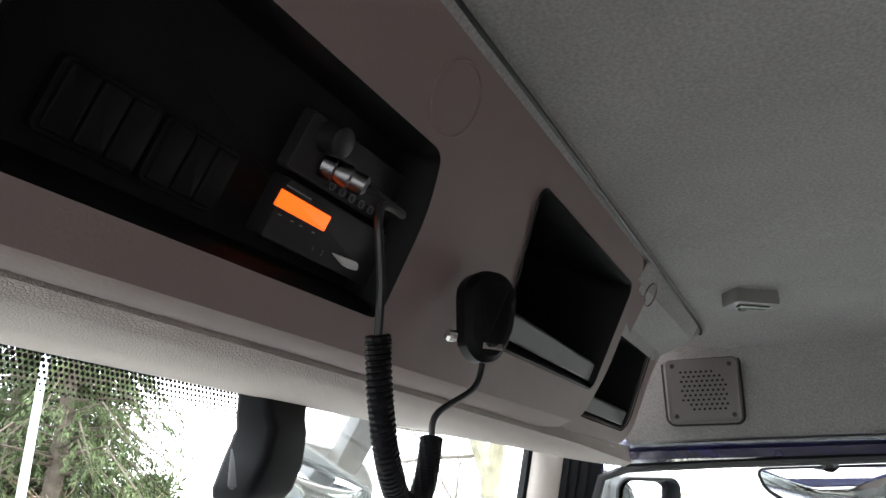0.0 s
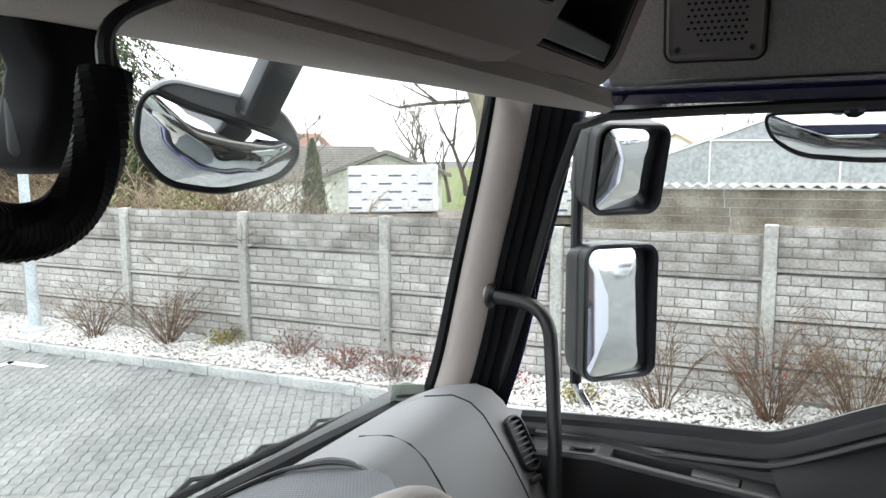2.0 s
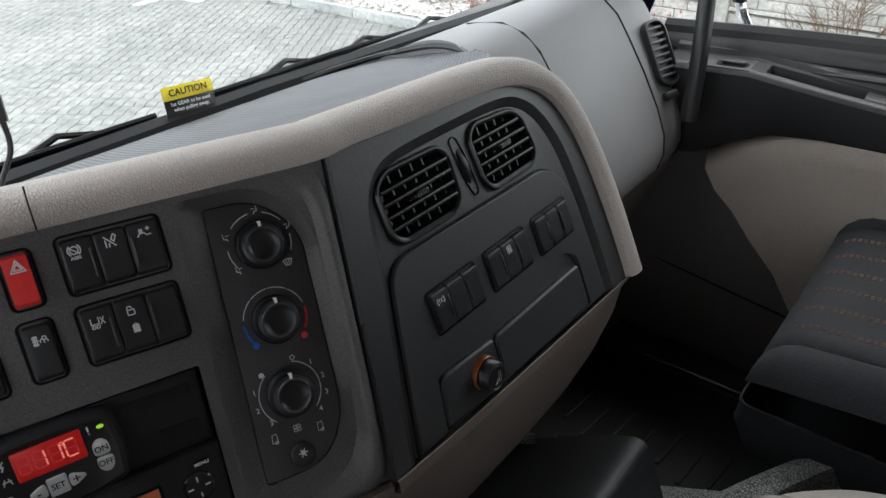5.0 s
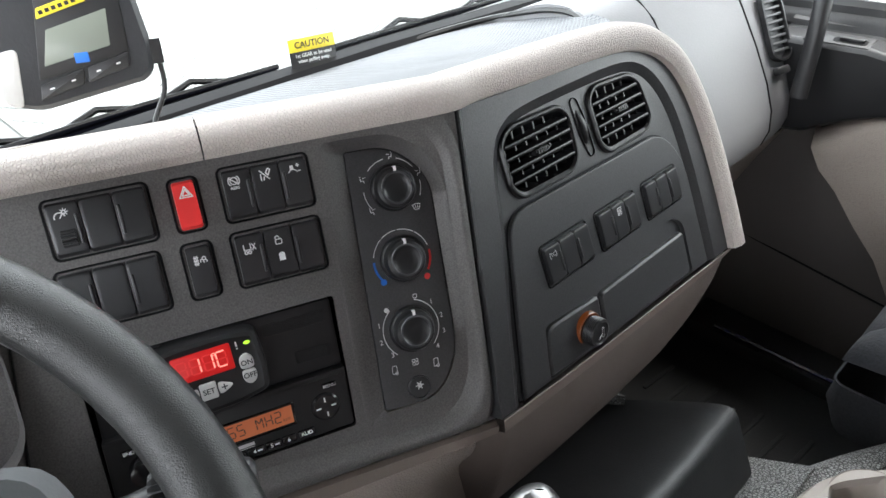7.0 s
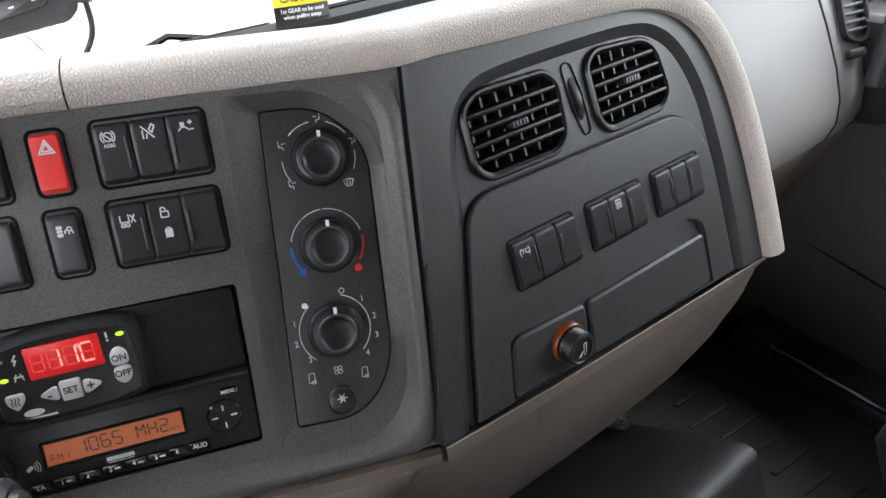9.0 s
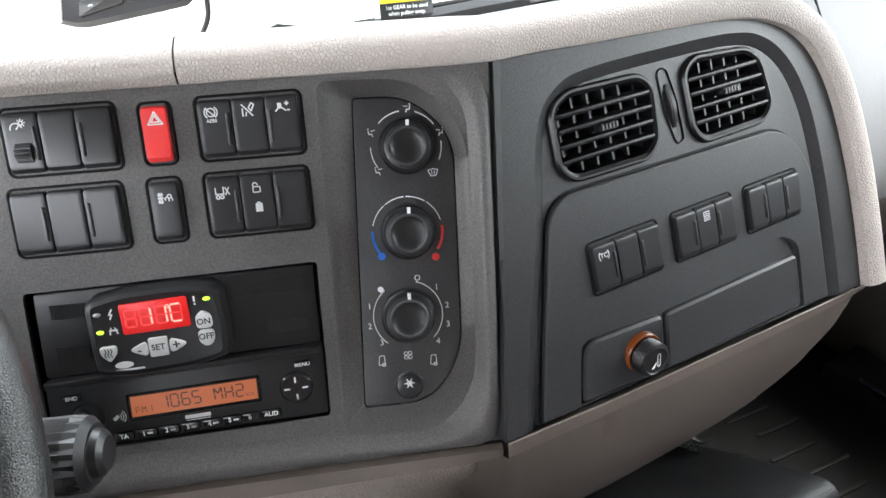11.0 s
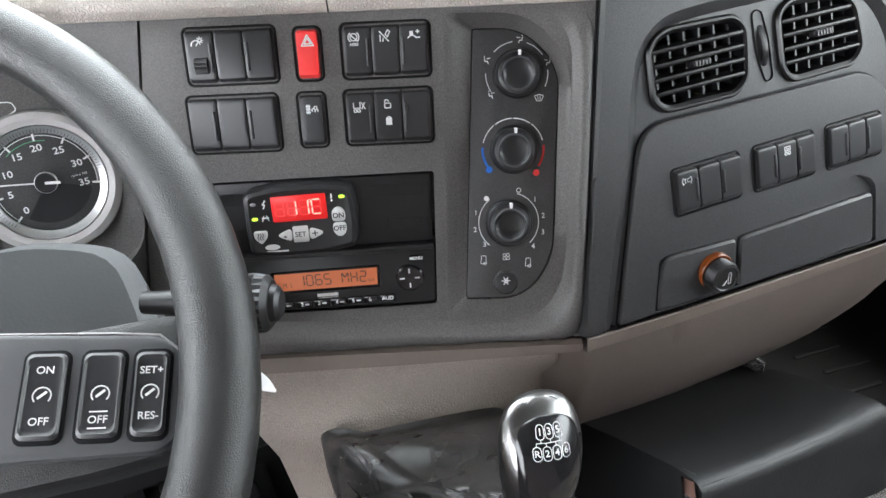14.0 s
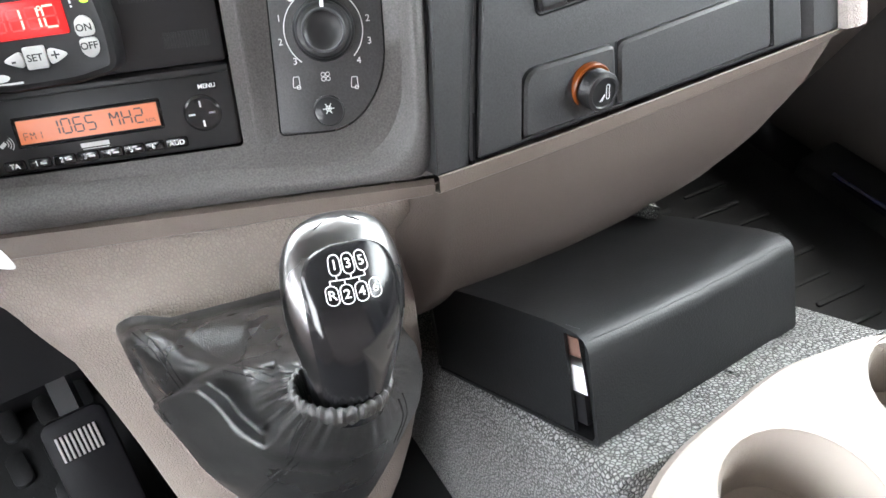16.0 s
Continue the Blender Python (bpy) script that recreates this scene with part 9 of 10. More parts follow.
for i in range(-62, 64):
    for j in range(-150, 152):
        lx, ly = i * BL, j * BW
        x, y = 4.6 + lx * ca - ly * sa, 6.0 + lx * sa + ly * ca
        if not (2.0 < x < kerb_x(y) - 0.12 and -2.0 < y < 17.0):
            continue
        z = -0.135 + rng.uniform(-0.0015, 0.0015)
        mt_ = Matrix.Translation((x, y, z)) @ pose(0, 0, 0, rng.uniform(-0.5, 0.5), rng.uniform(-0.5, 0.5), 33)
        if 4.4 < x < 6.6 and 5.4 < y < 7.9 and near < 300:
            ob = new("paving_block", block_data)
            ob.parent = pav
            ob.matrix_local = Matrix.Translation(-ORIGIN[pav]) @ mt_
            near += 1
        else:
            rest.add(blk.v, blk.f, mt_)
tagged(part("paving_blocks", rest, PAVING, pav, smooth=False), kind="stuff")
m = Mesh()
for pts_ in (((5.73, 9.10), (6.22, 9.14)), ((6.22, 9.14), (6.27, 8.60))):
    a_, b_ = Vector(pts_[0]), Vector(pts_[1])
    d_ = (b_ - a_).normalized()
    s_ = Vector((-d_.y, d_.x)) * 0.055
    m.add([(*(a_ - s_ - d_ * 0.05), -0.1325), (*(b_ - s_ + d_ * 0.05), -0.1325), (*(b_ + s_ + d_ * 0.05), -0.1325), (*(a_ + s_ - d_ * 0.05), -0.1325)], [(0, 1, 2, 3)])
solo("road_marking", m, ROAD_PAINT, "white painted corner mark on the paving", "road marking", smooth=False)

# white gravel
m = Mesh()
for k in range(24000):
    y = rng.uniform(-3.5, 15.5)
    x = rng.uniform(kerb_x(y) + 0.05, fence_x(y) - 0.02)
    if rng.random() < 0.12 * (x - kerb_x(y)):
        continue
    r = rng.uniform(0.012, 0.030)
    z = -0.045 + 0.045 * min(1, (x - kerb_x(y)) / 0.45) + rng.uniform(0, 0.018)
    a_ = rng.uniform(0, 6.28)
    m.add([(-1, -0.2, 0), (0, -1, 0.1), (1, 0.1, 0), (0.1, 0.9, -0.1), (0.05, 0, 0.75)], [(0, 1, 4), (1, 2, 4), (2, 3, 4), (3, 0, 4)],
          Matrix.Translation((x, y, z)) @ pose(0, 0, 0, rng.uniform(-25, 25), rng.uniform(-25, 25), math.degrees(a_)) @ Matrix.Diagonal((r * rng.uniform(0.8, 1.3), r * 0.8, r * 0.9, 1)))
solo("white_gravel", m, PEBBLE, "white and cream gravel between kerb and fence", "gravel", kind="stuff", smooth=False)

# ---- concrete fence ----
PITCH, TOP = 2.10, 1.72
ROWS_H = [(1.255, 1.72), (0.79, 1.255), (0.325, 0.79), (-0.14, 0.325)]
brick = Mesh()
slab(brick, rrect(0, 0, 0.249, 0.084, 0.006, 2), 0.0, 0.010, 0.005)
brick_data = data_of("brick", brick, CONCRETE)
brick_old = data_of("brick", brick, CONCRETE_OLD)
half = Mesh()
slab(half, rrect(0, 0, 0.118, 0.084, 0.006, 2), 0.0, 0.010, 0.005)
half_data = data_of("brick", half, CONCRETE)
half_old = data_of("brick", half, CONCRETE_OLD)


def fence_bay(y0, drop, single):
    """One bay of the precast fence, from the post at y0 towards smaller y."""
    fx = fence_x(y0 - PITCH / 2)
    bay = thing("fence_bay", (fx, y0 - PITCH / 2, -0.05), "precast concrete fence bay with brick-pattern slabs", "fence", "fence bays")
    fr = plane_frame((fx, y0 - PITCH / 2, drop), (-1, -0.0365, 0), (0.0365, -1, 0))
    pm = Mesh()
    slab(pm, rrect(-PITCH / 2, (TOP + 0.015) / 2 - 0.07, 0.125, TOP + 0.14, 0.012, 2), -0.06, 0.07, 0.012, fr, True)
    part("post", pm, CONCRETE_LIGHT, bay, "pale concrete post")
    for z0, z1 in ROWS_H:
        old = z1 > 1.6
        sm, rail = Mesh(), Mesh()
        box(sm, -PITCH / 2 + 0.05, PITCH / 2 - 0.05, z0 + 0.02, z1, -0.03, 0.0, fr)
        box(sm, -PITCH / 2 + 0.05, PITCH / 2 - 0.05, z0 - 0.01, z0 + 0.018, -0.045, -0.022, fr)
        box(rail, -PITCH / 2 + 0.055, PITCH / 2 - 0.055, z0 + 0.021, z0 + 0.052, 0.0, 0.034, fr)
        sl = part("slab", sm, CONCRETE_JOINT, bay, smooth=False)
        part("rail", rail, CONCRETE_OLD if old else CONCRETE, sl, smooth=False)
        courses = 4
        hgt = (z1 - z0 - 0.066) / courses
        joined = Mesh()
        for c in range(courses):
            z = z0 + 0.058 + hgt * (c + 0.5)
            if z < 0.02:
                continue
            x = -PITCH / 2 + 0.066
            first = c % 2
            while x < PITCH / 2 - 0.08:
                w = 0.119 if first else 0.250
                first = 0
                if x + w > PITCH / 2 - 0.06:
                    w = 0.119
                    if x + w > PITCH / 2 - 0.05:
                        break
                mt_ = fr @ Matrix.Translation((x + w / 2, z, rng.uniform(-0.002, 0.002))) @ Matrix.Diagonal((1, hgt / 0.094, 1, 1))
                if single:
                    ob = new("brick", (brick_old if old else brick_data) if w > 0.2 else (half_old if old else half_data))
                    ob.parent = sl
                    ob.matrix_local = Matrix.Translation(-ORIGIN[bay]) @ mt_
                else:
                    joined.add((brick if w > 0.2 else half).v, (brick if w > 0.2 else half).f, mt_)
                x += w + 0.010
        if not single and joined.v:
            tagged(part("bricks", joined, CONCRETE_OLD if old else CONCRETE, sl, smooth=False), kind="stuff")
    return bay


for k in range(-4, 7):
    y0 = 4.69 + (k - 2) * PITCH
    fence_bay(y0, -0.06 if k == 1 else (0.03 if k <= 0 else 0.0), 0 <= k <= 5)

# ---- street lamp, shrubs, trees ----
post = thing("street_lamp", (7.155, 9.97, 0.0), "galvanised steel lamp post in the gravel", "street lamp")
part("pole", tube(Mesh(), [(7.155, 9.97, 0.0), (7.15, 9.97, 0.6), (7.13, 9.97, 3.0), (7.10, 9.96, 6.0)], [0.085, 0.075, 0.062, 0.045], 14), GALV, post, "galvanised pole")
part("base_plate", lathe(Mesh(), [(0.19, 0.0), (0.19, 0.035), (0.17, 0.045), (0.10, 0.05), (0.09, 0.08)], 20, Matrix.Translation((7.155, 9.97, 0.0))), GALV, post)
part("lamp_head", tube(Mesh(), [(7.10, 9.96, 5.95), (6.95, 10.0, 6.02), (6.3, 10.2, 6.08), (5.9, 10.3, 6.08)], [0.04, 0.035, 0.09, 0.05], 10), GALV, post, "lamp head")


def twigs(mesh, base, n, height, spread, r, seg=3, fork=3):
    """Bare twigs that lean out, bend and fork."""
    for _ in range(n):
        a, lean = rng.uniform(0, 6.28), rng.uniform(0.15, 1.0) * spread
        h = height * rng.uniform(0.5, 1.0) * (1.0 - 0.35 * lean / max(spread, 0.01))
        q = Vector(base) + Vector((math.cos(a), math.sin(a), 0)) * rng.uniform(0, 0.10)
        pts = [q]
        for k in range(1, 5):
            f = k / 4
            pts.append(q + Vector((math.cos(a) * lean * f ** 1.2, math.sin(a) * lean * f ** 1.2, h * f)) + Vector((rng.gauss(0, 0.03), rng.gauss(0, 0.03), rng.gauss(0, 0.02))) * h)
        tube(mesh, pts, [r, r * 0.85, r * 0.7, r * 0.5, r * 0.25], seg)
        for _ in range(fork):
            k = rng.choice((1, 2, 2, 3, 3))
            p = pts[k].lerp(pts[k + 1], rng.random())
            b = a + rng.gauss(0, 1.3)
            l = h * rng.uniform(0.15, 0.42)
            e = p + Vector((math.cos(b) * l * 0.75, math.sin(b) * l * 0.75, l * rng.uniform(0.2, 0.9)))
            mid = p.lerp(e, 0.5) + Vector((rng.gauss(0, 0.05), rng.gauss(0, 0.05), 0.05)) * l
            tube(mesh, [p, mid, e], [r * 0.5, r * 0.42, r * 0.2], seg)
            if rng.random() < 0.6:
                c = b + rng.choice((-0.8, 0.8))
                tube(mesh, [mid, mid + Vector((math.cos(c), math.sin(c), 0.6)) * l * 0.45], [r * 0.35, r * 0.18], seg)


def leaves(mesh, base, n, size, rx_, ry_, rz_, flat=0.5):
    for _ in range(n):
        v = Vector((rng.gauss(0, 0.45), rng.gauss(0, 0.45), rng.gauss(0, 0.45)))
        p = Vector(base) + Vector((v.x * rx_, v.y * ry_, v.z * rz_))
        s = size * rng.uniform(0.6, 1.3)
        mesh.add([(-1, 0, 0), (0, -0.5, 0), (1, 0, 0), (0, 0.5, 0)], [(0, 1, 2, 3)], Matrix.Translation(p) @ pose(0, 0, 0, rng.uniform(0, 360), rng.uniform(0, 360), rng.uniform(0, 360)) @ Matrix.Scale(s, 4))


def shrub(x, y, h, spread, n, label, red=0, yellow=0):
    sh = thing("shrub", (x, y, -0.02), label, "shrub", "shrubs")
    mm = Mesh()
    twigs(mm, (x, y, -0.02), int(n * 0.7), h, spread, 0.0056, fork=7)
    part("stems", mm, TWIG, sh, smooth=False)
    if red or yellow:
        mm = Mesh()
        leaves(mm, (x, y, h * 0.35), red + yellow, 0.022, spread * 1.2, spread * 1.2, h * 0.45)
        part("foliage", mm, RED_LEAF if red else MOSS, sh, smooth=False)


for x, y, h, s, n, r_, y_ in ((7.25, 8.85, 0.92, 0.62, 58, 0, 0), (7.42, 7.68, 1.0, 0.75, 78, 0, 0), (7.72, 6.95, 0.28, 0.25, 30, 0, 350), (7.60, 5.75, 0.42, 0.35, 40, 160, 0), (7.45, 4.9, 0.36, 0.35, 40, 220, 0), (7.40, 4.2, 0.40, 0.40, 45, 220, 0),
                               (7.62, 1.36, 1.0, 0.50, 42, 0, 0), (7.66, 0.40, 1.20, 0.70, 85, 40, 60), (7.66, -0.3, 1.25, 0.80, 85, 0, 60), (7.49, 2.98, 0.35, 0.30, 40, 160, 0), (7.5, 2.12, 0.22, 0.2, 25, 0, 200), (7.3, 12.3, 0.6, 0.5, 80, 60, 0), (7.2, 11.4, 0.5, 0.4, 70, 50, 0), (7.4, 13.6, 0.7, 0.6, 90, 0, 200)):
    shrub(x, y, h, s, n, "low red-leaved shrub in the gravel" if r_ > y_ and r_ > 100 else ("yellow-green mossy tuft in the gravel" if y_ > 100 else "bare brown twiggy shrub in the gravel"), r_, y_)


def branchy(mesh, p, d, length, r, depth):
    """A bare tree: limbs that fork and thin out."""
    n = 4
    pts_, q, dd = [Vector(p)], Vector(p), Vector(d).normalized()
    for _ in range(n):
        dd = (dd + Vector((rng.uniform(-0.16, 0.16), rng.uniform(-0.16, 0.16), rng.uniform(-0.05, 0.12)))).normalized()
        q = q + dd * length / n
        pts_.append(q.copy())
    tube(mesh, pts_, [r * (1 - 0.45 * i / n) for i in range(n + 1)], 6 if depth > 2 else 4)
    if depth == 0:
        return
    for k in range(3 if depth > 1 else 4):
        i = rng.choice((2, 3, 4)) if k else 4
        a = rng.uniform(0, 6.28)
        side_ = Vector((math.cos(a), math.sin(a), rng.uniform(0.1, 0.7))).normalized()
        branchy(mesh, pts_[i], dd * 0.6 + side_ * 0.75, length * rng.uniform(0.55, 0.8), r * 0.5, depth - 1)


tree = thing("bare_tree", (15.0, 6.3, 0.4), "bare forked tree with grey-green bark", "tree")
m = Mesh()
tube(m, [(15.06, 6.27, 0.3), (15.05, 6.30, 1.4), (15.02, 6.36, 2.6), (15.02, 6.38, 3.2)], [0.30, 0.26, 0.22, 0.22], 12)
tube(m, [(15.02, 6.38, 3.1), (14.9, 6.65, 4.0), (14.75, 6.98, 5.0), (14.6, 7.2, 6.5), (14.4, 7.5, 8.0)], [0.19, 0.16, 0.14, 0.11, 0.07], 10)
tube(m, [(15.02, 6.38, 3.1), (15.12, 6.20, 4.0), (15.2, 6.02, 4.8), (15.3, 5.8, 6.5), (15.3, 5.5, 8.0)], [0.19, 0.15, 0.13, 0.10, 0.06], 10)
part("trunk", m, BARK, tree, "grey-green forked trunk")
m = Mesh()
for p, d, l in (((14.86, 6.74, 4.2), (0.1, 1.0, 0.12), 2.6), ((14.75, 6.98, 5.0), (-0.1, 1.0, 0.25), 2.6), ((15.14, 6.16, 4.1), (0.1, -1, 0.3), 2.2), ((14.7, 7.0, 5.3), (0, 0.9, 0.5), 2.4), ((14.9, 6.7, 4.6), (-0.2, 1.0, 0.35), 3.0), ((14.8, 6.9, 4.0), (0.2, 1.0, 0.05), 3.0), ((15.25, 5.9, 5.6), (0, -1, 0.5), 2.4), ((14.6, 7.2, 6.5), (0, 0.5, 0.9), 2.2), ((14.95, 6.5, 3.6), (0.0, 1.0, -0.05), 1.8)):
    branchy(m, p, d, l, 0.05, 4)
part("branches", m, BARK_DARK, tree, "thin bare branches", smooth=False)


def spruce(x, y, h, width, label, low_z=2.2, n=120):
    """Boughs in loose tiers with drooping sprays; gaps between them let the sky through."""
    sp = thing("spruce", (x, y, 0.2), label, "tree", "spruces")
    mt_ = Mesh()
    tube(mt_, [(x, y, 0.1), (x + 0.05, y, h * 0.4), (x, y, h)], [0.22, 0.16, 0.03], 9)
    mc = Mesh()
    for k in range(n):
        z = low_z + (h - low_z) * (k / n) ** 1.1 + rng.uniform(-0.15, 0.15)
        a = k * 2.4 + rng.uniform(-0.5, 0.5)
        l = width * (1 - 0.80 * z / h) * rng.uniform(0.45, 1.2)
        d_ = Vector((math.cos(a), math.sin(a), 0))
        root = Vector((x, y, z))
        mid_ = root + d_ * l * 0.5 + Vector((0, 0, 0.05 * l))
        tip = root + d_ * l + Vector((0, 0, -0.30 * l))
        tube(mt_, [root, mid_, tip], [0.035, 0.022, 0.005], 4)
        for s in range(int(3 + l * 4.6)):
            t = rng.uniform(0.15, 1.0)
            p = root.lerp(mid_, t * 2) if t < 0.5 else mid_.lerp(tip, t * 2 - 1)
            side_ = Vector((-d_.y, d_.x, 0)) * rng.choice((-1, 1))
            e = p + (d_ * 0.5 + side_ * rng.uniform(0.3, 1.0)).normalized() * rng.uniform(0.25, 0.65) + Vector((0, 0, -rng.uniform(0.1, 0.55)))
            yaw = math.degrees(math.atan2(e.y - p.y, e.x - p.x))
            for q in range(9):
                c = p.lerp(e, (q + rng.random()) / 9) + Vector((rng.gauss(0, 0.035), rng.gauss(0, 0.035), rng.gauss(0, 0.035)))
                mc.add([(-1, 0, 0.0), (-0.1, -0.30, 0.05), (1.0, 0, -0.35), (-0.1, 0.30, 0.05)], [(0, 1, 2, 3)], Matrix.Translation(c) @ pose(0, 0, 0, rng.uniform(-60, 60), rng.uniform(10, 70), yaw + rng.uniform(-60, 60)) @ Matrix.Scale(rng.uniform(0.045, 0.085), 4))
    part("trunk", mt_, BARK_DARK, sp, "dark trunk and boughs")
    part("crown", mc, NEEDLE, sp, "drooping dark green needles", smooth=False)


for x, y, h, w, low_ in ((10.3, 13.6, 9.5, 4.1, 3.0), (10.6, 15.6, 10.5, 4.0, 2.6), (11.8, 15.0, 9.0, 3.6, 2.4), (13.2, 16.0, 8.0, 3.2, 1.9), (9.2, 17.5, 10.0, 3.4, 2.0), (12.0, 17.0, 9.0, 3.2, 1.8), (8.9, 20.5, 9.0, 3.4, 1.8)):
    spruce(x, y, h, w, "tall spruce with drooping boughs behind the fence", low_)
con = thing("conifer", (18.25, 13.2, 0.1), "slim dark green columnar conifer", "tree")
m = Mesh()
for k in range(1400):
    z = rng.uniform(0, 1)
    a, r_ = rng.uniform(0, 6.28), 0.42 * (1 - z) ** 0.7 * rng.uniform(0.5, 1.0) + 0.03
    m.add([(-1, 0, 0), (0, -0.35, 0), (1.2, 0, 0.3), (0, 0.35, 0)], [(0, 1, 2, 3)], Matrix.Translation((18.25 + r_ * math.cos(a), 13.2 + r_ * math.sin(a), 0.75 + z * 2.15)) @ pose(0, 0, 0, rng.uniform(-40, 40), rng.uniform(-110, -40), math.degrees(a)) @ Matrix.Scale(0.09, 4))
part("crown", m, NEEDLE, con, smooth=False)
part("trunk", tube(Mesh(), [(18.25, 13.2, 0.0), (18.25, 13.2, 1.6)], 0.06, 8), BARK_DARK, con)
hedge = thing("hedge", (9.6, 11.5, 0.1), "tangled bare hedge with some olive leaves", "hedge", kind="stuff")
m, m_pale, ml2 = Mesh(), Mesh(), Mesh()
for k in range(120):
    y = rng.uniform(7.0, 16.5)
    x = fence_x(y) + rng.uniform(0.9, 3.4)
    twigs(m if k % 2 else m_pale, (x, y, 0.0), 6, rng.uniform(1.9, 3.0), 1.3, 0.012, fork=11)
    if rng.random() < 0.30:
        leaves(ml2, (x, y, rng.uniform(0.9, 1.8)), 80, 0.035, 0.9, 0.9, 0.8)
part("stems", m, TWIG, hedge, smooth=False)
part("stems", m_pale, outdoor("straw_twig", (0.22, 0.165, 0.115), (0.34, 0.27, 0.20), 3.0, rand=0.2), hedge, "pale straw-coloured stems", smooth=False)
part("foliage", ml2, OLIVE, hedge, "olive and tan leaves", smooth=False)
pine = thing("pine", (13.2, 14.2, 0.1), "rounded dark green pine", "tree")
m = Mesh()
for k in range(26):
    c = (13.2 + rng.gauss(0, 0.35), 14.2 + rng.gauss(0, 0.35), 2.5 + rng.gauss(0, 0.32))
    leaves(m, c, 60, 0.09, 0.4, 0.4, 0.35)
part("crown", m, NEEDLE, pine, smooth=False)
part("trunk", tube(Mesh(), [(13.2, 14.2, 0.0), (13.2, 14.2, 2.4)], 0.10, 8), BARK_DARK, pine)
fort = thing("far_trees", (30, 12, 0.5), "distant bare treetops behind the houses", "trees", kind="stuff")
m = Mesh()
for x, y, s in ((33, 17.5, 1.2), (34, 15.5, 1.3), (30, 7.5, 1.0), (36, 9.5, 1.3), (28, 6.2, 0.9), (40, 22, 1.2), (38, 28, 1.2), (31, 24, 0.9), (29, 14, 0.9), (44, 14, 1.4), (46, 24, 1.4), (42, 4, 1.1), (35, 1, 1.0)):
    branchy(m, (x, y, 0.5), (0, 0, 1), 1.9 * s, 0.11 * s, 4)
part("stems", m, BARK_DARK, fort, smooth=False)

# ---- buildings, stacks and tent behind the fence ----
def gable_house(base, across, length_dir, w, l, eave, ridge, wall_m, roof_m, label, over_=0.35, windows=()):
    """A house whose gable end faces the yard."""
    h = thing("house", base, label, "house", "houses")
    a, d = Vector(across).normalized(), Vector(length_dir).normalized()
    b = Vector(base)
    up_ = Vector((0, 0, 1))
    pts5 = [b - a * w / 2, b + a * w / 2, b + a * w / 2 + up_ * eave, b + up_ * ridge, b - a * w / 2 + up_ * eave]
    mm = Mesh()
    rings(mm, [[tuple(p) for p in pts5], [tuple(p + d * l) for p in pts5]], cap=True, cap0=True)
    part("wall", mm, wall_m, h, smooth=False)
    for s in (-1, 1):
        e, r_ = b + a * s * (w / 2 + over_) + up_ * (eave - over_ * (ridge - eave) / (w / 2)), b + up_ * (ridge + 0.02)
        t = up_ * 0.14
        mm = Mesh()
        q = [e - d * over_, r_ - d * over_, r_ + d * (l + over_), e + d * (l + over_)]
        rings(mm, [[tuple(p + up_ * 0.02) for p in q], [tuple(p + t) for p in q]], cap=True, cap0=True)
        rf = part("roof", mm, roof_m, h, smooth=False)
        mm = Mesh()
        for k in range(14):
            f = (k + 0.5) / 14
            p0, p1 = (e + t).lerp(r_ + t, f) - d * over_, (e + t).lerp(r_ + t, f) + d * (l + over_)
            tube(mm, [p0, p1], 0.03, 4)
        part("tile_course", mm, roof_m, rf, smooth=False)
    for u_, z_, ww, hh in windows:
        wn_ = part("window", box(Mesh(), u_ - ww / 2, u_ + ww / 2, z_, z_ + hh, 0.0, 0.05, plane_frame(b, -d, a)), BARK_DARK, h)
        part("window_frame", tube(Mesh(), [plane_frame(b, -d, a) @ Vector(p) for p in ((u_ - ww / 2, z_, 0.05), (u_ + ww / 2, z_, 0.05), (u_ + ww / 2, z_ + hh, 0.05), (u_ - ww / 2, z_ + hh, 0.05))], 0.05, 4, closed=True), PAINT, wn_)
    return h


gable_house((23.07, 19.97, 0.08), (0.75, -0.66, 0), (0.93, -0.35, 0), 2.2, 6.0, 1.62, 2.67, WHITE_WALL, GREY_ROOF, "small white gabled house with grey roof", 0.3, ((0.0, 0.5, 0.5, 0.5),))
gable_house((39.0, 33.8, -0.3), (0.75, -0.66, 0), (0.7, -0.7, 0), 4.0, 4.5, 2.4, 4.2, WHITE_WALL, HAZED_RED_ROOF, "distant house with orange-red roof")
gable_house((21.4, 12.6, 0.08), (0.48, -0.88, 0), (0.88, 0.48, 0), 3.6, 4.5, 1.77, 2.42, WHITE_WALL, GREY_ROOF, "low outbuilding with grey corrugated roof", 0.3)
gable_house((80.0, 13.0, 0.0), (0.1, -1, 0), (1, 0, 0), 6.0, 9.0, 2.9, 4.6, WHITE_WALL, HAZED_RED_ROOF, "distant house with red roof and chimneys")


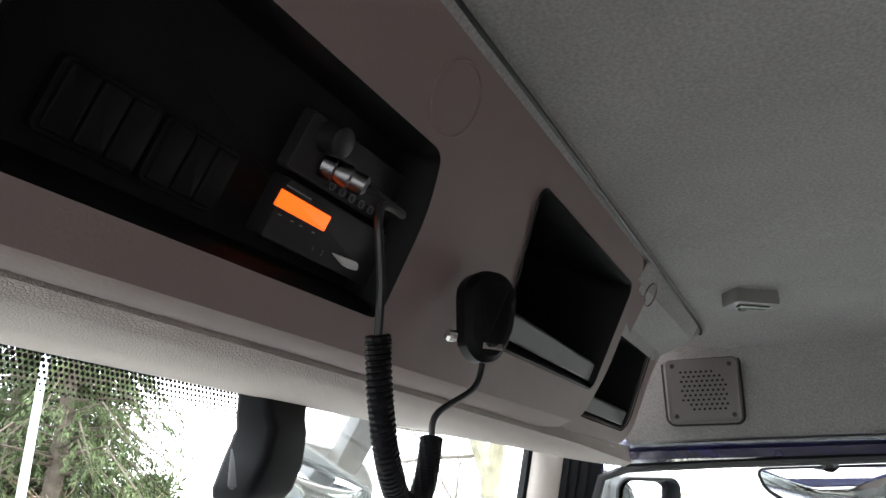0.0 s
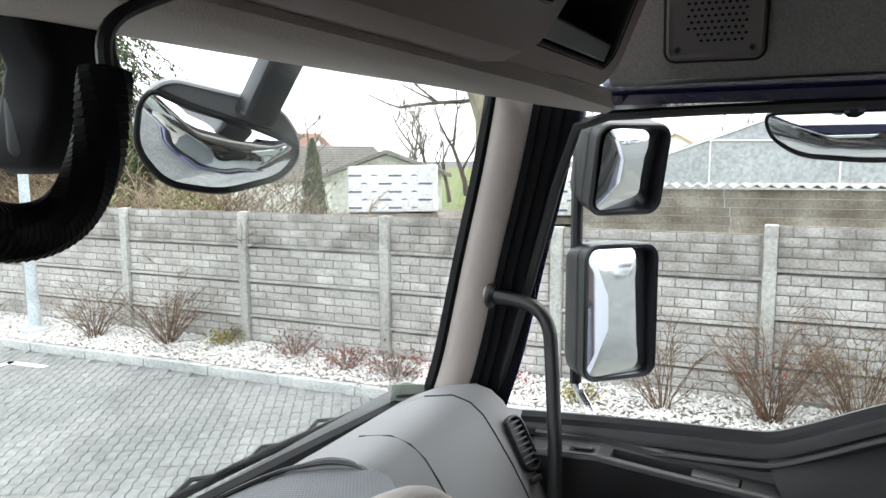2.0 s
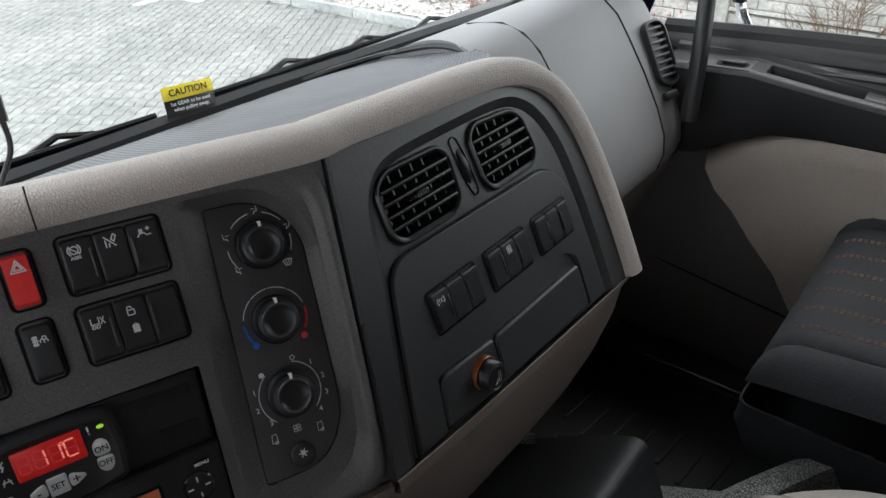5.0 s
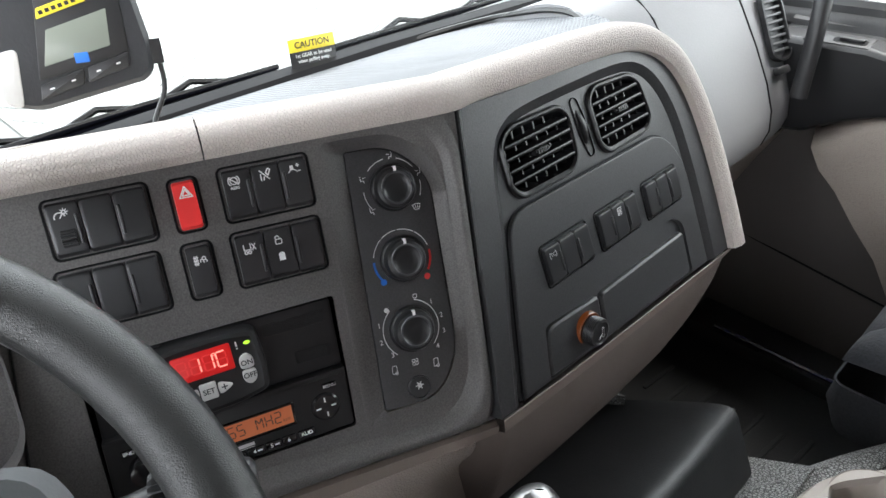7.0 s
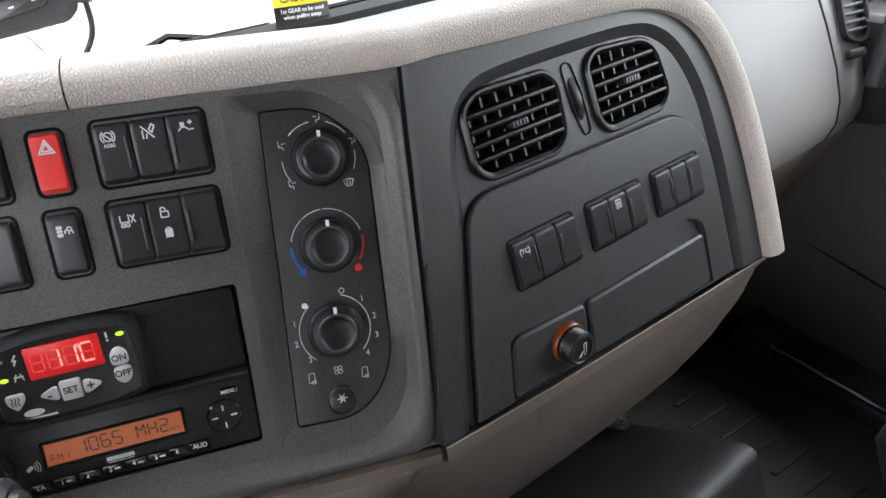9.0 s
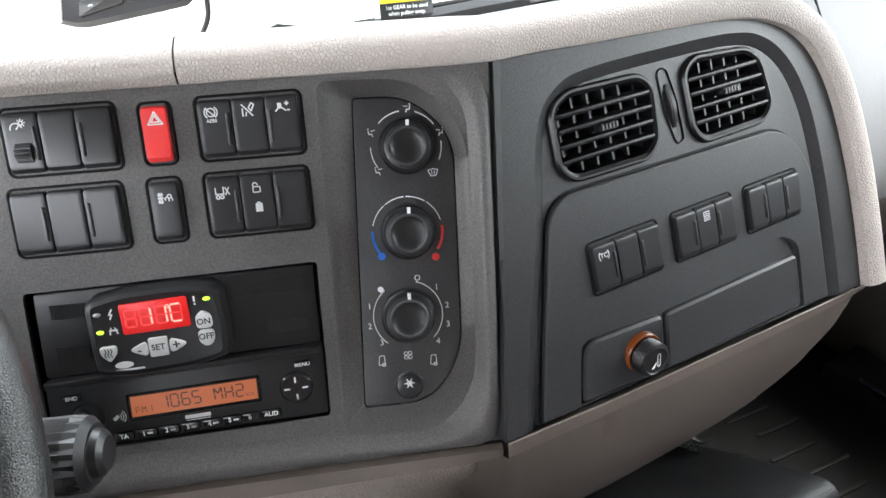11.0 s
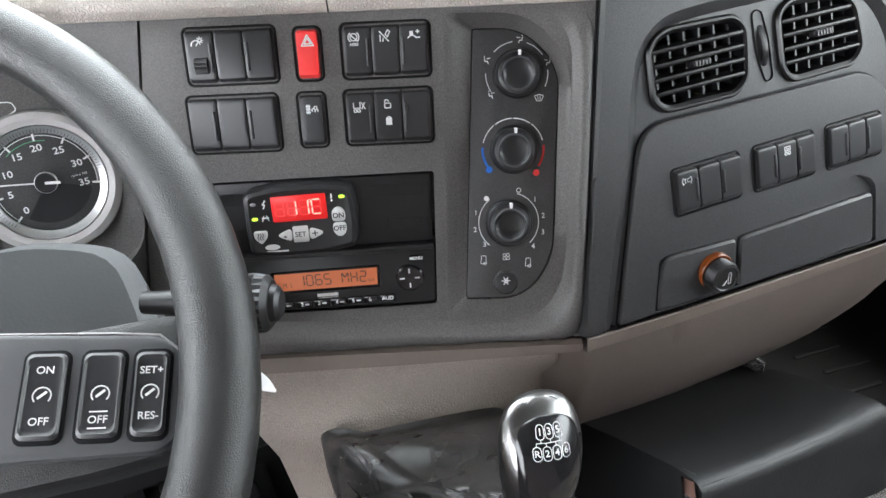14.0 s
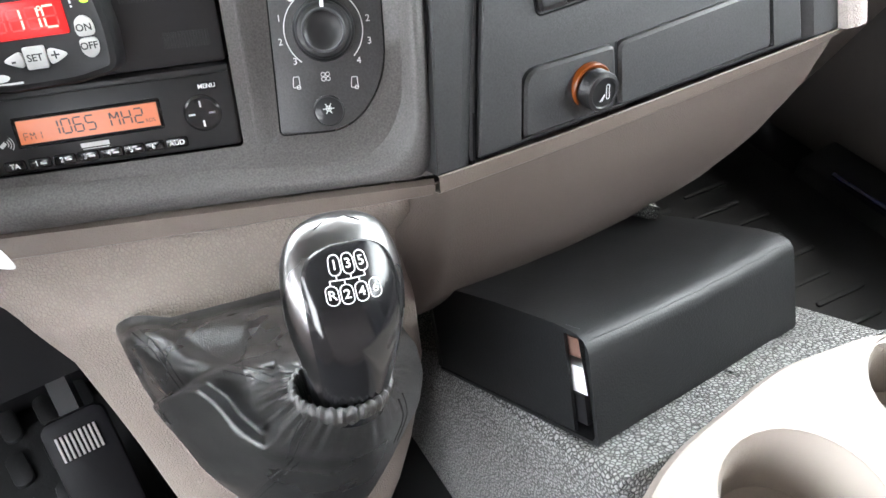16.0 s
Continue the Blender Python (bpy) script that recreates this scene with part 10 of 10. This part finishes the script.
def stack(corner, along, w, h, d, z, label, marks):
    """A pallet of building blocks wrapped in printed film."""
    st_ = thing("block_stack", (*corner, z), label, "pallet", "wrapped block stacks")
    fr = plane_frame((*corner, z), (along[1], -along[0], 0), (*along, 0))
    mm = Mesh()
    loop = rrect(w / 2, h / 2, w, h, 0.03, 3)
    rings(mm, [[(x, y + 0.02 * math.sin(9 * x), -d) for x, y in loop], [(x, y + 0.02 * math.sin(9 * x), -0.02) for x, y in loop], [(x, y + 0.02 * math.sin(9 * x), 0.0) for x, y in inset(loop, 0.02)]], fr, cap0=True)
    part("wrap", mm, WRAP, st_, "white plastic wrap")
    mk = Mesh()
    for r_ in range(int(h / 0.145)):
        for c in range(int(w / 0.36) + 1):
            x, y = 0.02 + c * 0.36 + (0.18 if r_ % 2 else 0.0), 0.09 + r_ * 0.145
            if x + 0.25 > w:
                continue
            if (r_ + c) % 2 == 0:
                for k in range(5):
                    stroke(mk, [(x + k * 0.046, y), (x + 0.034 + k * 0.046, y)], 0.036, 0.004, fr)
            else:
                stroke(mk, [(x + 0.05, y), (x + 0.10, y + 0.012), (x + 0.14, y)], 0.022, 0.004, fr)
    part("printed_bars", mk, material("print_blue", (0.12, 0.14, 0.22), 0.6) if not bpy.data.materials.get("print_blue") else bpy.data.materials["print_blue"], st_, "dark printed bars", smooth=False)
    part("pallet_board", box(Mesh(), 0.0, w, -0.12, -0.02, -d, 0.0, fr), BOARD, st_)
    return st_


ax = Vector((0.45, -0.893, 0)).normalized()
stack((11.72, 7.66), (ax.x, ax.y), 1.62, 0.83, 1.0, 1.42, "stack of blocks in white printed film", 0)
stack((11.25, 4.45), (0.30, -0.954), 1.45, 0.72, 1.0, 1.50, "smaller stack of blocks in white printed film", 0)
m = Mesh()
box(m, 11.3, 14.5, 2.8, 8.4, 0.1, 1.33)
solo("storage_platform", m, BOARD, "grey timber stock under the wrapped stacks", "timber stock")

tent = thing("storage_tent", (23, 0, 0.1), "grey fabric storage tent behind the shed", "tent")
pk, ea = 3.62, 2.28
fr = plane_frame((22.3, 0.75, 0), (-1, 0.0, 0), (0, -1, 0))
m = Mesh()
pr = [(-3.75, 0.09), (-3.75, ea), (-2.0, ea + (pk - ea) * 0.50), (0.0, pk), (2.4, ea + (pk - ea) * 0.42), (4.6, ea), (4.6, 0.09)]
rings(m, [[(u, z, 0.0) for u, z in pr], [(u, z, -12) for u, z in pr]], fr, cap=True, cap0=True)
part("canopy", m, TENT, tent, "pale grey fabric", smooth=False)
for pts_ in (((-2.0, 1.2), (-2.0, ea + 0.6)), ((-2.0, ea + 0.55), (2.4, ea + 0.50)), ((1.2, 1.2), (1.2, ea + 0.5)), ((-3.7, ea - 0.02), (0, pk - 0.04)), ((0, pk - 0.04), (4.5, ea - 0.02))):
    part("seam", tube(Mesh(), [fr @ Vector((u, z, 0.02)) for u, z in pts_], 0.025, 6), WRAP, tent)

shed = thing("shed", (10.9, 1.0, 0.0), "old plank shed with corrugated roof behind the fence", "shed")
m = Mesh()
for k in range(9):
    z0 = 0.9 + k * 0.12
    yy = rng.uniform(-0.15, 0.15)
    mm = Mesh()
    fr = plane_frame((10.62, 3.15, 0), (-1, -0.13, 0), (0.13, -1, 0))
    for s0, s1 in ((0.0, 2.1 + yy), (2.11 + yy, 4.4), (4.41, 7.2)):
        part("plank", box(Mesh(), s0, s1, z0, z0 + 0.114, -0.03, rng.uniform(-0.004, 0.012), fr), BOARD, shed)
mm = Mesh()
rows = []
for k in range(181):
    s = -0.1 + k * 0.041
    zc = 2.01 + 0.028 * math.sin(s * 2 * math.pi / 0.177)
    rows.append([tuple(fr @ Vector((s, zc, 0.12))), tuple(fr @ Vector((s, zc + 0.012, 0.12))), tuple(fr @ Vector((s, zc - 0.05, -2.6)))])
grid(mm, rows)
part("corrugated_roof", mm, CORRUGATED, shed, "grey corrugated roof")

# parked trucks behind, seen in the mirrors
for x in (7.2, 10.4, -3.0):
    tk = thing("parked_truck", (x, -62, -0.15), "white parked truck at the far end of the yard", "truck", "parked trucks")
    mm = Mesh()
    fr = plane_frame((x, -62, 0), (0, 1, 0), (-1, 0, 0))
    rings(mm, [[(a, b, -6) for a, b in rrect(0, 2.2, 2.5, 3.0, 0.1)], [(a, b, 0) for a, b in rrect(0, 2.0, 2.4, 2.7, 0.15)]], fr)
    part("body", mm, PAINT, tk, "white body")
    part("windscreen", slab(Mesh(), rrect(0, 2.35, 2.0, 0.8, 0.1), -0.02, 0.03, 0.01, fr), BLACK_GLOSS, tk, "dark windscreen")
    part("grille", slab(Mesh(), rrect(0, 1.1, 1.5, 0.5, 0.05), -0.02, 0.03, 0.01, fr), BLACK, tk)
    for sx in (-1, 1):
        part("wheel", lathe(Mesh(), [(0.5, 0), (0.5, 0.28), (0.3, 0.3)], 20, Matrix.Translation((x + sx * 1.1 - 0.14, -62.9, 0.35)) @ pose(0, 0, 0, 0, 90, 0)), RUBBER, tk)
